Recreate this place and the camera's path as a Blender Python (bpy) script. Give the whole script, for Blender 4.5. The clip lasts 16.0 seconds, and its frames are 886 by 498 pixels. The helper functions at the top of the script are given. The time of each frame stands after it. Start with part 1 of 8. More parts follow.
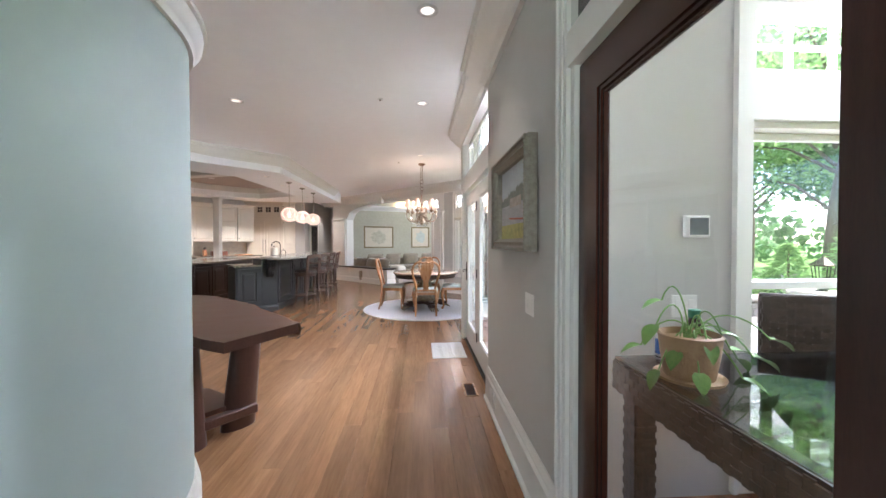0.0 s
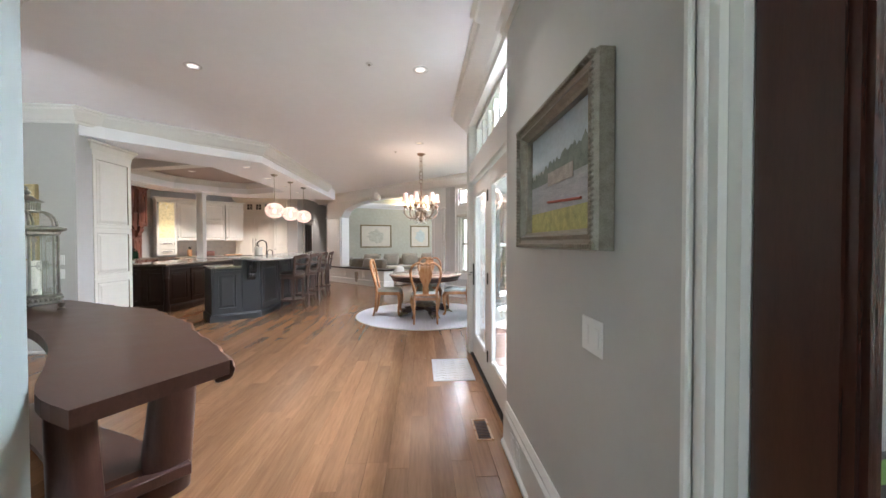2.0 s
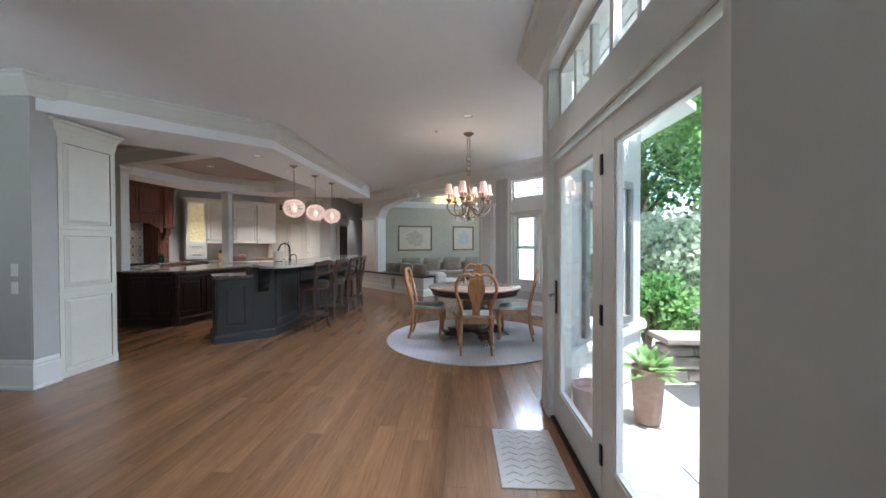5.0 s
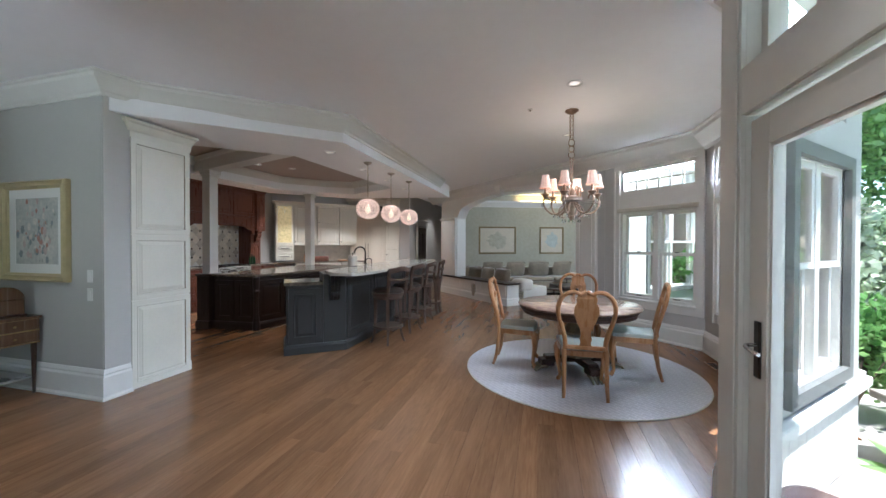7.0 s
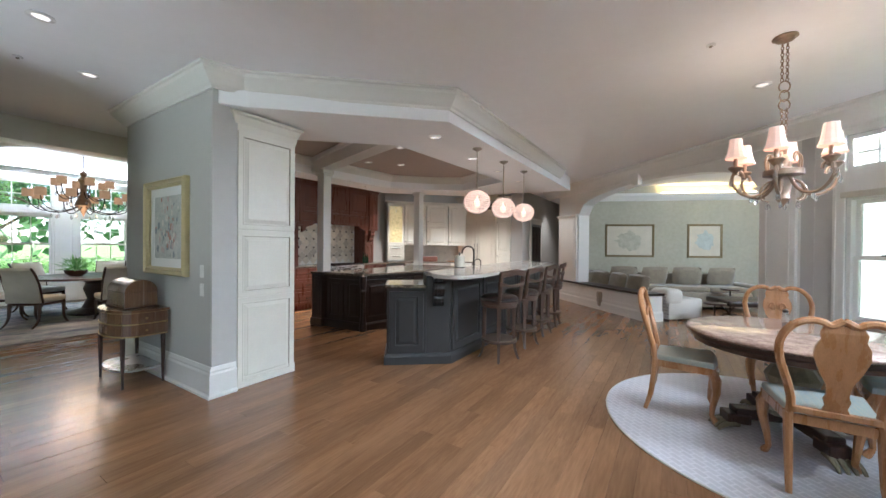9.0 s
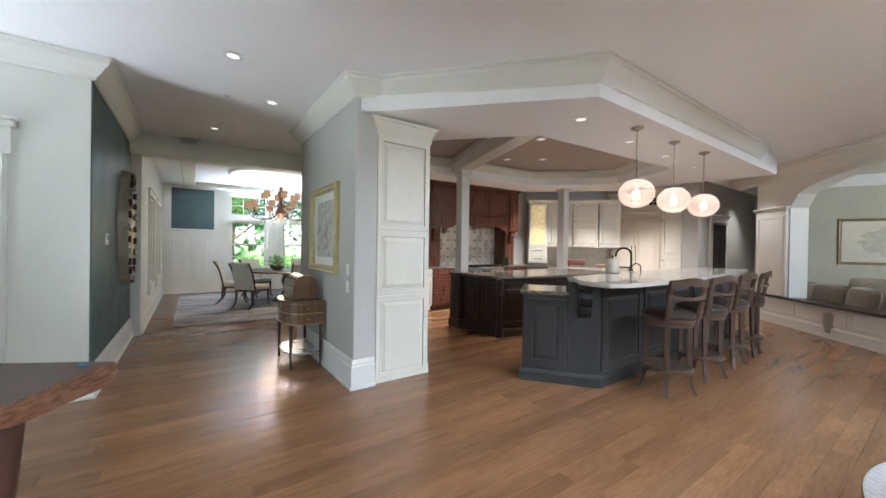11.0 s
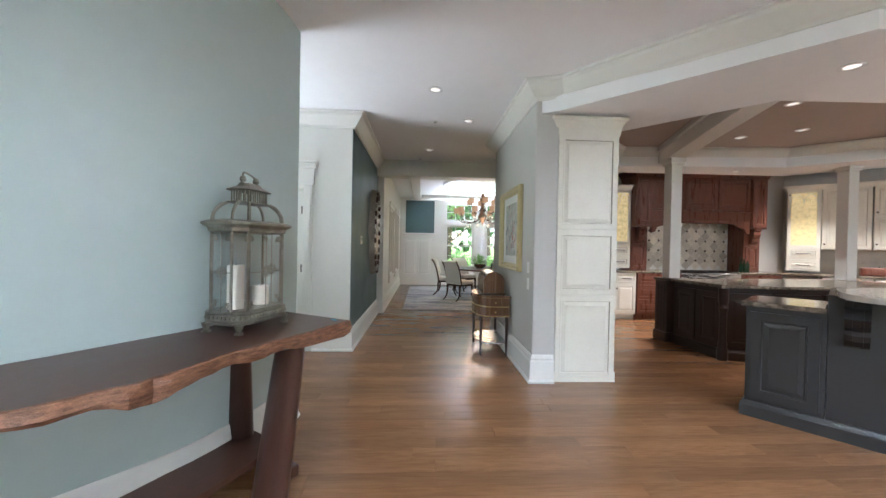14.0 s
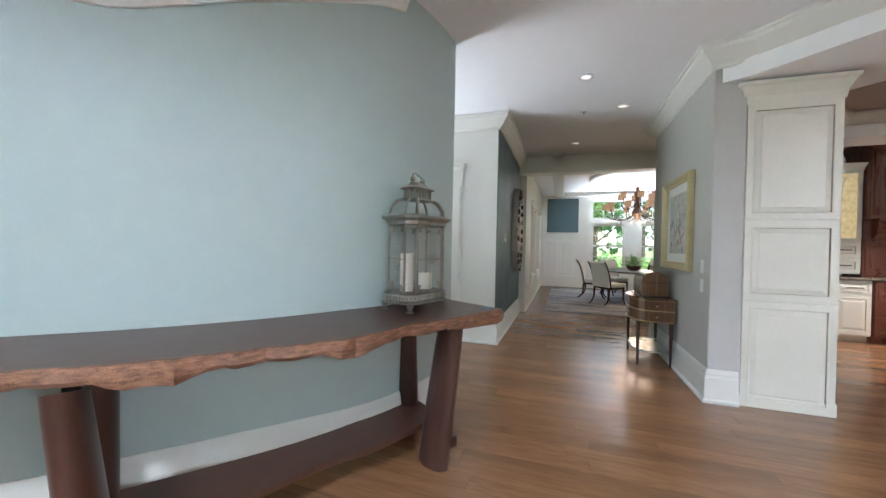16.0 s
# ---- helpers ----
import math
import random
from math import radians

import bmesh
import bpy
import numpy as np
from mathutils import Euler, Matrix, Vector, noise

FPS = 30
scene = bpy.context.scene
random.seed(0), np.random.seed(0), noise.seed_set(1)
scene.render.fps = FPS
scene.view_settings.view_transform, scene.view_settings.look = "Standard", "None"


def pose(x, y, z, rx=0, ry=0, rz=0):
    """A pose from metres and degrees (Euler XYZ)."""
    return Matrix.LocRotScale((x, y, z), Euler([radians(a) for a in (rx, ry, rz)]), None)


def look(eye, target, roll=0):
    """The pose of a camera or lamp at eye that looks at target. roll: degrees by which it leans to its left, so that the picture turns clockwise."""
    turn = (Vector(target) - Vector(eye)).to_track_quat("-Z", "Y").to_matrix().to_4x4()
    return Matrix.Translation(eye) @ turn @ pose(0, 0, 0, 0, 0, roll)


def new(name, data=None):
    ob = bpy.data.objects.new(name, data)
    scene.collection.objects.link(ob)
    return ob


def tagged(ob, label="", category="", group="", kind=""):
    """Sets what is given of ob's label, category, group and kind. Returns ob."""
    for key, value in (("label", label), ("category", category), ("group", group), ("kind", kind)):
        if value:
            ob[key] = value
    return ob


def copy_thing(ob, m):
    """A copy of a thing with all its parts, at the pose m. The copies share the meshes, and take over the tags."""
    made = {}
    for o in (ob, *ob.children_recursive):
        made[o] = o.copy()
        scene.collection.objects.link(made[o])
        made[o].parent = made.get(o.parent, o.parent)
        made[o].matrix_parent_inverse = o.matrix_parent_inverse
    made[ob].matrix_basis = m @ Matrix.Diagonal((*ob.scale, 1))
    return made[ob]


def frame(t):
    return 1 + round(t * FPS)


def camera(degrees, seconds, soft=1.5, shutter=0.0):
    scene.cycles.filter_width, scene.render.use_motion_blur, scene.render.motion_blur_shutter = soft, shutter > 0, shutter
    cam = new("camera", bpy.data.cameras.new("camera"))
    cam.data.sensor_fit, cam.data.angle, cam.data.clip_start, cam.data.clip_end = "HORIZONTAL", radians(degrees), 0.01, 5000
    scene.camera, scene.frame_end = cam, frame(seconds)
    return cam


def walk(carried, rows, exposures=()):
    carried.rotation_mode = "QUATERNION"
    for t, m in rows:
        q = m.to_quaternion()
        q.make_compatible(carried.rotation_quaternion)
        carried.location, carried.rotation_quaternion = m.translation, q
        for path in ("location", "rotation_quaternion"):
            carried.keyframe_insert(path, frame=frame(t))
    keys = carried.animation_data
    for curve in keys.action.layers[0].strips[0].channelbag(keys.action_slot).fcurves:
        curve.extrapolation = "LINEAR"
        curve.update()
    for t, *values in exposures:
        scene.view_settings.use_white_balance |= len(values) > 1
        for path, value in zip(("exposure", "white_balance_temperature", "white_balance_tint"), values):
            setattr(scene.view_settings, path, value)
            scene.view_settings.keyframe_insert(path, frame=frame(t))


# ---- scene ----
cam = camera(101.6, 16.0)
EXPOSURES = [(0.0, 2.3, 5950, 16), (3.0, 2.25, 5850, 13), (5.5, 1.38, 5450, 10), (7.5, 1.6, 5550, 10), (9.0, 1.9, 5650, 10), (11.5, 2.1, 5800, 10), (14.5, 2.1, 5850, 12), (16.0, 1.98, 5850, 12)]
PATH = [
    (0, (0.352, 2.68, 1.395), (0.479, 4.676, 1.36), -0.1),
    (0.5, (0.354, 2.845, 1.379), (0.482, 4.841, 1.344), -0.1),
    (1, (0.379, 3.052, 1.376), (0.505, 5.048, 1.34), -0.2),
    (1.5, (0.39, 3.255, 1.372), (0.516, 5.25, 1.336), -0.1),
    (2, (0.371, 3.455, 1.372), (0.497, 5.45, 1.337), -0.1),
    (2.5, (0.37, 3.657, 1.386), (0.493, 5.653, 1.351), -0.1),
    (3, (0.375, 3.898, 1.403), (0.488, 5.894, 1.366), -0.1),
    (5.5, (0.207, 5.161, 1.406), (0.016, 7.152, 1.384), -0.1),
    (6, (0.142, 5.38, 1.422), (-0.153, 7.358, 1.4), -0.0),
    (6.5, (0.104, 5.606, 1.451), (-0.298, 7.565, 1.428), -0.0),
    (7, (0.055, 5.816, 1.468), (-0.471, 7.745, 1.446), 0.1),
    (7.5, (-0.043, 6.012, 1.456), (-0.705, 7.899, 1.436), 0.2),
    (8, (-0.113, 6.216, 1.442), (-0.92, 8.046, 1.425), 0.2),
    (8.5, (-0.204, 6.424, 1.434), (-1.142, 8.19, 1.418), 0.3),
    (9, (-0.317, 6.581, 1.423), (-1.391, 8.269, 1.409), 0.5),
    (11.5, (-0.518, 6.959, 1.398), (-2.258, 7.945, 1.392), 0.8),
    (12, (-0.453, 6.982, 1.371), (-2.273, 7.81, 1.37), 0.8),
    (12.5, (-0.409, 7.037, 1.384), (-2.298, 7.694, 1.376), 0.9),
    (13, (-0.38, 7.083, 1.387), (-2.323, 7.559, 1.372), 1.0),
    (13.5, (-0.338, 7.119, 1.374), (-2.317, 7.407, 1.363), 1.0),
    (14, (-0.285, 7.118, 1.378), (-2.281, 7.229, 1.361), 1.1),
    (14.5, (-0.262, 7.102, 1.359), (-2.261, 7.026, 1.343), 1.1),
    (15, (-0.248, 7.077, 1.345), (-2.23, 6.811, 1.323), 1.2),
    (15.5, (-0.231, 7.071, 1.33), (-2.177, 6.613, 1.309), 1.2),
    (16, (-0.215, 7.039, 1.309), (-2.113, 6.408, 1.288), 1.2),
]
walk(cam, [(t, look(eye, target, roll)) for t, eye, target, roll in PATH], EXPOSURES)
# ---------------------------------------------------------------- world and light
world = bpy.data.worlds.new("sky")
scene.world = world
world.use_nodes = True
wn = world.node_tree.nodes
sky = wn.new("ShaderNodeTexSky")
sky.sky_type, sky.sun_disc = "NISHITA", False
sky.sun_elevation, sky.sun_rotation = radians(58), radians(60)
world.node_tree.links.new(sky.outputs[0], wn["Background"].inputs[0])
wn["Background"].inputs[1].default_value = 0.15
sun = new("sun", bpy.data.lights.new("sun", "SUN"))
sun.data.energy, sun.data.angle, sun.data.color = 5.0, radians(0.6), (1, 0.95, 0.87)
sun.matrix_world = look((6, 4, 12), (2.6, 6.6, 0))


def area(name, eye, target, w, h, watts, color=(0.93, 0.97, 1.0), spread=180):
    la = bpy.data.lights.new(name, "AREA")
    la.shape, la.size, la.size_y, la.energy, la.color, la.spread = "RECTANGLE", w, h, watts, color, radians(spread)
    ob = new(name, la)
    ob.matrix_world = look(eye, target)
    return ob


# strip lamps added in the openings, mostly at their heads, stand in for daylight
DAY = (0.86, 0.94, 1.0)
area("door_daylight", (1.14, 6.9, 2.78), (-1.5, 6.8, 3.3), 1.8, 0.06, 520, DAY)
area("bay_daylight", (2.42, 10.45, 2.7), (0, 10.2, 3.4), 1.6, 0.06, 150, DAY, 140)
area("bay_daylight_far", (1.9, 12.25, 2.68), (0.2, 10.5, 3.1), 1.0, 0.06, 70, DAY)
area("bay_daylight_near", (1.75, 8.6, 2.7), (0.4, 10, 3.1), 1.2, 0.06, 70, DAY)
area("dining_daylight", (-12.93, 8.6, 2.19), (-11.93, 8.5, 3.4), 3.4, 0.05, 60, DAY, 90)
area("sunroom_daylight", (2.9, 4.66, 2.68), (2.2, 3.2, 1.0), 1.4, 0.08, 110, DAY)
# broad unseen lamp south of the start, added to brighten hall and ceiling
area("hall_daylight", (0.15, -2.35, 1.3), (0.05, 3, 3.4), 1.1, 2.0, 6, (0.95, 0.98, 1.0), 100)
# unseen panel hidden in the side hall, added to brighten the ceilings
area("foyer_daylight", (-4.15, 3.1, 1.3), (-4.0, 6, 3.9), 1.4, 2.1, 11, (0.95, 0.98, 1.0), 95)
area("family_daylight", (2.6, 14.25, 2.3), (0, 17, 1.6), 2.2, 0.08, 32, DAY)


def downlight_lamp(x, y, z, watts, color=(1, 0.92, 0.82)):
    la = bpy.data.lights.new("downlight_beam", "SPOT")
    la.energy, la.color, la.spot_size, la.spot_blend, la.shadow_soft_size = watts, color, radians(95), 0.8, 0.04
    ob = new("downlight_beam", la)
    ob.matrix_world = look((x, y, z), (x, y, 0))


# ---------------------------------------------------------------- materials
def mat(name, color, rough=0.5, metal=0.0, var=0.12, scale=6.0, bump=0.0, bscale=60.0, stretch=(1, 1, 1), color2=None,
        rvar=0.08, spec=0.5, random="", coat=0.0, trans=0.0, ior=1.45, emit=None, power=0.0, fine=0.0, alpha=1.0, sheen=0.0):
    """A surface with colour variation at two scales, uneven gloss and fine relief."""
    m = bpy.data.materials.new(name)
    m.use_nodes = True
    n, l = m.node_tree.nodes, m.node_tree.links
    b = n["Principled BSDF"]
    tc, mp = n.new("ShaderNodeTexCoord"), n.new("ShaderNodeMapping")
    l.new(tc.outputs["Object"], mp.inputs[0])
    mp.inputs["Scale"].default_value = stretch
    big, small = n.new("ShaderNodeTexNoise"), n.new("ShaderNodeTexNoise")
    for t, s, d in ((big, scale, 3), (small, scale * 9, 4)):
        l.new(mp.outputs[0], t.inputs["Vector"])
        t.inputs["Scale"].default_value, t.inputs["Detail"].default_value = s, d
    mix = n.new("ShaderNodeMath")
    mix.operation = "MULTIPLY_ADD"
    l.new(small.outputs["Fac"], mix.inputs[0])
    mix.inputs[1].default_value = 0.45
    add = n.new("ShaderNodeMath")
    add.operation = "MULTIPLY"
    l.new(big.outputs["Fac"], add.inputs[0])
    add.inputs[1].default_value = 0.55
    l.new(add.outputs[0], mix.inputs[2])
    src = mix.outputs[0]
    ramp = n.new("ShaderNodeValToRGB")
    c = Vector(color)
    c2 = Vector(color2) if color2 else c * (1 + var)
    c1 = c * (1 - var) if not color2 else c
    ramp.color_ramp.elements[0].position, ramp.color_ramp.elements[1].position = 0.36, 0.64
    ramp.color_ramp.elements[0].color, ramp.color_ramp.elements[1].color = (*c1, 1), (*c2, 1)
    l.new(src, ramp.inputs[0])
    col = ramp.outputs[0]
    if random:
        rv = n.new("ShaderNodeObjectInfo").outputs["Random"] if random == "object" else n.new("ShaderNodeNewGeometry").outputs["Random Per Island"]
        sc = n.new("ShaderNodeMath")
        sc.operation = "MULTIPLY"
        l.new(rv, sc.inputs[0])
        sc.inputs[1].default_value = 37.0
        l.new(sc.outputs[0], mp.inputs["Location"])
        hsv = n.new("ShaderNodeHueSaturation")
        if random == "object":
            r = n.new("ShaderNodeObjectInfo").outputs["Random"]
        else:
            r = n.new("ShaderNodeNewGeometry").outputs["Random Per Island"]
        mr = n.new("ShaderNodeMapRange")
        l.new(r, mr.inputs[0])
        mr.inputs[3].default_value, mr.inputs[4].default_value = 0.72, 1.22
        l.new(mr.outputs[0], hsv.inputs["Value"])
        l.new(col, hsv.inputs["Color"])
        col = hsv.outputs[0]
    l.new(col, b.inputs["Base Color"])
    rr = n.new("ShaderNodeMapRange")
    l.new(big.outputs["Fac"], rr.inputs[0])
    rr.inputs[1].default_value, rr.inputs[2].default_value = 0.3, 0.7
    rr.inputs[3].default_value, rr.inputs[4].default_value = max(0.0, rough - rvar), min(1.0, rough + rvar)
    l.new(rr.outputs[0], b.inputs["Roughness"])
    b.inputs["Metallic"].default_value = metal
    b.inputs["Specular IOR Level"].default_value = spec
    b.inputs["Coat Weight"].default_value = coat
    b.inputs["Coat Roughness"].default_value = 0.15
    b.inputs["Transmission Weight"].default_value = trans
    b.inputs["IOR"].default_value = ior
    b.inputs["Sheen Weight"].default_value = sheen
    b.inputs["Alpha"].default_value = alpha
    if bump:
        t = n.new("ShaderNodeTexNoise")
        l.new(mp.outputs[0], t.inputs["Vector"])
        t.inputs["Scale"].default_value, t.inputs["Detail"].default_value = bscale, 4
        bp = n.new("ShaderNodeBump")
        bp.inputs["Strength"].default_value, bp.inputs["Distance"].default_value = bump, 0.004
        l.new(t.outputs["Fac"], bp.inputs["Height"])
        l.new(bp.outputs[0], b.inputs["Normal"])
    if emit:
        b.inputs["Emission Color"].default_value = (*emit, 1)
        b.inputs["Emission Strength"].default_value = power
    return m


def glass_mat(name, color=(1, 1, 1), gloss=0.025):
    """Thin clear window glass: mostly clear, a faint mirror that grows at grazing angles."""
    m = bpy.data.materials.new(name)
    m.use_nodes = True
    n, l = m.node_tree.nodes, m.node_tree.links
    n.remove(n["Principled BSDF"])
    tr, gl, mx, lw = n.new("ShaderNodeBsdfTransparent"), n.new("ShaderNodeBsdfGlossy"), n.new("ShaderNodeMixShader"), n.new("ShaderNodeLayerWeight")
    pw, sc = n.new("ShaderNodeMath"), n.new("ShaderNodeMath")
    tr.inputs[0].default_value = (*color, 1)
    gl.inputs["Roughness"].default_value = 0.01
    lw.inputs[0].default_value = 0.5
    pw.operation, sc.operation = "POWER", "MULTIPLY_ADD"
    pw.inputs[1].default_value, sc.inputs[1].default_value, sc.inputs[2].default_value = 4.0, 0.6, gloss
    l.new(lw.outputs["Facing"], pw.inputs[0])
    l.new(pw.outputs[0], sc.inputs[0])
    l.new(sc.outputs[0], mx.inputs[0])
    l.new(tr.outputs[0], mx.inputs[1])
    l.new(gl.outputs[0], mx.inputs[2])
    l.new(mx.outputs[0], n["Material Output"].inputs[0])
    return m


M_WALL = mat("wall_paint", (0.5, 0.487, 0.458), 0.6, var=0.02, scale=1.5, bump=0.08, bscale=180)
M_AQUA = mat("aqua_paint", (0.44, 0.52, 0.5), 0.5, var=0.02, scale=1.2, bump=0.08, bscale=180)
M_CEIL = mat("ceiling_paint", (0.9, 0.9, 0.91), 0.75, var=0.015, scale=1.0, bump=0.05, bscale=140)
M_TRIM = mat("trim_paint", (0.74, 0.725, 0.68), 0.4, var=0.02, scale=2.5, rvar=0.03)
M_CREAM = mat("cream_cabinet_paint", (0.72, 0.69, 0.6), 0.38, var=0.025, scale=4, rvar=0.03)
M_GLAZE = mat("brown_glaze", (0.36, 0.3, 0.21), 0.4, var=0.1, scale=30)
M_TAUPE = mat("taupe_ceiling_paint", (0.45, 0.375, 0.335), 0.7, var=0.03, scale=2)
M_GREEN = mat("slate_green_paint", (0.075, 0.115, 0.12), 0.5, var=0.04, scale=2, bump=0.06, bscale=150)
M_SAGE = mat("sage_plaster", (0.39, 0.365, 0.28), 0.7, color2=(0.46, 0.435, 0.34), scale=1.3, bump=0.2, bscale=20)
M_GREYISL = mat("charcoal_cabinet", (0.034, 0.033, 0.032), 0.36, var=0.03, scale=5, rvar=0.02)
M_ESPRESSO = mat("espresso_wood", (0.026, 0.015, 0.011), 0.34, var=0.1, scale=5, stretch=(3, 3, 0.6), rvar=0.02)
M_CHERRY = mat("cherry_wood", (0.13, 0.045, 0.028), 0.32, var=0.15, scale=5, stretch=(4, 4, 0.5), coat=0.2)
M_GRANITE = mat("dark_granite", (0.03, 0.026, 0.022), 0.14, color2=(0.3, 0.25, 0.19), scale=26, rvar=0.04, spec=0.6)
M_QUARTZ = mat("pale_stone_top", (0.5, 0.47, 0.42), 0.12, var=0.03, scale=30, rvar=0.04)
M_TABLEWOOD = mat("walnut_slab", (0.062, 0.026, 0.017), 0.33, color2=(0.088, 0.038, 0.025), scale=4, stretch=(1.5, 2.5, 2), rvar=0.02)
M_BARK = mat("live_edge", (0.085, 0.036, 0.02), 0.55, color2=(0.33, 0.16, 0.09), scale=16, stretch=(1, 1.5, 5), bump=0.9, bscale=45)
M_HONEY = mat("honey_wood", (0.33, 0.15, 0.06), 0.3, color2=(0.46, 0.23, 0.1), scale=6, stretch=(4, 4, 0.7), bump=0.05, coat=0.3)
M_DARKWOOD = mat("dark_wood", (0.05, 0.024, 0.016), 0.35, var=0.3, scale=6, stretch=(3, 3, 0.6), bump=0.05)
M_WEATHERED = mat("weathered_stool_wood", (0.085, 0.052, 0.037), 0.36, var=0.15, scale=9, stretch=(3, 3, 0.8), bump=0.1)
M_MAHOG = mat("mahogany", (0.042, 0.014, 0.009), 0.25, var=0.12, scale=7, stretch=(5, 5, 0.5), rvar=0.02)
M_IRON = mat("dark_bronze", (0.035, 0.027, 0.022), 0.4, metal=0.8, var=0.2, scale=20)
M_BRONZE = mat("aged_bronze", (0.24, 0.16, 0.11), 0.42, metal=0.85, color2=(0.36, 0.28, 0.21), scale=22, bump=0.2)
M_STEEL = mat("stainless", (0.55, 0.55, 0.55), 0.28, metal=1.0, var=0.05, scale=4, stretch=(1, 1, 20))
M_PEWTER = mat("pewter", (0.25, 0.235, 0.2), 0.38, metal=0.9, color2=(0.42, 0.4, 0.34), scale=30, bump=0.3, bscale=120)
M_GLASS = glass_mat("clear_glass")
M_WHITEPL = mat("white_plastic", (0.78, 0.77, 0.74), 0.35, var=0.01)
M_RUG = mat("pale_rug", (0.62, 0.6, 0.62), 0.95, var=0.06, scale=30, bump=0.6, bscale=300, sheen=0.2)
M_MARBLE = mat("brown_marble", (0.17, 0.1, 0.07), 0.12, color2=(0.42, 0.3, 0.23), scale=9, rvar=0.04, bump=0.03)
M_BLACKLEATHER = mat("dark_leather", (0.028, 0.018, 0.014), 0.35, var=0.2, scale=14, bump=0.15, bscale=160)
M_SOFA = mat("taupe_velvet", (0.26, 0.215, 0.155), 0.85, var=0.15, scale=7, bump=0.2, bscale=140, sheen=0.5)
M_LINEN = mat("linen", (0.62, 0.58, 0.5), 0.9, var=0.06, scale=12, bump=0.3, bscale=260)


def leaf_mat(name, c, c2, thin=0.6):
    """Leaves that let part of the light through."""
    m = mat(name, c, 0.5, color2=c2, scale=3, random="island")
    n, l = m.node_tree.nodes, m.node_tree.links
    out, b = n["Material Output"], n["Principled BSDF"]
    tr, mx = n.new("ShaderNodeBsdfTranslucent"), n.new("ShaderNodeMixShader")
    l.new(b.inputs["Base Color"].links[0].from_socket, tr.inputs[0])
    mx.inputs[0].default_value = thin
    l.new(b.outputs[0], mx.inputs[1])
    l.new(tr.outputs[0], mx.inputs[2])
    l.new(mx.outputs[0], out.inputs[0])
    return m


M_FOLI = leaf_mat("leaf", (0.12, 0.27, 0.08), (0.24, 0.44, 0.14))
M_STONE = mat("field_stone", (0.3, 0.26, 0.22), 0.85, color2=(0.44, 0.4, 0.35), scale=8, bump=0.5, bscale=40, random="object")
M_SLATE = mat("bluestone", (0.27, 0.3, 0.31), 0.8, color2=(0.4, 0.38, 0.36), scale=3, bump=0.3, bscale=30, random="object")
M_SIDING = mat("painted_siding", (0.7, 0.7, 0.66), 0.55, var=0.03, scale=3)
M_GREYTRIM = mat("grey_exterior_trim", (0.16, 0.165, 0.16), 0.5, var=0.06, scale=5)


def wood_floor(name, random):
    m = mat(name, (0.215, 0.104, 0.047), 0.24, color2=(0.315, 0.163, 0.08), scale=1.3, stretch=(6, 0.8, 1), rvar=0.03, random=random, coat=0.1)
    n, l = m.node_tree.nodes, m.node_tree.links
    for e in n:
        if e.type == "MAP_RANGE" and abs(e.inputs[3].default_value - 0.72) < 1e-6:
            e.inputs[3].default_value, e.inputs[4].default_value = 0.82, 1.12
    return m


M_PLANK, M_PLANKS = wood_floor("floor_plank", "object"), wood_floor("floor_planks", "island")


# ---------------------------------------------------------------- mesh helpers
def part(name, bm, material, parent=None, label="", smooth=False):
    """Links a bmesh as one mesh object under a thing or a part."""
    me = bpy.data.meshes.new(name)
    bmesh.ops.recalc_face_normals(bm, faces=bm.faces)
    bm.to_mesh(me)
    bm.free()
    mats = material if isinstance(material, (list, tuple)) else [material]
    for m in mats:
        me.materials.append(m)
    if smooth:
        me.polygons.foreach_set("use_smooth", [True] * len(me.polygons))
        me.set_sharp_from_angle(angle=radians(40))
    ob = new(name, me)
    if parent:
        ob.parent = parent
    if label:
        ob["label"] = label
    return ob


def thing(name, m, label, category, group="", kind=""):
    ob = new(name)
    ob.empty_display_size = 0.1
    ob.matrix_world = m
    return tagged(ob, label, category, group, kind)


def structure(ob, label, category):
    return tagged(ob, label, category, kind="structure")


def B():
    return bmesh.new()


def box(bm, x0, y0, z0, x1, y1, z1, bev=0.0, seg=1, m=None):
    vs = [bm.verts.new((x, y, z)) for z in (z0, z1) for y in (y0, y1) for x in (x0, x1)]
    q = ((0, 2, 3, 1), (4, 5, 7, 6), (0, 1, 5, 4), (2, 6, 7, 3), (0, 4, 6, 2), (1, 3, 7, 5))
    fs = [bm.faces.new([vs[i] for i in f]) for f in q]
    if bev:
        r = bmesh.ops.bevel(bm, geom=list({e for f in fs for e in f.edges}), offset=bev, segments=seg, affect="EDGES", profile=0.5)
        vs = list({v for f in r["faces"] for v in f.verts} | {v for v in vs if v.is_valid})
    if m is not None:
        bmesh.ops.transform(bm, matrix=m, verts=vs)
    return vs


def prism(bm, poly, z0, z1, bev=0.0):
    lo, hi = [bm.verts.new((x, y, z0)) for x, y in poly], [bm.verts.new((x, y, z1)) for x, y in poly]
    n = len(poly)
    fs = [bm.faces.new(lo[::-1]), bm.faces.new(hi)] + [bm.faces.new((lo[i], lo[(i + 1) % n], hi[(i + 1) % n], hi[i])) for i in range(n)]
    if bev:
        bmesh.ops.bevel(bm, geom=list(fs[1].edges) + list(fs[0].edges), offset=bev, segments=2, affect="EDGES", profile=0.6)
    return fs


def ring(bm, c, a, b, r, n):
    return [bm.verts.new(c + (a * math.cos(2 * math.pi * i / n) + b * math.sin(2 * math.pi * i / n)) * r) for i in range(n)]


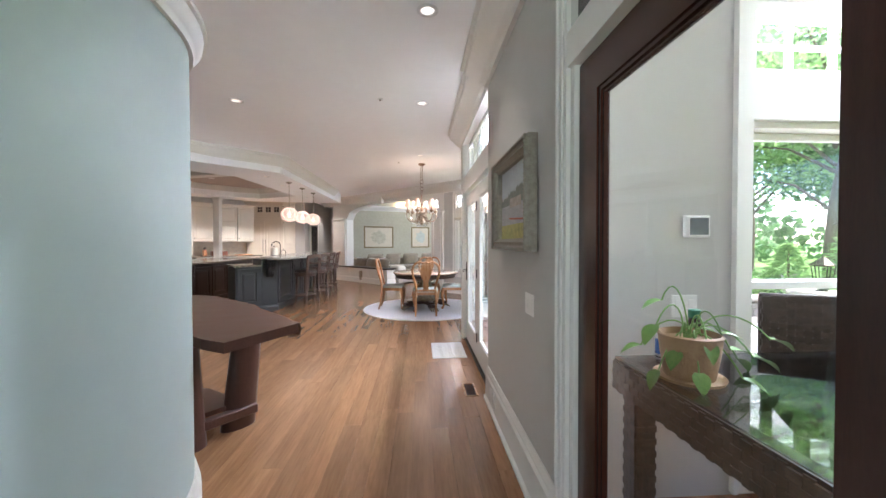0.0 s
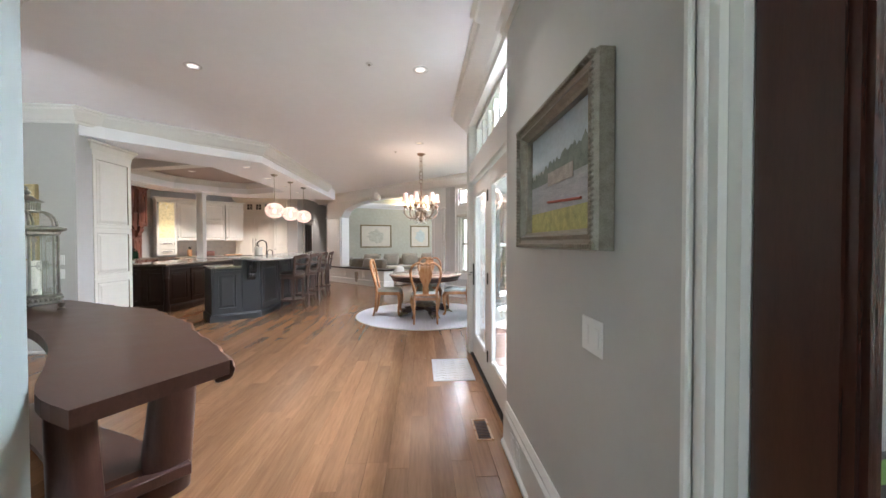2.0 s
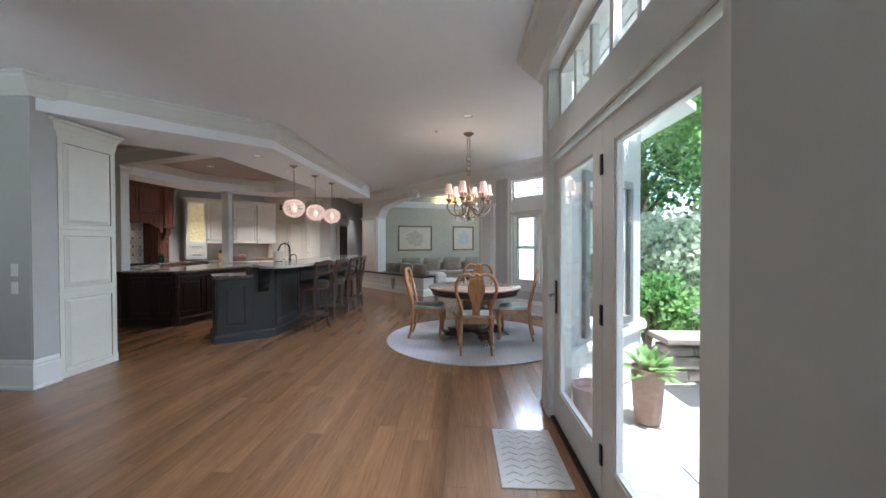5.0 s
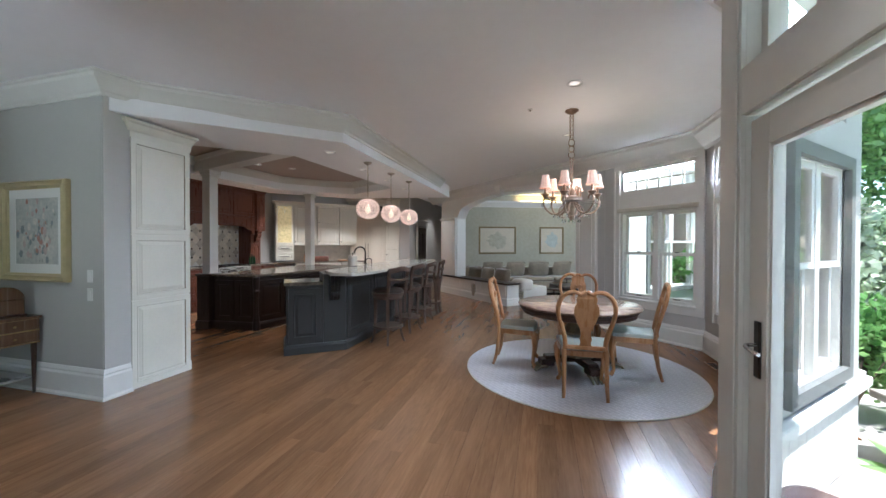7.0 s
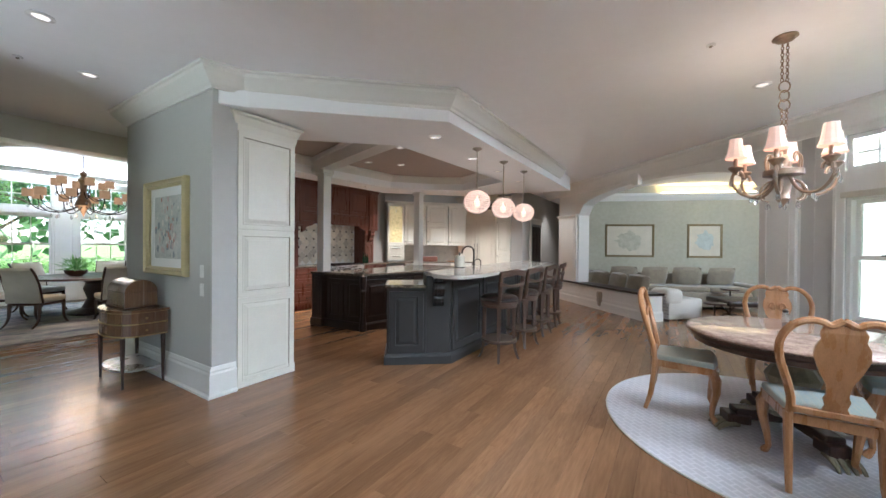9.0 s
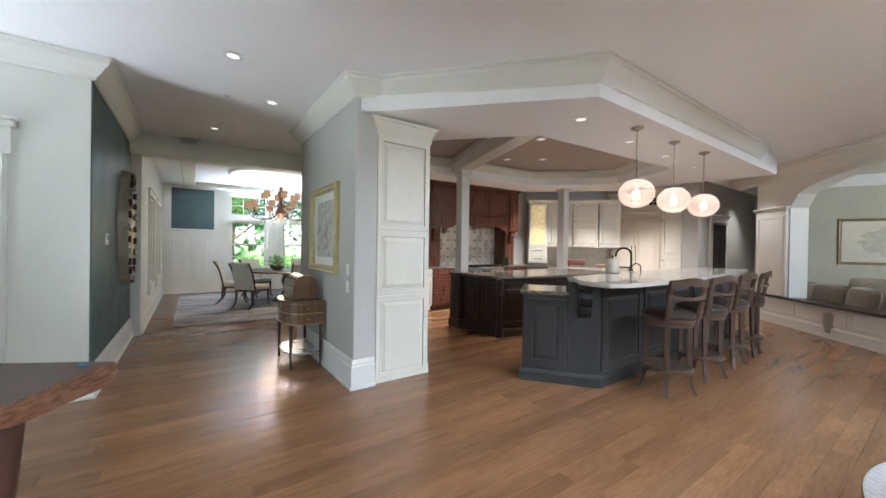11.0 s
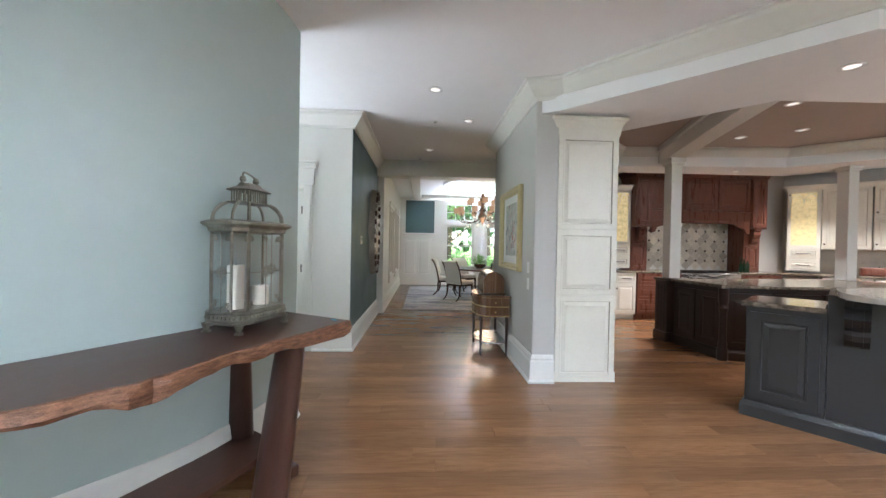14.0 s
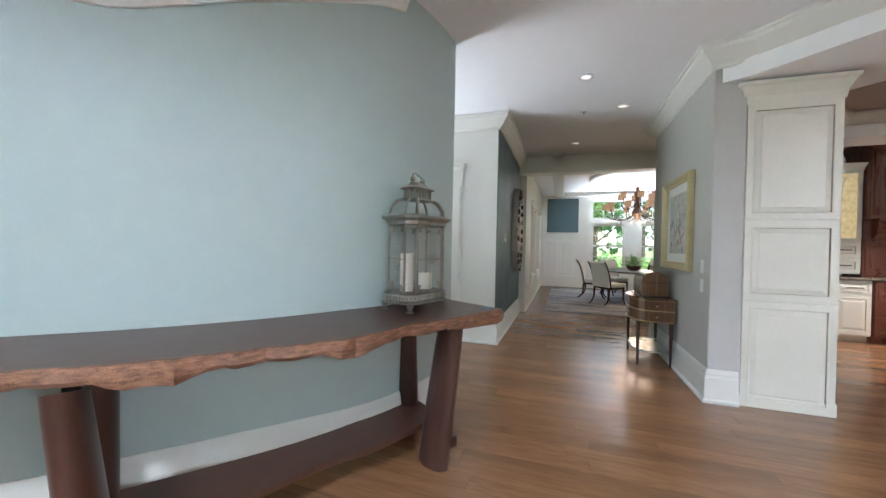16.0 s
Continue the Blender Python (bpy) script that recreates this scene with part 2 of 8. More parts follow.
def tube(bm, pts, rad, n=8, flat=1.0):
    """A round bar along points; rad is one radius or one each."""
    pts = [Vector(p) for p in pts]
    rads = rad if isinstance(rad, (list, tuple)) else [rad] * len(pts)
    rings, a = [], None
    for i, p in enumerate(pts):
        d = (pts[min(i + 1, len(pts) - 1)] - pts[max(i - 1, 0)]).normalized()
        if a is None:
            a = d.orthogonal().normalized()
        a = (a - d * a.dot(d)).normalized()
        rings.append(ring(bm, p, a, d.cross(a) * flat, rads[i], n))
    for r, s in zip(rings, rings[1:]):
        for i in range(n):
            bm.faces.new((r[i], r[(i + 1) % n], s[(i + 1) % n], s[i]))
    bm.faces.new(rings[0][::-1]), bm.faces.new(rings[-1])
    return bm


def lathe(bm, prof, n=24, at=(0, 0, 0), axis="z"):
    """Turns a profile of (radius, height) round an upright axis."""
    at = Vector(at)
    rings = []
    for r, z in prof:
        if r < 1e-5:
            rings.append([bm.verts.new(at + Vector((0, 0, z)))])
        else:
            rings.append(ring(bm, at + Vector((0, 0, z)), Vector((1, 0, 0)), Vector((0, 1, 0)), r, n))
    for r, s in zip(rings, rings[1:]):
        for i in range(n):
            f = [r[i % len(r)], r[(i + 1) % len(r)], s[(i + 1) % len(s)], s[i % len(s)]]
            f = [v for k, v in enumerate(f) if v not in f[:k]]
            if len(f) > 2:
                bm.faces.new(f)
    for r in (rings[0], rings[-1]):
        if len(r) > 2:
            bm.faces.new(r)
    return bm


def bez(p, q, r, s, n=10):
    p, q, r, s = map(Vector, (p, q, r, s))
    return [p * (1 - t) ** 3 + q * 3 * t * (1 - t) ** 2 + r * 3 * t * t * (1 - t) + s * t ** 3 for t in (i / n for i in range(n + 1))]


def moulding(bm, path, prof, closed=False):
    """Sweeps a profile of (out, z) along a plan path, mitred; out is to the left of the way."""
    pts = [Vector(p[:2]) for p in path]
    hz = [p[2] if len(p) > 2 else 0.0 for p in path]
    n, rows = len(pts), []
    for i, p in enumerate(pts):
        a = pts[i - 1] if i or closed else None
        b = pts[(i + 1) % n] if i < n - 1 or closed else None
        d1 = (p - a).normalized() if a is not None else (b - p).normalized()
        d2 = (b - p).normalized() if b is not None else d1
        l1, l2 = Vector((-d1.y, d1.x)), Vector((-d2.y, d2.x))
        m = (l1 + l2).normalized()
        k = 1 / max(0.3, m.dot(l1))
        rows.append([bm.verts.new((p.x + m.x * o * k, p.y + m.y * o * k, z + hz[i])) for o, z in prof])
    k = len(prof)
    for i in range(n if closed else n - 1):
        r, s = rows[i], rows[(i + 1) % n]
        for j in range(k):
            bm.faces.new((r[j], s[j], s[(j + 1) % k], r[(j + 1) % k]))
    if not closed:
        bm.faces.new(rows[0]), bm.faces.new(rows[-1][::-1])
    return bm


CROWN = [(0, 2.86), (0.022, 2.86), (0.03, 2.885), (0.05, 2.9), (0.09, 2.95), (0.125, 2.99), (0.13, 3.02), (0.15, 3.028), (0.15, 3.047), (0, 3.047)]
BASE = [(0, 0.002), (0.045, 0.002), (0.045, 0.022), (0.036, 0.032), (0.03, 0.04), (0.028, 0.215), (0.018, 0.235), (0.02, 0.25), (0.008, 0.285), (0, 0.285)]


def frame_of(p0, p1):
    """The pose of a wall: x along it, y into the room on its left."""
    return pose(p0[0], p0[1], 0, 0, 0, math.degrees(math.atan2(p1[1] - p0[1], p1[0] - p0[0])))


def wall(name, p0, p1, z0, z1, thick, material, label, openings=()):
    """A wall with its face on the line p0-p1 and openings (s0, s1, za, zb) through it."""
    length = math.dist(p0, p1)
    bm = B()
    cuts = sorted({0.0, length, *[o[0] for o in openings], *[o[1] for o in openings]})
    for a, b in zip(cuts, cuts[1:]):
        holes = sorted((o[2], o[3]) for o in openings if o[0] < (a + b) / 2 < o[1])
        z = z0
        for h0, h1 in holes:
            if h0 > z + 1e-4:
                box(bm, a, -thick, z, b, 0, h0)
            z = h1
        if z < z1 - 1e-4:
            box(bm, a, -thick, z, b, 0, z1)
    ob = part(name, bm, material)
    ob.matrix_world = frame_of(p0, p1)
    return structure(ob, label, "wall")


def panel(bm, x0, z0, x1, z1, y=0.0, stile=0.06, deep=0.012, raised=True):
    """A framed raised panel on the plane y, facing +y, as one skin: stile, bead, crease, bevel and field."""
    m = min(x1 - x0, z1 - z0) / 2
    stile = min(stile, m * 0.5)
    steps = [(0, 0, 0), (0.002, deep, 0), (stile - 0.007, deep, 0), (stile - 0.003, deep + 0.004, 0), (stile + 0.005, deep + 0.002, 0), (stile + 0.008, deep * 0.5, 1), (stile + 0.012, deep * 0.45, 0)]
    if raised and m - stile > 0.05:
        steps += [(stile + 0.044, deep * 0.9, 0), (stile + 0.047, deep * 1.05, 0)]
    prev = None
    for i, o, k in steps:
        row = [bm.verts.new((x, y + o, z)) for x, z in ((x0 + i, z0 + i), (x1 - i, z0 + i), (x1 - i, z1 - i), (x0 + i, z1 - i))]
        if prev:
            for j in range(4):
                bm.faces.new((prev[j], prev[(j + 1) % 4], row[(j + 1) % 4], row[j])).material_index = k
        prev = row
    bm.faces.new(prev)


# ---------------------------------------------------------------- structure
CZ = 3.05
BAY = [(1.0, 8.12), (2.25, 9.37), (2.25, 11.6)]
ARCH_END = (-3.35, 17.2)

FOOT = [(-13.15, -2.65), (4.62, -2.65), (4.62, 4.68), (1.13, 4.68), (1.13, 8.05), (2.4, 9.32), (2.4, 11.66), (1.18, 12.9), (4.52, 16.0), (3.72, 19.45), (-2.9, 20.54), (-4.5, 20.54), (-13.15, 20.54)]
fl = B()
prism(fl, FOOT, -0.12, -0.012)
sub = structure(part("floor", fl, M_PLANKS), "honey brown wide plank wood floor", "floor")

# ceiling with the kitchen's recess
TRAY = [(-4.35, 9.38), (-3.37, 10.27), (-3.22, 13.37), (-4.5, 14.0), (-5.08, 13.66), (-5.76, 12.89), (-6.03, 10.3), (-5.3, 9.45)]
cb = B()
prism(cb, FOOT, CZ, CZ + 0.2)
structure(part("ceiling", cb, M_CEIL), "smooth pale white painted ceiling", "ceiling")
SOFF = [(-3.9, 8.3), (-3.76, 8.5), (-2.33, 9.84), (-2.33, 14.2), (-2.33, 15.2), (-5.0, 14.75), (-6.4, 13.3), (-6.55, 9.6), (-6.0, 8.3)]
SZ = 2.74
sb = B()


def ringed(bm, outer, inner, z0, z1):
    """A slab between an outer outline and a hole."""
    loops = []
    for poly in (outer, inner):
        lo, hi = [bm.verts.new((x, y, z0)) for x, y in poly], [bm.verts.new((x, y, z1)) for x, y in poly]
        loops.append((lo, hi))
        for i in range(len(poly)):
            j = (i + 1) % len(poly)
            bm.faces.new((lo[i], lo[j], hi[j], hi[i]))
    for k in (0, 1):
        es = []
        for lp in loops:
            v = lp[k]
            for i in range(len(v)):
                es.append(bm.edges.get((v[i], v[(i + 1) % len(v)])))
        bmesh.ops.triangle_fill(bm, use_beauty=True, edges=es)


ringed(sb, SOFF, TRAY, SZ, CZ - 0.004)
structure(part("ceiling_soffit", sb, M_CEIL), "dropped kitchen ceiling border with a recess", "ceiling")
tb = B()
prism(tb, TRAY, CZ - 0.012, CZ - 0.008)
structure(part("ceiling_recess", tb, M_TAUPE), "taupe painted recess in the kitchen ceiling", "ceiling")
cr = B()
moulding(cr, [(-2.33, 14.25), (-2.33, 9.84), (-3.82, 8.5), (-3.9, 8.25), (-6.0, 8.25), (-6.0, 8.4)], CROWN)
structure(part("trim_crown_kitchen", cr, M_TRIM), "white crown moulding round the kitchen soffit", "moulding")
cr2 = B()
moulding(cr2, [*TRAY], [(-0.0, 2.89), (0.02, 2.89), (0.035, 2.915), (0.085, 2.97), (0.1, 3.0), (0.1, 3.03), (0, 3.03)], True)
structure(part("trim_crown_recess", cr2, M_TRIM), "white crown moulding inside the ceiling recess", "moulding")

# east wall with the wooden glass door and the garden doors
wall("wall_east", (0.965, -2.5), (0.965, 5.9), 0, CZ, 0.16, M_WALL, "greige painted wall with tall white baseboard", [(5.5, 6.62, 0, 2.9)])
wall("wall_garden", (1.0, 5.9), (1.0, 8.12), 0, CZ, 0.16, M_TRIM, "white panelled wall round the garden doors", [(0.05, 1.98, 0, 2.09), (0.05, 1.98, 2.32, 2.8)])
wall("wall_bay_near", BAY[0], BAY[1], 0, CZ, 0.16, M_WALL, "greige bay wall with a double window", [(0.4, 1.4, 0.6, 2.02), (0.4, 1.4, 2.32, 2.72)])
wall("wall_bay", BAY[1], BAY[2], 0, CZ, 0.16, M_WALL, "greige bay wall with a double window", [(0.4, 1.84, 0.6, 2.02), (0.4, 1.84, 2.32, 2.72)])
AX = BAY[2]
DIAG = math.sqrt(0.5)


def on_diag(s):
    return (AX[0] - s * DIAG, AX[1] + s * DIAG)


wall("wall_bay_far", AX, on_diag(1.72), 0, CZ, 0.16, M_WALL, "greige wall with a double window beside the arch", [(0.11, 1.29, 0.6, 2.02), (0.11, 1.29, 2.32, 2.72)])
# closing walls, hall and stair wall
# out of view; the opening is added to hold the hall fill lamp
wall("wall_south", (0.965, -2.5), (-0.9, -2.5), 0, CZ, 0.14, M_WALL, "unseen closing wall with an opening added for a lamp", [(0.2, 1.5, 0.2, 2.4)])


def spline(pts, n=6):
    out, q = [], [Vector(p) for p in pts]
    for i in range(len(q) - 1):
        a, b, c, d = q[max(i - 1, 0)], q[i], q[i + 1], q[min(i + 2, len(q) - 1)]
        for k in range(n):
            t = k / n
            out.append(0.5 * ((2 * b) + (c - a) * t + (2 * a - 5 * b + 4 * c - d) * t * t + (3 * b - a - 3 * c + d) * t ** 3))
    return [*out, q[-1]]


STAIR = spline([(-3.22, 6.12), (-2.8, 6.06), (-2.29, 5.88), (-1.88, 5.57), (-1.45, 5.2), (-1.05, 4.85), (-0.75, 4.5), (-0.63, 4.1), (-0.6, 3.4), (-0.6, 1.0), (-0.6, -2.5)], 5)


def slope_z(p):
    """The height of the sloping trim under the stair, by its place along the wall."""
    for (y0, z0), (y1, z1) in zip(((-9, 2.28), (4.6, 2.28), (5.08, 2.35), (5.37, 2.54), (5.81, 2.79)), ((4.6, 2.28), (5.08, 2.35), (5.37, 2.54), (5.81, 2.79), (6.0, 2.92))):
        if p.y <= y1:
            return z0 + (z1 - z0) * (p.y - y0) / (y1 - y0)
    return 3.0


sw = B()
moulding(sw, STAIR, [(0, 0), (0, CZ - 0.003), (-0.14, CZ - 0.003), (-0.14, 0)])
stairwall = structure(part("wall_stair", sw, M_AQUA, smooth=True), "curved pale aqua wall under the stair", "wall")
up = B()
SL = [p for p in STAIR if slope_z(p) < 2.99]
rows = []
for i, p in enumerate(SL):
    d = (SL[min(i + 1, len(SL) - 1)] - SL[max(i - 1, 0)]).normalized()
    l = Vector((-d.y, d.x)) * 0.012
    rows.append([up.verts.new((p.x + l.x, p.y + l.y, slope_z(p) + 0.05)), up.verts.new((p.x + l.x, p.y + l.y, CZ - 0.005)), up.verts.new((p.x, p.y, CZ - 0.005)), up.verts.new((p.x, p.y, slope_z(p) + 0.05))])
for r, s in zip(rows, rows[1:]):
    for j in range(4):
        up.faces.new((r[j], s[j], s[(j + 1) % 4], r[(j + 1) % 4]))
structure(part("wall_stair_string", up, M_TRIM, smooth=True), "off-white stair string above the sloping trim", "wall")
st = B()
moulding(st, [(p.x, p.y, slope_z(p)) for p in SL], [(0, 0), (0.018, 0), (0.024, 0.02), (0.03, 0.028), (0.055, 0.06), (0.06, 0.085), (0.075, 0.09), (0.075, 0.108), (0, 0.108)])
structure(part("trim_stair", st, M_TRIM, smooth=True), "white sloping moulding along the curved wall", "moulding")
bb = B()
moulding(bb, STAIR, BASE)
structure(part("baseboard_stair", bb, M_TRIM, smooth=True), "white baseboard of the curved wall", "baseboard")

wall("wall_hall_door", (-5.0, 6.19), (-5.0, 3.0), 0, CZ, 0.14, M_TRIM, "off-white wall with a panelled door", [(0.61, 1.51, 0, 2.07)])
# hidden end wall; its opening is added for the side hall fill lamp
wall("wall_hall_end", (-5.0, 3.0), (-3.3, 3.0), 0, CZ, 0.14, M_WALL, "unseen hall end wall with an opening added for a lamp", [(0.1, 1.6, 0.2, 2.4)])
wall("wall_hall_green", (-7.7, 6.2), (-5.004, 6.2), 0, CZ, 0.14, M_GREEN, "dark slate green painted hall wall")
wall("wall_art", (-3.93, 8.25), (-6.0, 8.25), 0, CZ, 0.2, M_WALL, "greige painted wall end with a framed painting")
pl = B()
box(pl, -4.05, 8.252, 0, -3.91, 8.48, CZ - 0.004)
structure(part("wall_pilaster", pl, M_WALL), "greige pilaster beside the tall cream cabinet", "wall")
b2 = B()
moulding(b2, [(-3.91, 8.47), (-3.91, 8.25), (-6.0, 8.25), (-6.0, 8.4)], BASE)
structure(part("baseboard_art", b2, M_TRIM), "tall white baseboard round the wall end", "baseboard")
b3 = B()
moulding(b3, [(-12.9, 6.3), (-7.7, 6.3), (-7.7, 6.2), (-5.0, 6.2), (-5.0, 5.72)], BASE)
structure(part("baseboard_hall", b3, M_TRIM), "tall white baseboard along the hall", "baseboard")
b4 = B()
moulding(b4, [(0.965, 4.205), (0.965, 5.88)], BASE)
moulding(b4, [(1.0, 8.12), (2.25, 9.37), (2.25, 11.6), on_diag(1.72)], BASE)
structure(part("baseboard_east", b4, M_TRIM), "tall white baseboard", "baseboard")
c3 = B()
moulding(c3, [(-7.62, 6.2), (-5.0, 6.2), (-5.0, 3.0)], CROWN)
structure(part("trim_crown_hall", c3, M_TRIM), "white crown moulding along the hall", "moulding")
c4 = B()
moulding(c4, [(0.965, -2.5), (0.965, 5.9), (1.0, 5.9), (1.0, 8.12), (2.25, 9.37), (2.25, 11.6), on_diag(8.0)], [(o * 1.5, CZ - (CZ - z) * 1.35) for o, z in CROWN])
structure(part("trim_crown_east", c4, M_TRIM), "deep white crown moulding of the breakfast room", "moulding")

# dining room
wall("wall_dining_south", (-13.0, 6.3), (-7.7, 6.3), 0, CZ, 0.14, M_TRIM, "white panelled dining room wall with windows", [(0.9, 2.1, 0.6, 2.3), (2.7, 3.9, 0.6, 2.3)])
wall("wall_dining_west", (-13.0, 13.5), (-13.0, 6.3), 0, CZ, 0.14, M_TRIM, "white panelled dining room wall with tall windows",
     [(a, a + 1.02, z0, z1) for a in (1.6, 3.15, 4.58) for z0, z1 in ((0.62, 2.12), (2.26, 2.88))])
wall("wall_dining_north", (-8.16, 13.4), (-13.0, 13.4), 0, CZ, 0.14, M_TRIM, "white wall closing the dining room")
wall("wall_dining_east", (-8.3, 9.9), (-8.3, 13.4), 0, CZ, 0.14, M_TRIM, "white wall between dining room and kitchen")
gp = B()
box(gp, -13.0, 6.5, 1.82, -12.985, 7.5, 2.95)
box(gp, -13.0, 10.52, 1.6, -12.985, 10.76, 2.62)
structure(part("wall_dining_panel", gp, M_GREEN), "dark slate green panel above the white wainscot", "wall")
hb = B()
box(hb, -7.75, 6.2, 2.74, -7.4, 9.3, CZ - 0.004)
box(hb, -7.75, 6.2, 0, -7.62, 6.32, 2.74)
structure(part("trim_dining_header", hb, M_TRIM), "white cased beam over the dining room opening", "beam")

# kitchen walls
wall("wall_kitchen_south", (-7.8, 9.75), (-6.0, 8.46), 0, CZ, 0.1, M_WALL, "greige wall closing the kitchen")
wall("wall_kitchen_west", (-7.8, 15.0), (-7.8, 9.8), 0, CZ, 0.14, M_WALL, "greige kitchen wall behind the range")
wall("wall_kitchen_diag", (-5.9, 16.9), (-7.8, 15.0), 0, CZ, 0.14, M_WALL, "greige kitchen wall behind the cabinets")
wall("wall_kitchen_north", (-4.4, 17.2), (-6.2, 17.2), 0, CZ, 0.14, M_WALL, "greige kitchen wall behind the refrigerator")
wall("wall_passage", (-3.95, 20.5), (-3.95, 16.5), 0, CZ, 0.34, M_WALL, "greige wall of the passage")
wall("wall_passage_end", (-2.9, 20.4), (-4.4, 20.4), 0, CZ, 0.14, M_WALL, "greige wall at the passage end")

# arch and family room
LA = 8.0 - 1.72
ar = B()
S0, S1 = 2.2, 6.5          # arch opening along the diagonal
TOPZ, SPR = 2.74, 2.24
n = 24
prev = None
for i in range(n + 1):
    t = i / n
    s = S0 + (S1 - S0) * t
    z = SPR + (TOPZ - SPR) * math.sqrt(max(0.0, 1 - (2 * t - 1) ** 2)) ** 0.8
    if prev:
        vs = [ar.verts.new((a, y, h)) for y in (0.0, -0.3) for a, h in ((prev[0], prev[1]), (s, z), (s, CZ - 0.004), (prev[0], CZ - 0.004))]
        for f in ((0, 1, 2, 3), (7, 6, 5, 4), (0, 4, 5, 1)):
            ar.faces.new([vs[k] for k in f])
    prev = (s, z)
box(ar, 1.72, -0.3, 0, S0, 0, CZ - 0.004)
box(ar, S1, -0.3, 0, 7.42, 0, CZ - 0.004)
aw = part("wall_arch", ar, M_TRIM)
aw.matrix_world = frame_of(AX, on_diag(5))
structure(aw, "wide white segmental arch to the family room", "wall")
wall("wall_family", (3.6, 19.29), (-2.75, 16.66), 0, CZ, 0.14, M_SAGE, "sage green plaster wall with two framed maps")
wall("wall_family_east", on_diag(1.72), (4.4, 16.0), 0, CZ, 0.14, M_WALL, "plain wall closing the family room", [(1.2, 3.6, 0.6, 2.4)])
wall("wall_family_end", (4.4, 16.0), (3.6, 19.29), 0, CZ, 0.14, M_WALL, "plain wall closing the family room")
wall("wall_passage_side", (-2.75, 16.66), (-2.9, 20.4), 0, CZ, 0.14, M_WALL, "greige wall of the passage")

# sunroom behind the wooden glass door
wall("wall_sunroom_back", (4.5, 4.55), (1.13, 4.55), 0, CZ, 0.14, M_WALL, "pale wall of the sunroom with a tall window", [(0.9, 2.35, 0.16, 2.06), (0.9, 2.35, 2.3, 2.72)])
wall("wall_sunroom_east", (4.5, -2.5), (4.5, 4.55), 0, CZ, 0.14, M_WALL, "pale wall closing the sunroom", [(4.5, 7.0, 0.35, 2.3)])
wall("wall_sunroom_south", (1.13, -2.5), (4.5, -2.5), 0, CZ, 0.14, M_WALL, "pale wall closing the sunroom")

# ground outside
gd = B()
for (x0, y0, x1, y1) in ((-400, -400, 400, 400),):
    vs = [gd.verts.new(p) for p in ((x0, y0, -0.16), (x1, y0, -0.16), (x1, y1, -0.16), (x0, y1, -0.16))]
    gd.faces.new(vs)
M_GRASS = mat("lawn", (0.1, 0.2, 0.04), 0.9, color2=(0.2, 0.32, 0.09), scale=2, bump=0.8, bscale=40)
structure(part("ground", gd, M_GRASS), "green lawn and garden ground", "ground")
# ---------------------------------------------------------------- windows and doors
def pane_of(bm_box, parent, name="pane"):
    bm = B()
    box(bm, *bm_box)
    p = part(name, bm, M_GLASS, parent, "clear glass")
    p.visible_shadow = False
    return p


def grid_bars(bm, x0, z0, x1, z1, cols, rows, y0, y1, w=0.018):
    for i in range(1, cols):
        x = x0 + (x1 - x0) * i / cols
        box(bm, x - w / 2, y0, z0, x + w / 2, y1, z1)
    for j in range(1, rows):
        z = z0 + (z1 - z0) * j / rows
        box(bm, x0, y0 + 0.002, z - w / 2, x1, y1 - 0.002, z + w / 2)


def rim(bm, x0, z0, x1, z1, w, y0, y1):
    box(bm, x0, y0, z0, x0 + w, y1, z1)
    box(bm, x1 - w, y0, z0, x1, y1, z1)
    box(bm, x0 + w, y0, z0, x1 - w, y1, z0 + w)
    box(bm, x0 + w, y0, z1 - w, x1 - w, y1, z1)


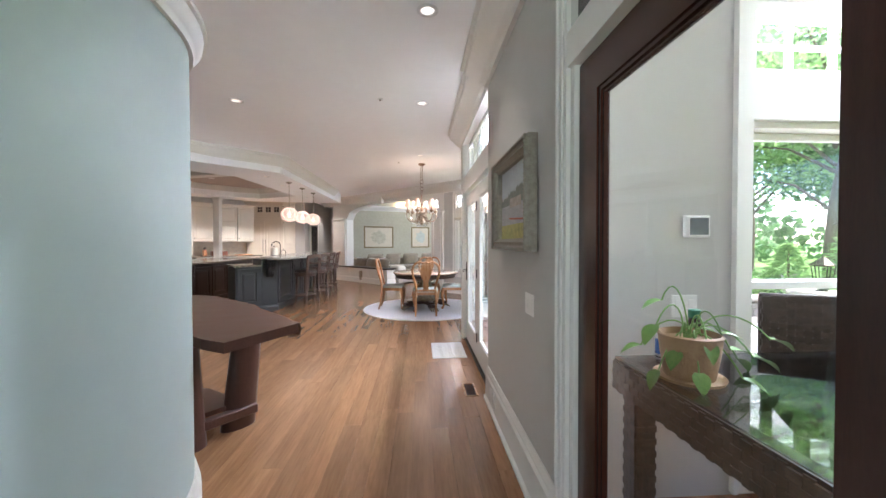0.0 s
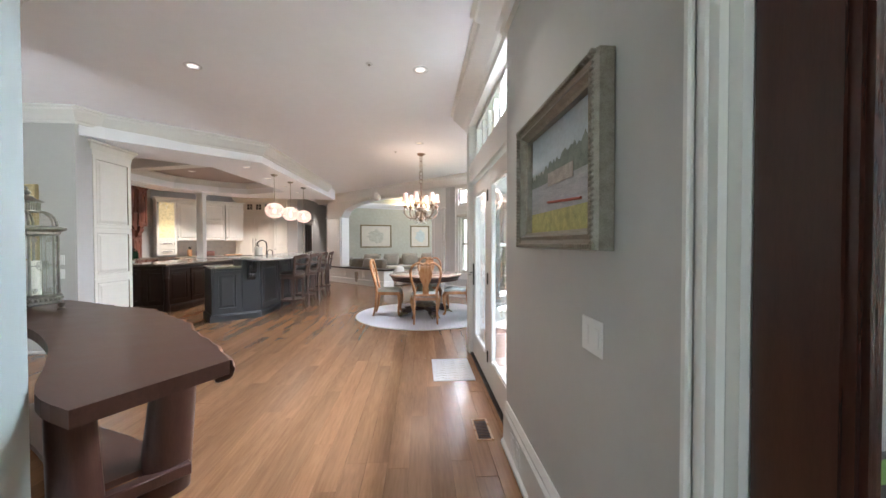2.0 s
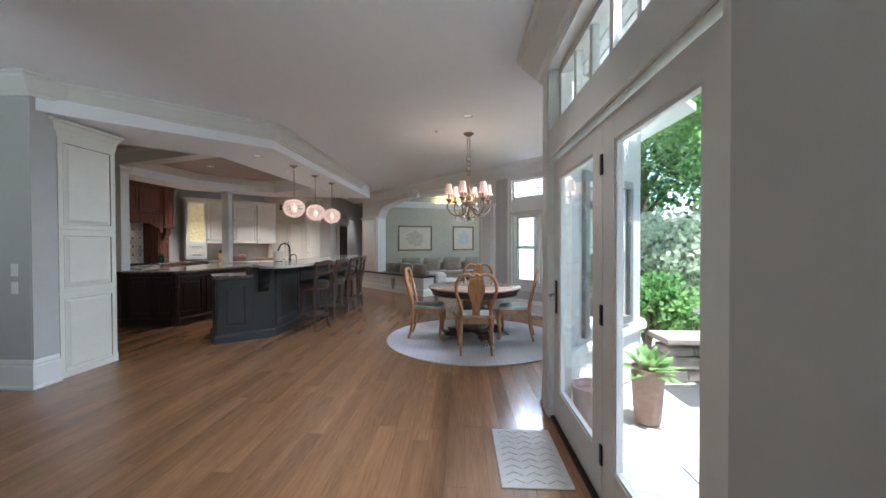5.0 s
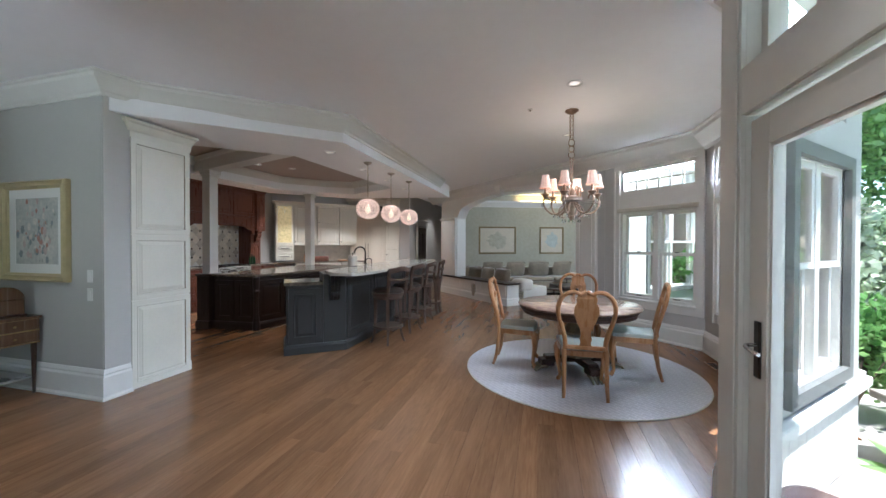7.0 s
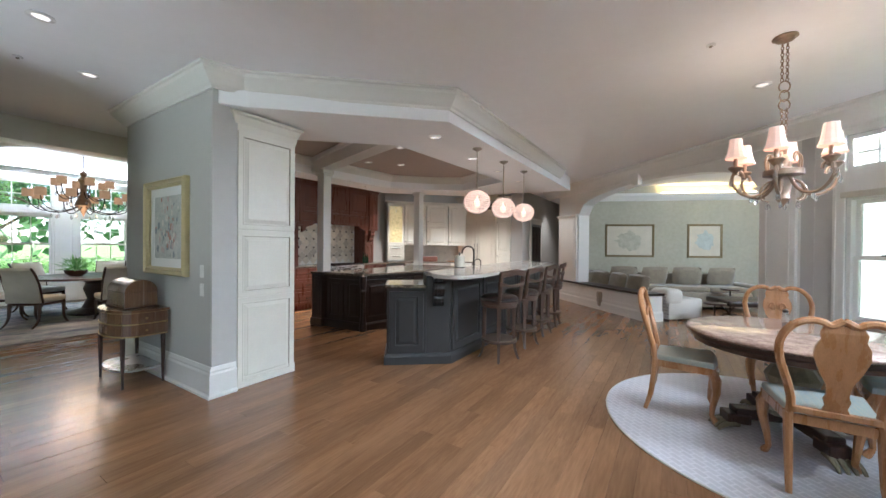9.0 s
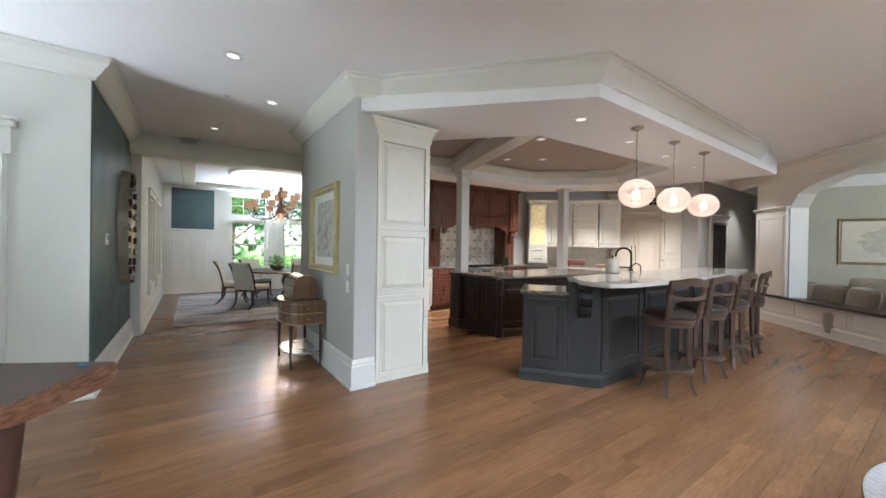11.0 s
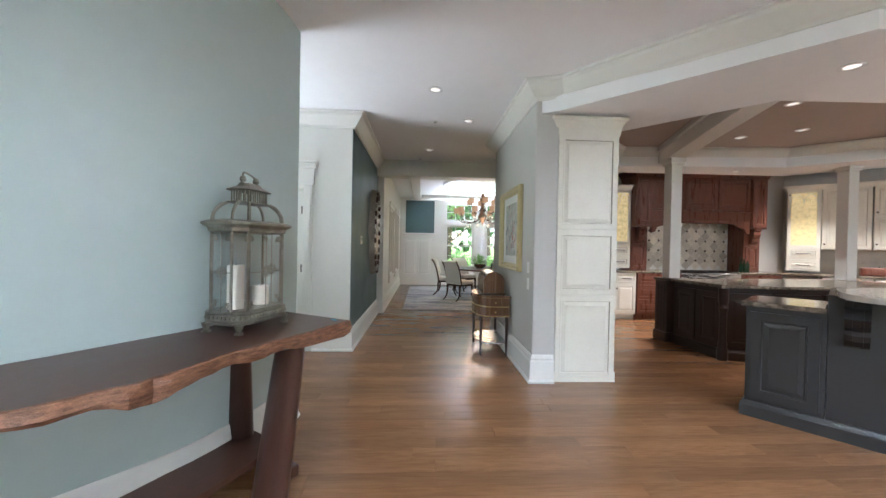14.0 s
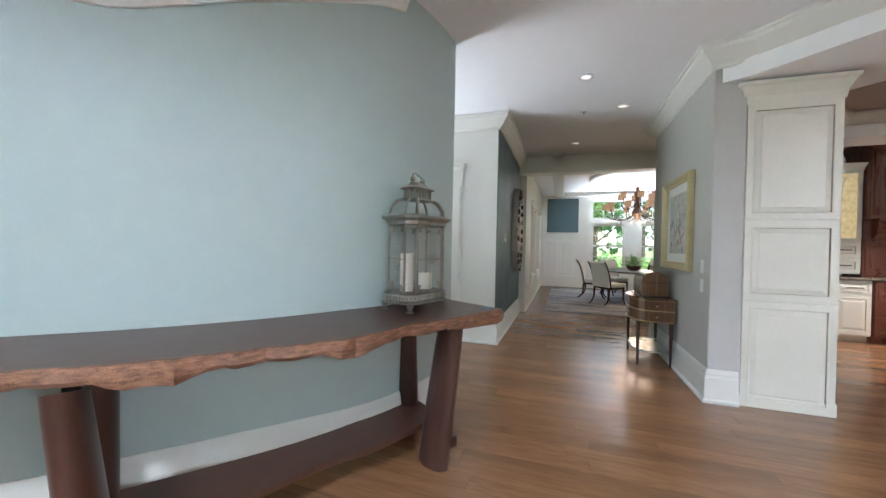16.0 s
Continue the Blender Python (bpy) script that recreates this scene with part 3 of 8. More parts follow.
def window(name, m, s0, s1, z0, z1, units, label, transom=None, cols=0, rows=0, casing=True, shade=True, tcols=6, muntin=M_TRIM):
    w = thing(name, m, label, "window", kind="structure")
    bm = B()
    rim(bm, s0, z0, s1, z1, 0.035, -0.15, -0.02)
    for i in range(1, units):
        x = s0 + (s1 - s0) * i / units
        box(bm, x - 0.035, -0.15, z0 + 0.035, x + 0.035, -0.02, z1 - 0.035)
    part("window_frame", bm, M_TRIM, w)
    bm = B()
    rim(bm, s0 - 0.05, z0 - 0.05, s1 + 0.05, z1 + 0.05, 0.08, -0.2, -0.162)
    part("exterior_frame", bm, M_GREYTRIM, w, "grey painted outer frame")
    for i in range(units):
        a = s0 + (s1 - s0) * i / units + 0.036
        b = s0 + (s1 - s0) * (i + 1) / units - 0.036
        mid = z0 + (z1 - z0) * 0.53
        for k, (lo, hi, y) in enumerate(((z0 + 0.036, mid, -0.085), (mid - 0.03, z1 - 0.036, -0.125))):
            bm = B()
            rim(bm, a, lo, b, hi, 0.04, y - 0.018, y + 0.018)
            if cols:
                grid_bars(bm, a + 0.04, lo + 0.04, b - 0.04, hi - 0.04, cols, rows, y - 0.01, y + 0.01)
            part("sash", bm, M_TRIM, w)
            pane_of((a + 0.04, y - 0.003, lo + 0.04, b - 0.04, y + 0.003, hi - 0.04), w)
        bm = B()
        box(bm, (a + b) / 2 - 0.03, -0.067, mid + 0.001, (a + b) / 2 + 0.03, -0.05, mid + 0.018, 0.004)
        part("sash_lock", bm, M_IRON, w, "small dark latch")
        bm = B()
        box(bm, (a + b) / 2 - 0.05, -0.067, z0 + 0.05, (a + b) / 2 + 0.05, -0.052, z0 + 0.062, 0.004)
        part("sash_lift", bm, M_IRON, w)
    if transom:
        t0, t1 = transom
        bm = B()
        rim(bm, s0, t0, s1, t1, 0.05, -0.14, -0.02)
        grid_bars(bm, s0 + 0.05, t0 + 0.05, s1 - 0.05, t1 - 0.05, tcols, 2, -0.11, -0.08, 0.022)
        part("transom_frame", bm, M_TRIM, w)
        pane_of((s0 + 0.05, -0.098, t0 + 0.05, s1 - 0.05, -0.092, t1 - 0.05), w)
    if shade:
        bm = B()
        box(bm, s0 - 0.03, 0.0, z1 - 0.01, s1 + 0.03, 0.05, z1 + 0.06, 0.012, 2)
        part("roller_shade", bm, M_LINEN, w, "rolled up fabric shade")
    if casing:
        top = transom[1] if transom else z1
        bm = B()
        cw = 0.1
        for x0, x1 in ((s0 - cw, s0), (s1, s1 + cw)):
            box(bm, x0, 0, z0 - 0.14, x1, 0.022, top + 0.001)
            box(bm, x0 if x0 < s0 else x1 - 0.025, 0.0221, z0 - 0.14, x0 + 0.025 if x0 < s0 else x1, 0.034, top + 0.001)
        box(bm, s0 - cw, 0, top + 0.002, s1 + cw, 0.024, top + 0.12)
        box(bm, s0 - cw, 0.0245, top + 0.095, s1 + cw, 0.04, top + 0.12, 0.004)
        box(bm, s0, 0, z0 - 0.14, s1, 0.02, z0 - 0.03)
        if transom:
            box(bm, s0, 0, z1 + 0.001, s1, 0.018, transom[0])
        part("casing", bm, M_TRIM, w)
        bm = B()
        box(bm, s0 - 0.001, -0.019, z0 - 0.029, s1 + 0.001, 0.05, z0, 0.006)
        part("window_sill", bm, M_TRIM, w)
    return w


window("window_1", frame_of(BAY[0], BAY[1]), 0.4, 1.4, 0.6, 2.02, 2, "white double-hung window pair with a transom", (2.32, 2.72))
window("window_2", frame_of(BAY[1], BAY[2]), 0.4, 1.84, 0.6, 2.02, 2, "white double-hung window pair with a transom", (2.32, 2.72))
window("window_3", frame_of(AX, on_diag(2)), 0.11, 1.29, 0.6, 2.02, 2, "white double-hung window pair with a gridded transom", (2.32, 2.72))
window("window_4", frame_of((4.5, 4.55), (1.13, 4.55)), 0.9, 2.35, 0.16, 2.06, 1, "large white sunroom window with a gridded transom", (2.3, 2.72), tcols=5, shade=False)
for k, a in enumerate((1.6, 3.15, 4.58)):
    window("window_%d" % (5 + k), frame_of((-13.0, 13.5), (-13.0, 6.3)), a, a + 1.02, 0.62, 2.12, 1, "white gridded dining room window with a transom", (2.26, 2.88), 3, 2, tcols=3, shade=False)
for k, a in enumerate((0.9, 2.7)):
    window("window_%d" % (8 + k), frame_of((-13.0, 6.3), (-7.7, 6.3)), a, a + 1.2, 0.6, 2.3, 1, "white tall dining room side window", None, 3, 2, shade=False)

# garden doors
GD = frame_of((1.0, 5.9), (1.0, 8.12))
cas = thing("trim_garden_doors", GD, "white casing and header of the garden doors", "trim", kind="structure")
bm = B()
for a, b in ((-0.03, 0.05), (1.98, 2.18)):
    box(bm, a, 0.001, 0.0, b, 0.022, 2.86)
    box(bm, a + 0.02, 0.0225, 0.0, b - 0.02, 0.032, 2.86, 0.004)
box(bm, 0.05, 0.001, 2.095, 1.98, 0.02, 2.315)
box(bm, 0.05, 0.001, 2.805, 1.98, 0.02, 2.88)
part("casing", bm, M_TRIM, cas)
bm = B()
rim(bm, 0.05, 2.32, 1.98, 2.8, 0.05, -0.14, -0.06)
grid_bars(bm, 0.1, 2.37, 1.93, 2.75, 6, 1, -0.12, -0.075, 0.05)
part("transom_frame", bm, M_TRIM, cas)
pane_of((0.1, -0.1, 2.37, 1.93, -0.094, 2.75), cas)
bm = B()
box(bm, 0.05, -0.16, -0.005, 1.98, 0.01, 0.018, 0.004)
part("threshold", bm, M_IRON, cas, "dark metal threshold")


def garden_door(name, s0, s1, label, handle):
    d = thing(name, GD @ pose(s0, -0.02, 0.02), label, "door", kind="structure")
    w = s1 - s0
    bm = B()
    box(bm, 0, -0.045, 0, 0.14, 0, 2.04, 0.002)
    box(bm, w - 0.14, -0.045, 0, w, 0, 2.04, 0.002)
    box(bm, 0.14, -0.044, 0, w - 0.14, -0.001, 0.24)
    box(bm, 0.14, -0.044, 1.9, w - 0.14, -0.001, 2.04)
    part("stiles_and_rails", bm, M_TRIM, d)
    bm = B()
    rim(bm, 0.14, 0.24, w - 0.14, 1.9, 0.018, -0.04, -0.008)
    part("glazing_bead", bm, M_TRIM, d)
    pane_of((0.158, -0.026, 0.258, w - 0.158, -0.02, 1.882), d)
    if handle:
        bm = B()
        box(bm, w - 0.105, 0.0005, 0.84, w - 0.06, 0.012, 1.1, 0.005, 2)
        h = part("handle_plate", bm, M_IRON, d, "black lock plate")
        bm = B()
        tube(bm, bez((w - 0.08, 0.01, 0.99), (w - 0.08, 0.07, 0.99), (w - 0.09, 0.07, 0.985), (w - 0.2, 0.06, 0.975), 8), 0.009, 8)
        part("lever", bm, M_STEEL, h, "bright lever handle", True)
    for z in (0.2, 0.95, 1.75):
        bm = B()
        x = 0.0 if handle else w
        box(bm, x - 0.012, 0.0005, z, x + 0.012, 0.011, z + 0.11, 0.003)
        part("hinge", bm, M_IRON, d, "black hinge")
    return d


garden_door("door_1", 0.99, 1.975, "white glazed garden door with black hardware, closed", True)
garden_door("door_2", 0.055, 0.985, "white glazed garden door panel, closed", False)

# wooden glass door of the sunroom
MD = frame_of((0.965, 3.0), (0.965, 4.2))
cas = thing("trim_wood_door", MD, "white casing round the wooden glass door", "trim", kind="structure")
bm = B()
for a, b in ((-0.14, 0.0), (1.12, 1.2)):
    box(bm, a, 0.001, 0, b, 0.02, 2.97)
    box(bm, a + 0.02, 0.0205, 0, b - (0.05 if a < 0 else 0.035), 0.03, 2.97, 0.004)
    box(bm, b - 0.035 if a < 0 else a + 0.055, 0.0205, 0, b - 0.005 if a < 0 else a + 0.075, 0.038, 2.97, 0.004)
box(bm, 0.0, -0.12, 2.1, 1.12, 0.018, 2.24)
for a in (0.0, 1.09):
    box(bm, a, -0.14, 0, a + 0.03, -0.001, 2.1)
part("casing", bm, M_TRIM, cas)
bm = B()
rim(bm, 0.03, 2.25, 1.09, 2.88, 0.1, -0.06, -0.015)
part("transom_frame", bm, M_MAHOG, cas, "dark mahogany transom frame")
pane_of((0.13, -0.042, 2.35, 0.99, -0.036, 2.78), cas)
d = thing("door_3", MD @ pose(0.035, -0.02, 0.01), "dark mahogany glass door, closed, sunroom behind", "door", kind="structure")
bm = B()
rim(bm, 0, 0, 1.05, 2.08, 0.14, -0.045, 0)
part("stiles_and_rails", bm, M_MAHOG, d, smooth=False)
bm = B()
rim(bm, 0.14, 0.14, 0.91, 1.94, 0.016, -0.04, -0.006)
rim(bm, 0.156, 0.156, 0.894, 1.924, 0.01, -0.034, -0.014)
part("glazing_bead", bm, M_MAHOG, d)
pane_of((0.166, -0.026, 0.166, 0.884, -0.02, 1.914), d)

# white panelled hall door
d = thing("door_4", frame_of((-5.0, 6.2), (-5.0, 3.0)) @ pose(0.64, -0.04, 0.005), "white door with curved raised panels, closed", "door", kind="structure")
bm = B()
box(bm, 0, -0.04, 0, 0.86, 0, 2.05)
part("slab", bm, M_TRIM, d)
bm = B()
for sgn in (1,):
    pts = [(0.1 + 0.3 * (1 - math.cos(a)), 0.004, 0.55 + 0.5 * math.sin(a)) for a in [math.pi * i / 16 - math.pi / 2 for i in range(17)]]
    tube(bm, pts, 0.012, 6)
for z0, z1 in ((0.12, 0.3), (1.25, 1.92)):
    rim(bm, 0.12, z0, 0.74, z1, 0.02, 0.0, 0.014)
part("panel_bead", bm, M_TRIM, d)
for z in (0.2, 1.0, 1.75):
    bm = B()
    box(bm, -0.006, 0.0005, z, 0.012, 0.012, z + 0.1, 0.002)
    part("hinge", bm, M_IRON, d)
hc = B()
for a, b in ((0.5, 0.62), (1.52, 1.64)):
    box(hc, a, 0.001, 0, b, 0.022, 2.12)
    box(hc, a + 0.02, 0.0225, 0, b - 0.02, 0.032, 2.12, 0.004)
box(hc, 0.48, 0.001, 2.121, 1.66, 0.026, 2.34)
box(hc, 0.45, 0.001, 2.341, 1.69, 0.07, 2.39, 0.008)
box(hc, 0.44, 0.001, 2.391, 1.7, 0.09, 2.42, 0.008)
o = part("trim_hall_door", hc, M_TRIM)
o.matrix_world = frame_of((-5.0, 6.2), (-5.0, 3.0))
structure(o, "white casing with a cornice over the hall door", "trim")

# ---------------------------------------------------------------- kitchen
def knob(bm, x, z, y):
    lathe_pts = [(0.006, 0), (0.006, 0.014), (0.014, 0.018), (0.016, 0.026), (0.0, 0.032)]
    tmp = bmesh.new()
    lathe(tmp, lathe_pts, 10)
    bmesh.ops.transform(tmp, matrix=pose(x, y, z, -90), verts=tmp.verts)
    for f in list(tmp.faces):
        bm.faces.new([bm.verts.new(v.co) for v in f.verts])
    tmp.free()


def bar_handle(bm, x, z, y, length, upright=False):
    h = length / 2
    e = Vector((0, 0, h)) if upright else Vector((h, 0, 0))
    c = Vector((x, y + 0.035, z))
    tube(bm, [c - e, c + e], 0.007, 8)
    for k in (-0.8, 0.8):
        tube(bm, [c + e * k - Vector((0, 0.035, 0)), c + e * k], 0.006, 6)


def cabinet(name, m, w, z0, z1, depth, rows, material, label, hardware=M_IRON, toe=True, cornice=0.0, glassy=(), knobs="knob", group="", cat="cabinet"):
    """A cabinet unit whose face is y = 0 and looks along +y; rows: (height share, columns, kind)."""
    c = thing(name, m, label, cat, group)
    bm = B()
    box(bm, 0, -depth, z0 + (0.1 if toe else 0), w, -0.0, z1)
    if toe:
        box(bm, 0.0, -depth, z0, w, -0.06, z0 + 0.1)
    part("body", bm, material, c)
    zz = z0 + (0.11 if toe else 0.01)
    total = z1 - 0.01 - zz
    for share, cols, kind in rows:
        h = total * share
        for i in range(cols):
            a, b = w * i / cols + 0.006, w * (i + 1) / cols - 0.006
            bm = B()
            if kind == "glass":
                rim(bm, a, zz + 0.004, b, zz + h - 0.004, 0.055, 0.002, 0.022)
                cx, top = (a + b) / 2, zz + h - 0.06
                for sgn in (-1, 1):
                    for off in (0.0, 0.5):
                        x0 = cx + sgn * (b - a - 0.11) * (0.5 - off)
                        tube(bm, bez((x0, 0.012, top - 0.22), (x0, 0.012, top - 0.1), (x0 - sgn * 0.05, 0.012, top - 0.02), (x0 - sgn * (b - a - 0.11) * 0.5, 0.012, top), 6), 0.006, 5)
                d = part("door", bm, material, c)
                g = B()
                box(g, a + 0.055, 0.008, zz + 0.06, b - 0.055, 0.012, zz + h - 0.06)
                part("pane", g, M_LITGLASS, d, "amber glass pane that glows by itself")
            else:
                panel(bm, a, zz + 0.004, b, zz + h - 0.004, 0.002, 0.055 if h > 0.22 else 0.035, 0.02)
                d = part("drawer" if kind == "drawer" else "door", bm, [material, M_GLAZE] if material is M_CREAM else material, c)
            if kind != "plain":
                bm = B()
                if kind == "drawer":
                    bar_handle(bm, (a + b) / 2, zz + h / 2, 0.022, min(0.22, (b - a) * 0.45))
                else:
                    x = (b - 0.03 if i % 2 == 0 and cols > 1 or cols == 1 else a + 0.03)
                    knob(bm, x, zz + (0.1 if z0 > 1.0 else h - 0.1), 0.022)
                part("handle", bm, hardware, d, "dark metal handle", True)
        zz += h
    if cornice:
        bm = B()
        moulding(bm, [(0.0, -depth), (0.0, 0.0), (w, 0.0), (w, -depth)], [(0.001, z1 - 0.02), (0.012, z1 - 0.02), (0.02, z1 + cornice * 0.3), (0.05, z1 + cornice * 0.75), (0.07, z1 + cornice * 0.85), (0.07, z1 + cornice), (0.001, z1 + cornice)])
        part("cornice", bm, material, c)
        bm = B()
        box(bm, 0, -depth, z1, w, 0, z1 + cornice * 0.6)
        part("top", bm, material, c)
    return c


# cabinet light is put into the pane as glow; no lamp inside
M_LITGLASS = mat("lit_cabinet_glass", (0.6, 0.5, 0.25), 0.3, var=0.25, scale=14, emit=(1, 0.78, 0.38), power=0.1)

# tall pantry beside the pilaster (faces +x)
cabinet("pantry_cabinet", pose(-3.93, 9.12, 0, 0, 0, -90), 0.64, 0, 2.56, 0.75, [(0.35, 1, "plain"), (0.265, 1, "plain"), (0.385, 1, "plain")], M_CREAM,
        "tall cream painted pantry cabinet with raised panels", cornice=0.16, toe=False)
bm = B()
moulding(bm, [(-3.93, 9.125), (-3.93, 8.482)], [(0.003, 0.003), (0.02, 0.003), (0.02, 0.1), (0.003, 0.11)])
structure(part("trim_pantry_plinth", bm, M_CREAM), "cream plinth of the pantry", "trim")

# main island
U = Vector((0.781, 0.625))
V = Vector((-0.625, 0.781))
P0 = Vector((-3.2, 9.87))
A0, C0 = P0 + U * 0.47, P0 + U * 0.765
isl = thing("kitchen_island", pose(0, 0, 0), "charcoal painted kitchen island with raised panels", "island")
lowp = [P0, A0, A0 + V * 0.62, P0 + V * 0.62]
bm = B()
prism(bm, [tuple(p) for p in lowp], 0.0, 0.92)
part("end_body", bm, M_GREYISL, isl)
HI = [A0 + Vector((0.002, 0.002)), C0, Vector((-2.6, 11.2)), Vector((-2.62, 12.6)), Vector((-2.78, 14.6)), Vector((-3.25, 14.6)), A0 + V * 0.62]
bm = B()
prism(bm, [tuple(p) for p in HI], 0.0, 1.065)
part("body", bm, M_GREYISL, isl)
PR = pose(P0.x, P0.y, 0, 0, 0, math.degrees(math.atan2(U.y, U.x))) @ pose(0, 0, 0, 0, 0, 0)


def face_panel(parent, p, q, z0, z1, material, inset=0.05, name="panel"):
    """A raised panel on the upright face from p to q; the outside is on the right of the way."""
    w = math.dist(p, q)
    bm = B()
    panel(bm, inset, z0, w - inset, z1, 0.0, 0.07, 0.018)
    o = part(name, bm, material, parent)
    ang = math.degrees(math.atan2(p[1] - q[1], p[0] - q[0]))
    o.matrix_world = pose(q[0], q[1], 0, 0, 0, ang) @ pose(0, 0.001, 0)
    return o


face_panel(isl, P0, A0, 0.16, 0.88, M_GREYISL, 0.03)
side = HI[1:5]
for p, q in zip(side, side[1:]):
    k = max(1, round((q - p).length / 0.62))
    for i in range(k):
        face_panel(isl, p + (q - p) * (i / k), p + (q - p) * ((i + 1) / k), 0.16, 1.0, M_GREYISL, 0.03)
bm = B()
moulding(bm, [tuple(p) for p in (HI[4], HI[3], HI[2], C0, P0, P0 + V * 0.62)], [(0.001, 0.002), (0.03, 0.002), (0.03, 0.09), (0.015, 0.125), (0.001, 0.13)])
part("plinth", bm, M_GREYISL, isl)
bm = B()
prof = [(0.0, 0.99), (0.17, 0.99), (0.175, 0.95), (0.14, 0.93), (0.15, 0.9), (0.16, 0.86), (0.13, 0.8), (0.09, 0.77), (0.1, 0.74), (0.09, 0.7), (0.05, 0.66), (0.03, 0.67), (0, 0.64)]
for w0, w1, dd in ((-0.062, 0.062, 0.0), (-0.022, 0.022, 0.03), (-0.052, -0.03, 0.014), (0.03, 0.052, 0.014)):
    lo = [bm.verts.new((w0, y + (dd if y else 0), z)) for y, z in prof]
    hi = [bm.verts.new((w1, y + (dd if y else 0), z)) for y, z in prof]
    bm.faces.new(lo), bm.faces.new(hi)
    for i in range(len(prof)):
        j = (i + 1) % len(prof)
        bm.faces.new((lo[i], lo[j], hi[j], hi[i]))
cb = part("corbel", bm, mat("black_carving", (0.014, 0.013, 0.012), 0.35, var=0.3, scale=20), isl, "carved black scroll corbel")
cm = (A0 + C0) / 2
cb.matrix_world = pose(cm.x, cm.y, 0.06, 0, 0, math.degrees(math.atan2(U.y, U.x)) + 180) @ pose(0, 0.002, 0)
bm = B()
e = 0.03
prism(bm, [tuple(p) for p in (P0 - U * e - V * e, A0 - V * e - U * 0.004, A0 + V * 0.62 - U * 0.004, P0 + V * 0.62 - U * e)], 0.922, 0.962, 0.008)
part("end_worktop", bm, M_GRANITE, isl, "polished dark speckled granite top")
bm = B()
BT = spline([(-2.93, 10.34), (-2.62, 10.02), (-2.34, 9.92), (-2.2, 10.1), (-2.18, 10.8), (-2.24, 12.0), (-2.4, 13.4), (-2.58, 14.75)], 5)
BT = [tuple(p) for p in BT] + [(-3.3, 14.75), (-3.16, 12.6), (-3.02, 11.0)]
prism(bm, BT, 1.067, 1.107, 0.01)
part("bar_top", bm, M_QUARTZ, isl, "curved pale cream stone bar top")
fa = thing("bar_faucet", pose(-3.15, 12.0, 1.107, 0, 0, 200), "dark bronze gooseneck faucet on the bar top", "faucet")
bm = B()
lathe(bm, [(0.03, 0), (0.03, 0.015), (0.018, 0.03), (0.016, 0.08)], 12)
tube(bm, [(0, 0, 0.05), (0, 0, 0.22), *bez((0, 0, 0.22), (0, 0, 0.36), (0.2, 0, 0.36), (0.2, 0, 0.2), 10)], 0.014, 10)
part("spout", bm, M_IRON, fa, smooth=True)
bm = B()
tube(bm, [(-0.12, 0, 0), (-0.12, 0, 0.06), *bez((-0.12, 0, 0.06), (-0.12, 0, 0.12), (-0.03, 0.02, 0.13), (-0.02, 0.03, 0.07), 6)], 0.008, 8)
part("side_tap", bm, M_IRON, fa, smooth=True)
pt = thing("paper_towel_roll", pose(-3.05, 11.35, 1.107), "white paper towel roll on a dark stand", "paper roll")
bm = B()
lathe(bm, [(0.02, 0.01), (0.075, 0.01), (0.078, 0.02), (0.078, 0.17), (0.075, 0.18), (0.02, 0.18)], 24)
part("roll", bm, M_LINEN, pt, smooth=True)
bm = B()
lathe(bm, [(0.08, 0), (0.08, 0.008), (0.01, 0.012), (0.008, 0.2), (0.018, 0.215), (0, 0.235)], 16)
part("stand", bm, M_IRON, pt, smooth=True)

# second island, espresso, with two posts on it
is2 = thing("cooking_island", pose(0, 0, 0), "espresso wood kitchen island with fluted corner post", "island")
Q = [(-5.48, 10.88), (-4.66, 10.94), (-4.55, 11.5), (-4.5, 14.0), (-5.8, 14.0)]
bm = B()
prism(bm, Q, 0, 0.915)
part("body", bm, M_ESPRESSO, is2)
for p, q, k in ((Q[0], Q[1], 2), (Q[1], Q[2], 1), (Q[2], Q[3], 4)):
    p, q = Vector(p), Vector(q)
    for i in range(k):
        face_panel(is2, p + (q - p) * (i / k), p + (q - p) * ((i + 1) / k), 0.16, 0.85, M_ESPRESSO, 0.02)
bm = B()
lathe(bm, [(0.06, 0), (0.06, 0.14), (0.045, 0.17), (0.05, 0.2), (0.04, 0.24), (0.04, 0.62), (0.055, 0.66), (0.04, 0.7), (0.055, 0.74), (0.055, 0.91)], 14, (-4.65, 10.93, 0))
part("corner_post", bm, M_ESPRESSO, is2, "turned corner post", True)
bm = B()
moulding(bm, [Q[3], Q[2], Q[1], Q[0], Q[4]], [(0.001, 0.002), (0.04, 0.002), (0.04, 0.1), (0.02, 0.13), (0.001, 0.135)])
part("plinth", bm, M_ESPRESSO, is2)
bm = B()
prism(bm, [(-5.47, 10.82), (-4.6, 10.86), (-4.48, 11.45), (-4.42, 14.07), (-5.87, 14.07)], 0.917, 0.957, 0.01)
part("worktop", bm, M_GRANITE, is2, "polished dark granite top with brown flecks")
PX, PY = -5.63, 10.93
bm = B()
box(bm, PX - 0.16, PY - 0.17, 0.0, PX + 0.14, PY + 0.17, 0.14, 0.008)
box(bm, PX - 0.14, PY - 0.15, 0.14, PX + 0.13, PY + 0.15, 0.915, 0.005)
for k in range(3):
    box(bm, PX - 0.1 + 0.07 * k, PY - 0.158, 0.2, PX - 0.06 + 0.07 * k, PY - 0.15, 0.86)
box(bm, PX - 0.16, PY - 0.17, 0.916, PX + 0.15, PY + 0.17, 0.957, 0.01)
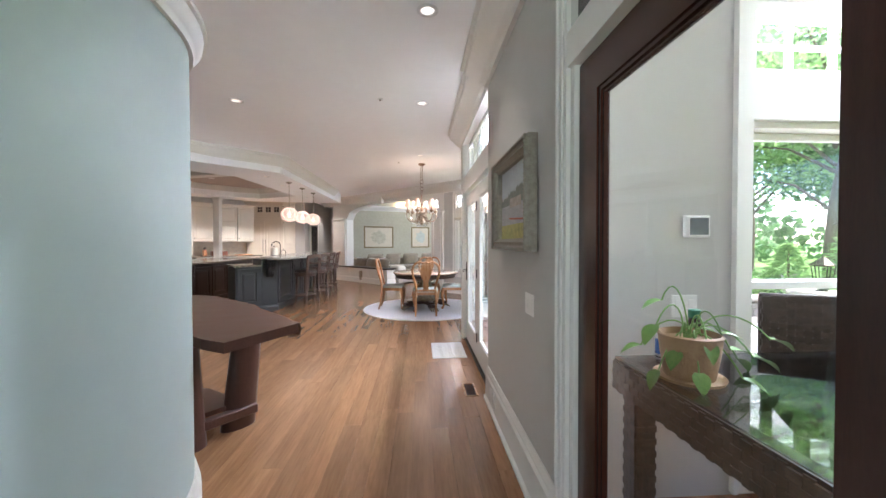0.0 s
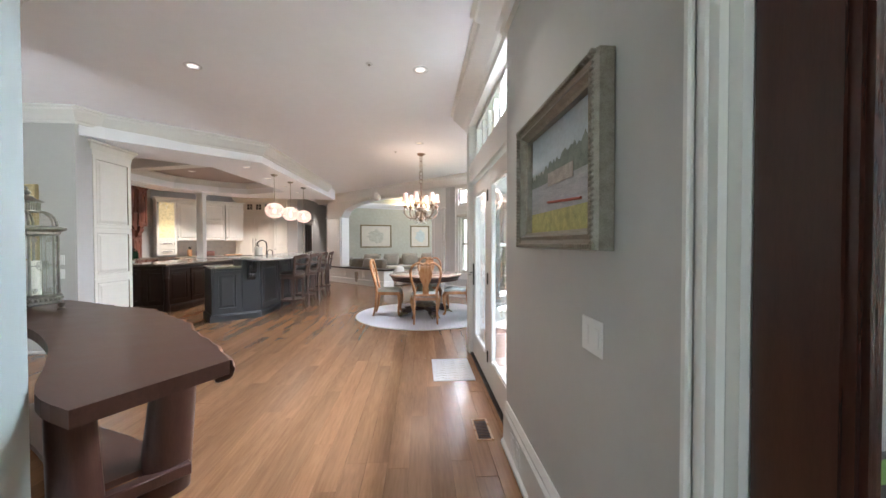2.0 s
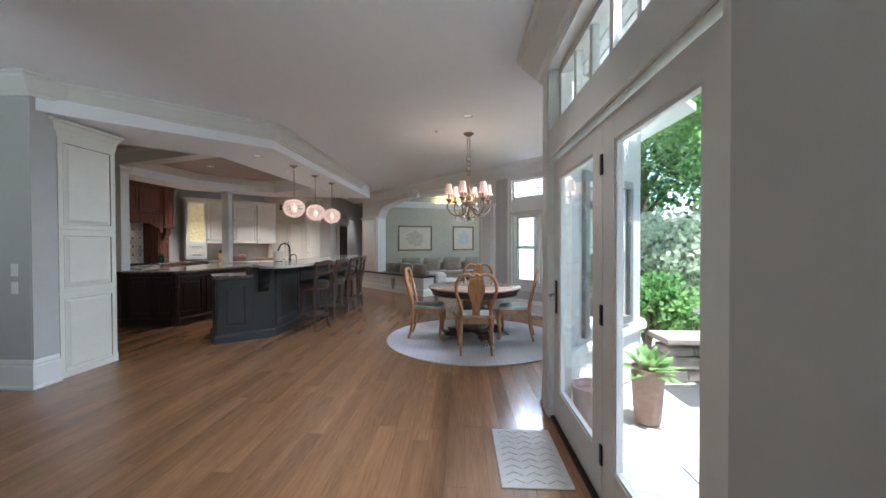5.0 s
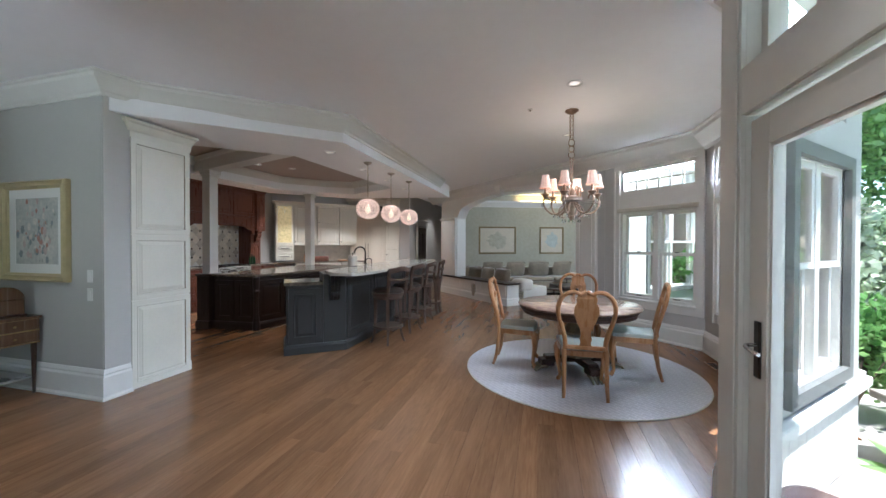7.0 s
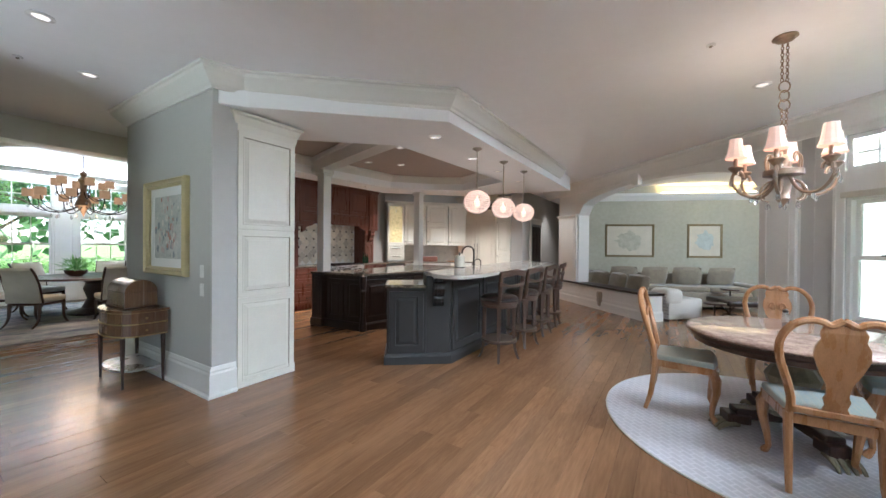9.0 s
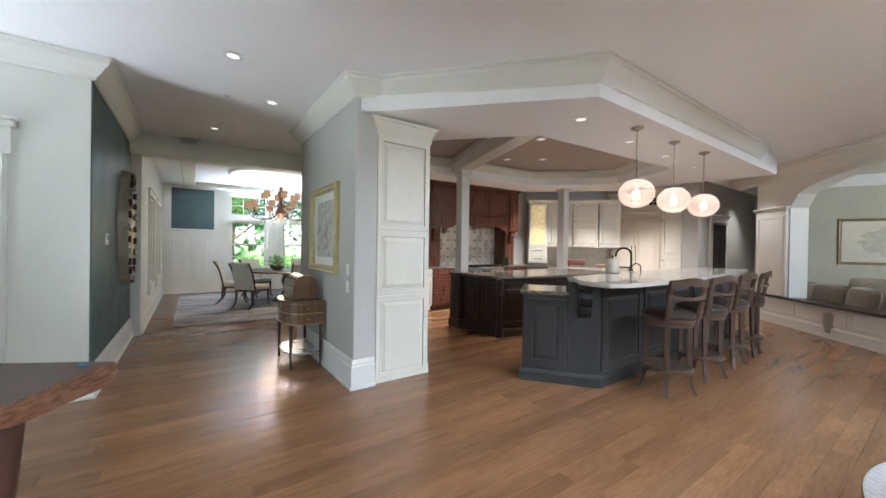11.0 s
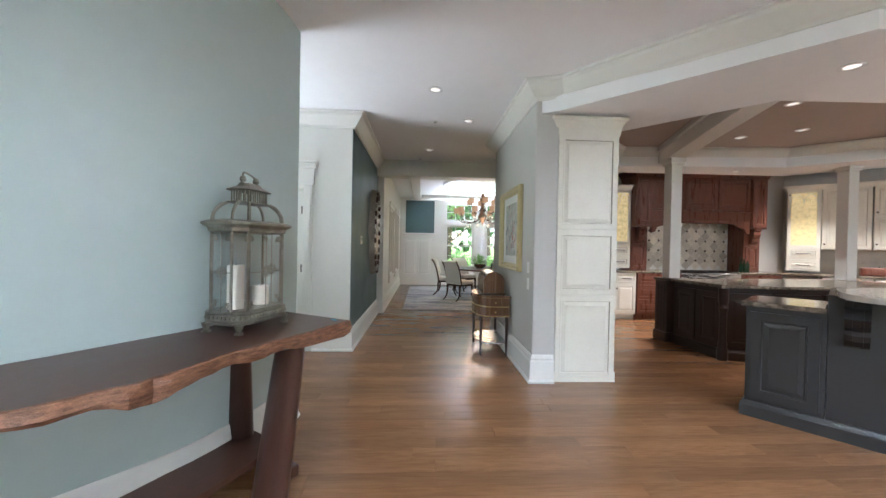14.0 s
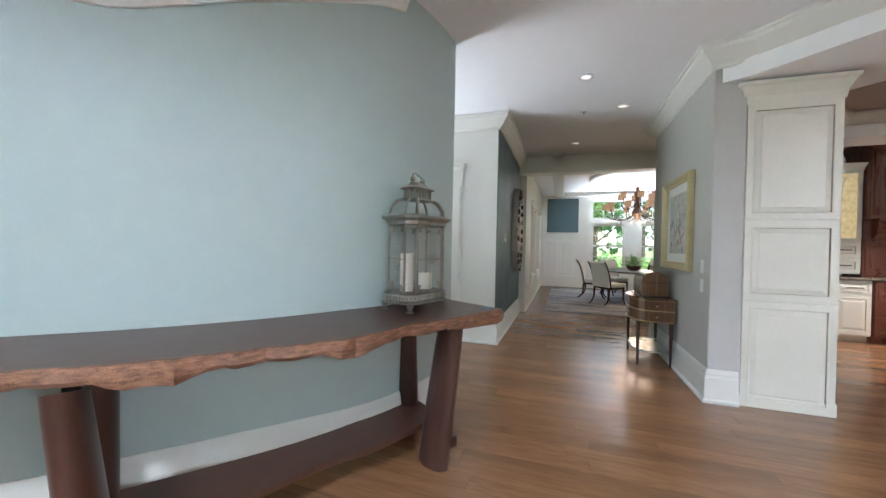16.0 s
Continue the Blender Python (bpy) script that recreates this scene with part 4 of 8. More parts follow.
part("post_pier", bm, M_ESPRESSO, is2, "fluted espresso pier under the column")
for x, y in ((-5.63, 10.93), (-5.62, 13.78)):
    bm = B()
    box(bm, x - 0.105, y - 0.105, SZ - 0.07, x + 0.105, y + 0.105, SZ - 0.03, 0.008)
    box(bm, x - 0.12, y - 0.12, SZ - 0.03, x + 0.12, y + 0.12, SZ + 0.05, 0.008)
    box(bm, x - 0.085, y - 0.085, 0.958 if y > 11 else 0.96, x + 0.085, y + 0.085, SZ + 0.1, 0.006)
    o = part("column", bm, [M_TRIM], None)
    structure(o, "square cream painted column", "column")
# beams across the recess
for p, q in (((-3.3, 10.2), (-5.63, 10.93)), ((-5.63, 10.93), (-6.1, 11.08))):
    bm = B()
    w = math.dist(p, q)
    box(bm, 0, -0.12, SZ + 0.03, w, 0.12, CZ - 0.02)
    box(bm, 0, -0.16, CZ - 0.1, w, 0.16, CZ - 0.021, 0.01)
    o = part("ceiling_beam", bm, M_TRIM)
    o.matrix_world = frame_of(p, q)
    structure(o, "cream painted ceiling beam", "beam")

# range wall: cherry hood, backsplash, range, drawers
KW = frame_of((-7.8, 15.0), (-7.8, 8.4))      # x runs south along the wall, y into the kitchen


def kw(s, y=0.0, z=0.0):
    return KW @ pose(15.0 - s, y, z)


HW, SW = 2.75, 0.34       # hood width, width of its side cabinets
hood = thing("range_hood", kw(14.08, 0.0), "cherry wood range hood mantel with carved corbels", "range hood")
bm = B()
box(bm, SW, 0.0, 2.2, HW - SW, 0.52, 2.86)
box(bm, SW, 0.0, 1.98, HW - SW, 0.54, 2.2, 0.004)
box(bm, SW, 0.541, 2.17, HW - SW, 0.58, 2.2, 0.008)
part("mantel", bm, M_CHERRY, hood)
bm = B()
prism(bm, [(0.0, 0.0), (HW, 0.0), (HW, 0.55), (0.0, 0.55)], 2.861, 2.93)
moulding(bm, [(0.0, 0.0), (0.0, 0.55), (HW, 0.55), (HW, 0.0)], [(0.001, 2.85), (0.015, 2.85), (0.025, 2.89), (0.07, 2.94), (0.085, 2.95), (0.085, 2.98), (0.001, 2.98)])
part("cornice", bm, M_CHERRY, hood)
for i in range(3):
    bm = B()
    w_ = (HW - 2 * SW) / 3
    panel(bm, SW + w_ * i + 0.01, 2.21, SW + w_ * (i + 1) - 0.01, 2.84, 0.521, 0.07, 0.018)
    part("panel", bm, M_CHERRY, hood)
for s_ in (0.0, HW - SW):
    bm = B()
    box(bm, s_, 0.0, 1.84, s_ + SW, 0.55, 2.86)
    sc_ = part("side_cabinet", bm, M_CHERRY, hood)
    bm = B()
    panel(bm, s_ + 0.02, 1.87, s_ + SW - 0.02, 2.82, 0.551, 0.06, 0.018)
    dd = part("side_door", bm, M_CHERRY, sc_)
    bm = B()
    box(bm, s_, 0.0, 0.962, s_ + SW, 0.4, 1.838)
    pier = part("side_pier", bm, M_CHERRY, hood)
    bm = B()
    panel(bm, s_ + 0.03, 1.0, s_ + SW - 0.03, 1.5, 0.401, 0.05, 0.015)
    part("pier_panel", bm, M_CHERRY, pier)
    bm = B()
    lo = [bm.verts.new((s_ + 0.1, 0.402 + y * 0.8, z * 0.9 + 0.95)) for y, z in prof]
    hi = [bm.verts.new((s_ + 0.24, 0.402 + y * 0.8, z * 0.9 + 0.95)) for y, z in prof]
    bm.faces.new(lo), bm.faces.new(hi)
    for i in range(len(prof)):
        j = (i + 1) % len(prof)
        bm.faces.new((lo[i], lo[j], hi[j], hi[i]))
    part("corbel", bm, M_CHERRY, hood, "carved corbel")
bm = B()
i0, i1 = SW + 0.001, HW - SW - 0.001
pts = [(i0, 1.979), (i0, 1.72), (i0 + 0.08, 1.75), (i0 + 0.12, 1.84), (i0 + 0.26, 1.88), (i0 + 0.34, 1.93), (i1 - 0.34, 1.93), (i1 - 0.26, 1.88), (i1 - 0.12, 1.84), (i1 - 0.08, 1.75), (i1, 1.72), (i1, 1.979)]
lo = [bm.verts.new((x, 0.48, z)) for x, z in pts]
hi = [bm.verts.new((x, 0.53, z)) for x, z in pts]
bm.faces.new(lo), bm.faces.new(hi)
for i in range(len(pts)):
    bm.faces.new((lo[i], lo[(i + 1) % len(pts)], hi[(i + 1) % len(pts)], hi[i]))
part("valance", bm, M_CHERRY, hood)
M_TILE = mat("cream_tile", (0.62, 0.56, 0.46), 0.35, var=0.1, scale=10, random="object")
M_TILES = mat("cream_tiles", (0.62, 0.56, 0.46), 0.35, var=0.1, scale=10, random="island")
M_INSET = mat("dark_inset_tile", (0.06, 0.045, 0.04), 0.25, var=0.3)
bs = thing("backsplash", kw(13.73, 0.0), "cream diagonal tile backsplash with small dark insets", "backsplash")
bm = B()
box(bm, 0.0, 0.001, 0.962, 2.06, 0.01, 1.97)
part("mortar", bm, M_TRIM, bs)
tm = bpy.data.meshes.new("tile")
bm = B()
box(bm, -0.072, 0.0, -0.072, 0.072, 0.008, 0.072, 0.004)
bmesh.ops.rotate(bm, cent=(0, 0, 0), matrix=Matrix.Rotation(radians(45), 3, "Y"), verts=bm.verts)
bm.to_mesh(tm), bm.free()
tm.materials.append(M_TILE)
im = bpy.data.meshes.new("inset")
bm = B()
box(bm, -0.018, 0.0, -0.018, 0.018, 0.012, 0.018, 0.003)
bmesh.ops.rotate(bm, cent=(0, 0, 0), matrix=Matrix.Rotation(radians(45), 3, "Y"), verts=bm.verts)
bm.to_mesh(im), bm.free()
im.materials.append(M_INSET)
dg = 0.148 * math.sqrt(2)
for r in range(9):
    for c in range(12):
        x, z = 0.1 + dg * c + (dg / 2 if r % 2 else 0), 1.06 + dg / 2 * r
        if x < 1.97 and z < 1.9:
            o = new("tile", tm)
            o.parent, o.location = bs, (x, 0.011, z)
            if r % 2 == 0:
                o = new("inset_tile", im)
                o.parent, o.location = bs, (x, 0.018, z + dg / 2)
rg = thing("kitchen_range", kw(13.45, 0.0), "stainless steel kitchen range under the hood", "range")
bm = B()
box(bm, 0, 0.02, 0.08, 1.2, 0.68, 0.93, 0.008)
part("body", bm, M_STEEL, rg)
bm = B()
for i in range(4):
    rim(bm, 0.03 + 0.29 * i, 0.0, 0.29 + 0.29 * i, 0.5, 0.02, 0.0, 0.03)
g = part("grate", bm, M_IRON, rg)
g.matrix_basis = pose(0, 0.62, 0.935, 90)
bm = B()
for i in range(6):
    tube(bm, [(0.15 + 0.18 * i, 0.68, 0.82), (0.15 + 0.18 * i, 0.72, 0.82)], 0.022, 10)
part("knobs", bm, M_IRON, rg)
cabinet("drawer_cabinet", kw(12.24, 0.62), 0.9, 0, 0.92, 0.6, [(0.36, 1, "drawer"), (0.36, 1, "drawer"), (0.28, 1, "drawer")], M_CHERRY, "cherry wood drawer unit with bar pulls")
cabinet("drawer_cabinet", kw(14.36, 0.62), 0.9, 0, 0.92, 0.6, [(0.36, 1, "drawer"), (0.36, 1, "drawer"), (0.28, 1, "drawer")], M_CHERRY, "cherry wood drawer unit with bar pulls")
cabinet("base_cabinet", kw(11.33, 0.6), 0.44, 0, 0.92, 0.58, [(0.75, 1, "door"), (0.25, 1, "drawer")], M_CREAM, "cream base cabinet with a drawer and door")
cabinet("base_cabinet", kw(10.88, 0.6), 0.7, 0, 0.92, 0.58, [(0.75, 1, "door"), (0.25, 1, "drawer")], M_CREAM, "cream base cabinet with a drawer and door")
cabinet("glass_cabinet", kw(11.31, 0.4), 0.46, 1.0, 2.6, 0.38, [(0.15, 1, "drawer"), (0.15, 1, "drawer"), (0.7, 1, "glass")], M_CREAM, "cream cabinet with arched lit glass door and drawers", toe=False, cornice=0.08)
bm = B()
box(bm, -7.79, 10.1, 0.922, -7.14, 12.24, 0.96, 0.008)
tagged(part("range_worktop", bm, M_GRANITE), "dark granite worktop beside the range", "worktop")
bm = B()
box(bm, -7.79, 13.46, 0.922, -7.14, 14.5, 0.96, 0.008)
tagged(part("range_worktop", bm, M_GRANITE), "dark granite worktop beside the range", "worktop")

# diagonal run
KD = frame_of((-5.9, 16.9), (-7.8, 15.0))
LD = math.dist((-5.9, 16.9), (-7.8, 15.0))
cabinet("glass_cabinet", KD @ pose(LD - 0.55, 0.42, 0), 0.5, 1.0, 2.68, 0.38, [(0.14, 1, "drawer"), (0.14, 1, "drawer"), (0.72, 1, "glass")], M_CREAM, "cream cabinet with arched lit glass door and drawers", toe=False, cornice=0.08)
for i, x in enumerate((0.1, 0.78, 1.46)):
    cabinet("wall_cabinet", KD @ pose(x, 0.36, 0), 0.66, 1.45, 2.68, 0.34, [(1.0, 1, "door")] if i != 1 else [(0.5, 1, "door"), (0.5, 1, "door")], M_CREAM, "cream wall cabinet with raised panel doors", toe=False, cornice=0.08, group="wall cabinets")
    cabinet("base_cabinet", KD @ pose(x, 0.62, 0), 0.66, 0, 0.92, 0.6, [(0.74, 2, "door"), (0.26, 1, "drawer")], M_CREAM, "cream base cabinet with doors and a drawer", group="base cabinets")
bm = B()
box(bm, 0.02, 0.02, 0.922, LD - 0.03, 0.66, 0.96, 0.008)
o = part("diagonal_worktop", bm, M_GRANITE)
o.matrix_world = KD
tagged(o, "dark granite worktop under the cream cabinets", "worktop")
bm = B()
box(bm, 0.02, 0.001, 0.962, LD - 0.6, 0.012, 1.446)
o = part("tile_splash", bm, M_TILES)
o.matrix_world = KD
tagged(o, "cream tiled splashback under the wall cabinets", "backsplash")
bx = thing("bread_box", KD @ pose(1.35, 0.32, 0.96), "dark red wooden bread box on the worktop", "box")
bm = B()
box(bm, -0.24, -0.13, 0, 0.24, 0.13, 0.16, 0.03, 3)
part("body", bm, M_CHERRY, bx, smooth=True)
bm = B()
lathe(bm, [(0, 0), (0.012, 0), (0.012, 0.02), (0, 0.025)], 8, (0, 0, 0.16))
part("knob", bm, M_IRON, bx, smooth=True)
kb = thing("knife_block", KD @ pose(1.78, 0.3, 0.96), "wooden knife block with handles", "knife block")
bm = B()
box(bm, -0.05, -0.08, 0, 0.05, 0.08, 0.2, 0.008)
part("block", bm, M_HONEY, kb)
for i in range(4):
    bm = B()
    tube(bm, [(-0.03 + 0.02 * i, 0.0, 0.2), (-0.03 + 0.02 * i, 0.05, 0.29)], 0.008, 6)
    part("knife_handle", bm, M_IRON, kb)
tr = thing("serving_tray", KD @ pose(0.55, 0.35, 0.96), "shallow wooden tray on the worktop", "tray")
bm = B()
box(bm, -0.25, -0.15, 0, 0.25, 0.15, 0.03, 0.01)
part("board", bm, M_HONEY, tr)
for i in range(3):
    bt = thing("oil_bottle", kw(13.55 + 0.07 * i, 0.55, 0.96), "dark green glass bottle beside the range", "bottle", "bottles by the range")
    bm = B()
    lathe(bm, [(0.032, 0), (0.034, 0.01), (0.034, 0.15), (0.014, 0.2), (0.013, 0.26 - 0.03 * i), (0, 0.262 - 0.03 * i)], 12)
    part("bottle_body", bm, mat("bottle_glass_%d" % i, (0.01, 0.03, 0.012), 0.1), bt, smooth=True)
    bm = B()
    lathe(bm, [(0.015, 0), (0.015, 0.03), (0, 0.03)], 8, (0, 0, 0.263 - 0.03 * i))
    part("cap", bm, M_IRON, bt)

# panelled refrigerator wall
M_PUTTY = mat("putty_cabinet_paint", (0.6, 0.55, 0.46), 0.38, var=0.03, scale=4)
fr = thing("refrigerator", pose(-4.75, 16.5, 0, 0, 0, 180), "built-in refrigerator with putty panels and dark pulls", "refrigerator")
bm = B()
box(bm, 0, -0.65, 0.0, 1.3, 0, 2.9)
part("body", bm, M_PUTTY, fr)
for i, (a, b) in enumerate(((0.03, 0.645), (0.655, 1.27))):
    bm = B()
    panel(bm, a, 0.14, b, 2.2, 0.002, 0.09, 0.022)
    dd = part("door", bm, M_PUTTY, fr)
    bm = B()
    bar_handle(bm, 0.6 if i == 0 else 0.7, 1.28, 0.024, 0.5, True)
    part("handle", bm, M_IRON, dd, "long dark pull", True)
bm = B()
panel(bm, 0.03, 2.22, 1.27, 2.42, 0.002, 0.05, 0.02)
part("grille_panel", bm, M_PUTTY, fr)
for i in range(4):
    bm = B()
    a = 0.08 + 0.3 * i
    rim(bm, a, 2.5, a + 0.26, 2.76, 0.04, 0.002, 0.022)
    grid_bars(bm, a + 0.04, 2.54, a + 0.22, 2.72, 2, 2, 0.006, 0.018, 0.012)
    dd = part("top_door", bm, M_PUTTY, fr)
    bm = B()
    box(bm, a + 0.04, 0.003, 2.54, a + 0.22, 0.006, 2.72)
    part("pane", bm, M_BLACKLEATHER, dd, "dark glass")
bm = B()
moulding(bm, [(0.0, -0.65), (0.0, 0.0), (1.3, 0.0), (1.3, -0.65)], [(0.001, 2.8), (0.012, 2.8), (0.05, 2.88), (0.08, 2.9), (0.08, 2.97), (0.001, 2.97)])
part("cornice", bm, M_PUTTY, fr)
cabinet("tall_cabinet", pose(-4.3, 16.5, 0, 0, 0, 180), 0.44, 0, 2.85, 0.65, [(0.42, 1, "door"), (0.36, 1, "door"), (0.22, 1, "door")], M_CREAM, "tall narrow cream cabinet beside the refrigerator", toe=True, cornice=0.06)
pd = thing("door_5", pose(-3.948, 18.05, 0, 0, 0, -90), "dark panelled door in the passage beside the kitchen", "door", kind="structure")
bm = B()
box(bm, 0, 0.0, 0, 0.85, 0.04, 2.05)
for z0, z1 in ((0.15, 0.9), (1.05, 1.9)):
    panel(bm, 0.08, z0, 0.41, z1, 0.041, 0.05, 0.012)
    panel(bm, 0.44, z0, 0.77, z1, 0.041, 0.05, 0.012)
part("slab", bm, M_ESPRESSO, pd)
bm = B()
for a_, b_ in ((-0.11, -0.004), (0.854, 0.96)):
    box(bm, a_, 0.001, 0, b_, 0.05, 2.12)
box(bm, -0.13, 0.001, 2.121, 0.98, 0.06, 2.26)
box(bm, -0.17, 0.001, 2.261, 1.02, 0.1, 2.31, 0.01)
part("casing", bm, M_TRIM, pd)


# bar stools
def bar_stool(m):
    s = thing("bar_stool", m, "dark brown wood swivel bar stool with leather seat", "stool", "bar stools")
    bm = B()
    lathe(bm, [(0, 0.665), (0.222, 0.665), (0.228, 0.672), (0.228, 0.7), (0.235, 0.706), (0.24, 0.712), (0.24, 0.742), (0.232, 0.75), (0, 0.75)], 36)
    part("seat_frame", bm, M_WEATHERED, s, smooth=True)
    bm = B()
    lathe(bm, [(0.232, 0.751), (0.24, 0.762), (0.236, 0.785), (0.2, 0.808), (0.12, 0.82), (0, 0.823)], 36)
    seat = part("seat", bm, M_BLACKLEATHER, s, "dark brown leather cushion", True)
    bm = B()
    for i in range(56):
        a = 2 * math.pi * i / 56
        lathe(bm, [(0.005, -0.005), (0.006, 0.0), (0, 0.005)], 5, (0.239 * math.cos(a), 0.239 * math.sin(a), 0.763))
    part("nailheads", bm, M_PEWTER, seat, "row of metal nailheads")
    for i in range(4):
        a = math.pi / 4 + i * math.pi / 2
        c, sn = math.cos(a), math.sin(a)
        bm = B()
        rr = []
        for r, z, h in ((0.185, 0.664, 0.024), (0.186, 0.5, 0.023), (0.19, 0.26, 0.02), (0.2, 0.14, 0.018), (0.225, 0.05, 0.016), (0.25, 0.0, 0.016)):
            rr.append([bm.verts.new((r * c + x * c - y * sn, r * sn + x * sn + y * c, z)) for x, y in ((-h, -h), (h, -h), (h, h), (-h, h))])
        for p, q in zip(rr, rr[1:]):
            for k in range(4):
                bm.faces.new((p[k], p[(k + 1) % 4], q[(k + 1) % 4], q[k]))
        bm.faces.new(rr[0]), bm.faces.new(rr[-1])
        bmesh.ops.bevel(bm, geom=[e for e in bm.edges if abs(e.verts[0].co.z - e.verts[1].co.z) > 0.02], offset=0.005, segments=2, affect="EDGES")
        part("leg", bm, M_WEATHERED, s, smooth=True)
    bm = B()
    lathe(bm, [(0.185, 0.225), (0.225, 0.225), (0.228, 0.232), (0.228, 0.252), (0.222, 0.258), (0.188, 0.258), (0.185, 0.25)], 40)
    ring_ = part("foot_ring", bm, M_WEATHERED, s, "flat round wooden footrest ring", True)
    bm = B()
    lathe(bm, [(0.19, 0.2585), (0.222, 0.2585), (0.222, 0.261), (0.19, 0.261)], 40)
    part("ring_plate", bm, M_BRONZE, ring_, "worn metal strip", True)
    for sgn in (-1, 1):
        bm = B()
        pts = bez((0.165, 0.175 * sgn, 0.72), (0.215, 0.18 * sgn, 0.85), (0.2, 0.19 * sgn, 0.98), (0.235, 0.195 * sgn, 1.1), 10)
        tube(bm, pts, 0.026, 8, 0.6)
        part("back_post", bm, M_WEATHERED, s, smooth=True)
    for z, hh, dx in ((1.105, 0.036, 0.24), (0.965, 0.022, 0.21)):
        bm = B()
        rr = []
        for k in range(13):
            t = k / 12 * 2 - 1
            x = dx + 0.045 * (1 - t * t)
            zc = z + (0.014 * math.cos(t * math.pi) if hh > 0.03 else -0.03 * math.cos(t * math.pi * 0.5) + 0.012)
            hk = hh * (1 if hh > 0.03 else 0.7 + 0.6 * t * t)
            rr.append([bm.verts.new((x + o, t * 0.215, zc + q)) for o, q in ((-0.012, -hk), (0.012, -hk), (0.016, hk * 0.7), (0.004, hk), (-0.012, hk * 0.8))])
        for p, q in zip(rr, rr[1:]):
            for k in range(5):
                bm.faces.new((p[k], p[(k + 1) % 5], q[(k + 1) % 5], q[k]))
        bm.faces.new(rr[0]), bm.faces.new(rr[-1])
        part("back_rail", bm, M_WEATHERED, s, smooth=True)
    return s


st0 = bar_stool(pose(-2.19, 10.88, 0, 0, 0, -22))
for y, r, x in ((11.66, -12, -2.18), (12.46, -5, -2.2), (13.26, 4, -2.24)):
    copy_thing(st0, pose(x, y, 0, 0, 0, r))

# crystal globe pendants
M_BEAD = mat("crystal_bead", (0.62, 0.5, 0.44), 0.1, var=0.05, scale=40, emit=(1, 0.72, 0.58), power=0.1, spec=0.8)
M_BULB = mat("warm_bulb", (1, 0.9, 0.7), 0.5, emit=(1, 0.78, 0.55), power=0.3)


def pendant(m):
    p = thing("pendant_lamp", m, "round beaded crystal pendant lamp on a chain, lit", "pendant lamp", "bar pendants")
    bm = B()
    lathe(bm, [(0, 0), (0.065, 0), (0.065, -0.012), (0.03, -0.03), (0.012, -0.04), (0.006, -0.05)], 20)
    part("canopy", bm, M_PEWTER, p, smooth=True)
    bm = B()
    tube(bm, [(0, 0, -0.04), (0, 0, -0.56)], 0.004, 6)
    for i in range(24):
        z = -0.06 - i * 0.02
        pts = [(0.008 * math.cos(a) * (1 if i % 2 else 0.2), 0.008 * math.cos(a) * (0.2 if i % 2 else 1), z + 0.012 * math.sin(a)) for a in [2 * math.pi * k / 8 for k in range(9)]]
        tube(bm, pts, 0.002, 4)
    part("chain", bm, M_PEWTER, p)
    bm = B()
    rnd = random.Random(3)
    for r in range(19):
        ph = math.pi * (r + 0.7) / 19.4
        z, rad = 0.15 * math.cos(ph), 0.172 * math.sin(ph)
        k = max(5, int(2 * math.pi * rad / 0.024))
        for i in range(k):
            a = 2 * math.pi * (i + 0.5 * (r % 2)) / k
            c = Vector((rad * math.cos(a), rad * math.sin(a), -0.715 + z + rnd.uniform(-0.002, 0.002)))
            s = 0.0125
            vs = [bm.verts.new(c + Vector(d) * s) for d in ((1.2, 0, 0), (-1.2, 0, 0), (0, 1.2, 0), (0, -1.2, 0), (0, 0, 0.8), (0, 0, -0.8))]
            for f in ((0, 2, 4), (2, 1, 4), (1, 3, 4), (3, 0, 4), (2, 0, 5), (1, 2, 5), (3, 1, 5), (0, 3, 5)):
                bm.faces.new([vs[j] for j in f])
    part("bead_globe", bm, M_BEAD, p, "globe of strung crystal beads")
    bm = B()
    lathe(bm, [(0, -0.06), (0.035, -0.045), (0.045, 0), (0.035, 0.04), (0.012, 0.06), (0.012, 0.1), (0, 0.1)], 14, (0, 0, -0.73))
    part("bulb", bm, M_BULB, p, "glowing bulb", True)
    return p


PEND = [(-2.54, 10.91), (-2.53, 11.78), (-2.51, 12.62)]
p0 = pendant(pose(*PEND[0], SZ - 0.002))
for x, y in PEND[1:]:
    copy_thing(p0, pose(x, y, SZ - 0.002))
for x, y in PEND:
    la = bpy.data.lights.new("pendant_glow", "POINT")
    la.energy, la.color, la.shadow_soft_size = 1.2, (1, 0.76, 0.58), 0.17
    new("pendant_glow", la).location = (x, y, 2.02)

# recessed lights
M_TRIMRING = mat("lamp_trim", (0.75, 0.75, 0.75), 0.3, var=0.01)
M_LED = mat("lamp_lens", (0.9, 0.85, 0.75), 0.3, emit=(1, 0.9, 0.78), power=0.3)


def downlight(x, y, z, watts=0.0):
    d = thing("recessed_light", pose(x, y, z), "small round white recessed ceiling light, lit", "recessed light", "recessed ceiling lights")
    bm = B()
    lathe(bm, [(0.052, -0.001), (0.075, -0.001), (0.078, -0.006), (0.05, -0.01), (0.046, -0.003)], 24)
    part("trim_ring", bm, M_TRIMRING, d, smooth=True)
    bm = B()
    lathe(bm, [(0, -0.004), (0.047, -0.004), (0.047, -0.002), (0, -0.002)], 20)
    part("lens", bm, M_LED, d, "glowing lens")
    if watts:
        downlight_lamp(x, y, z - 0.02, watts)


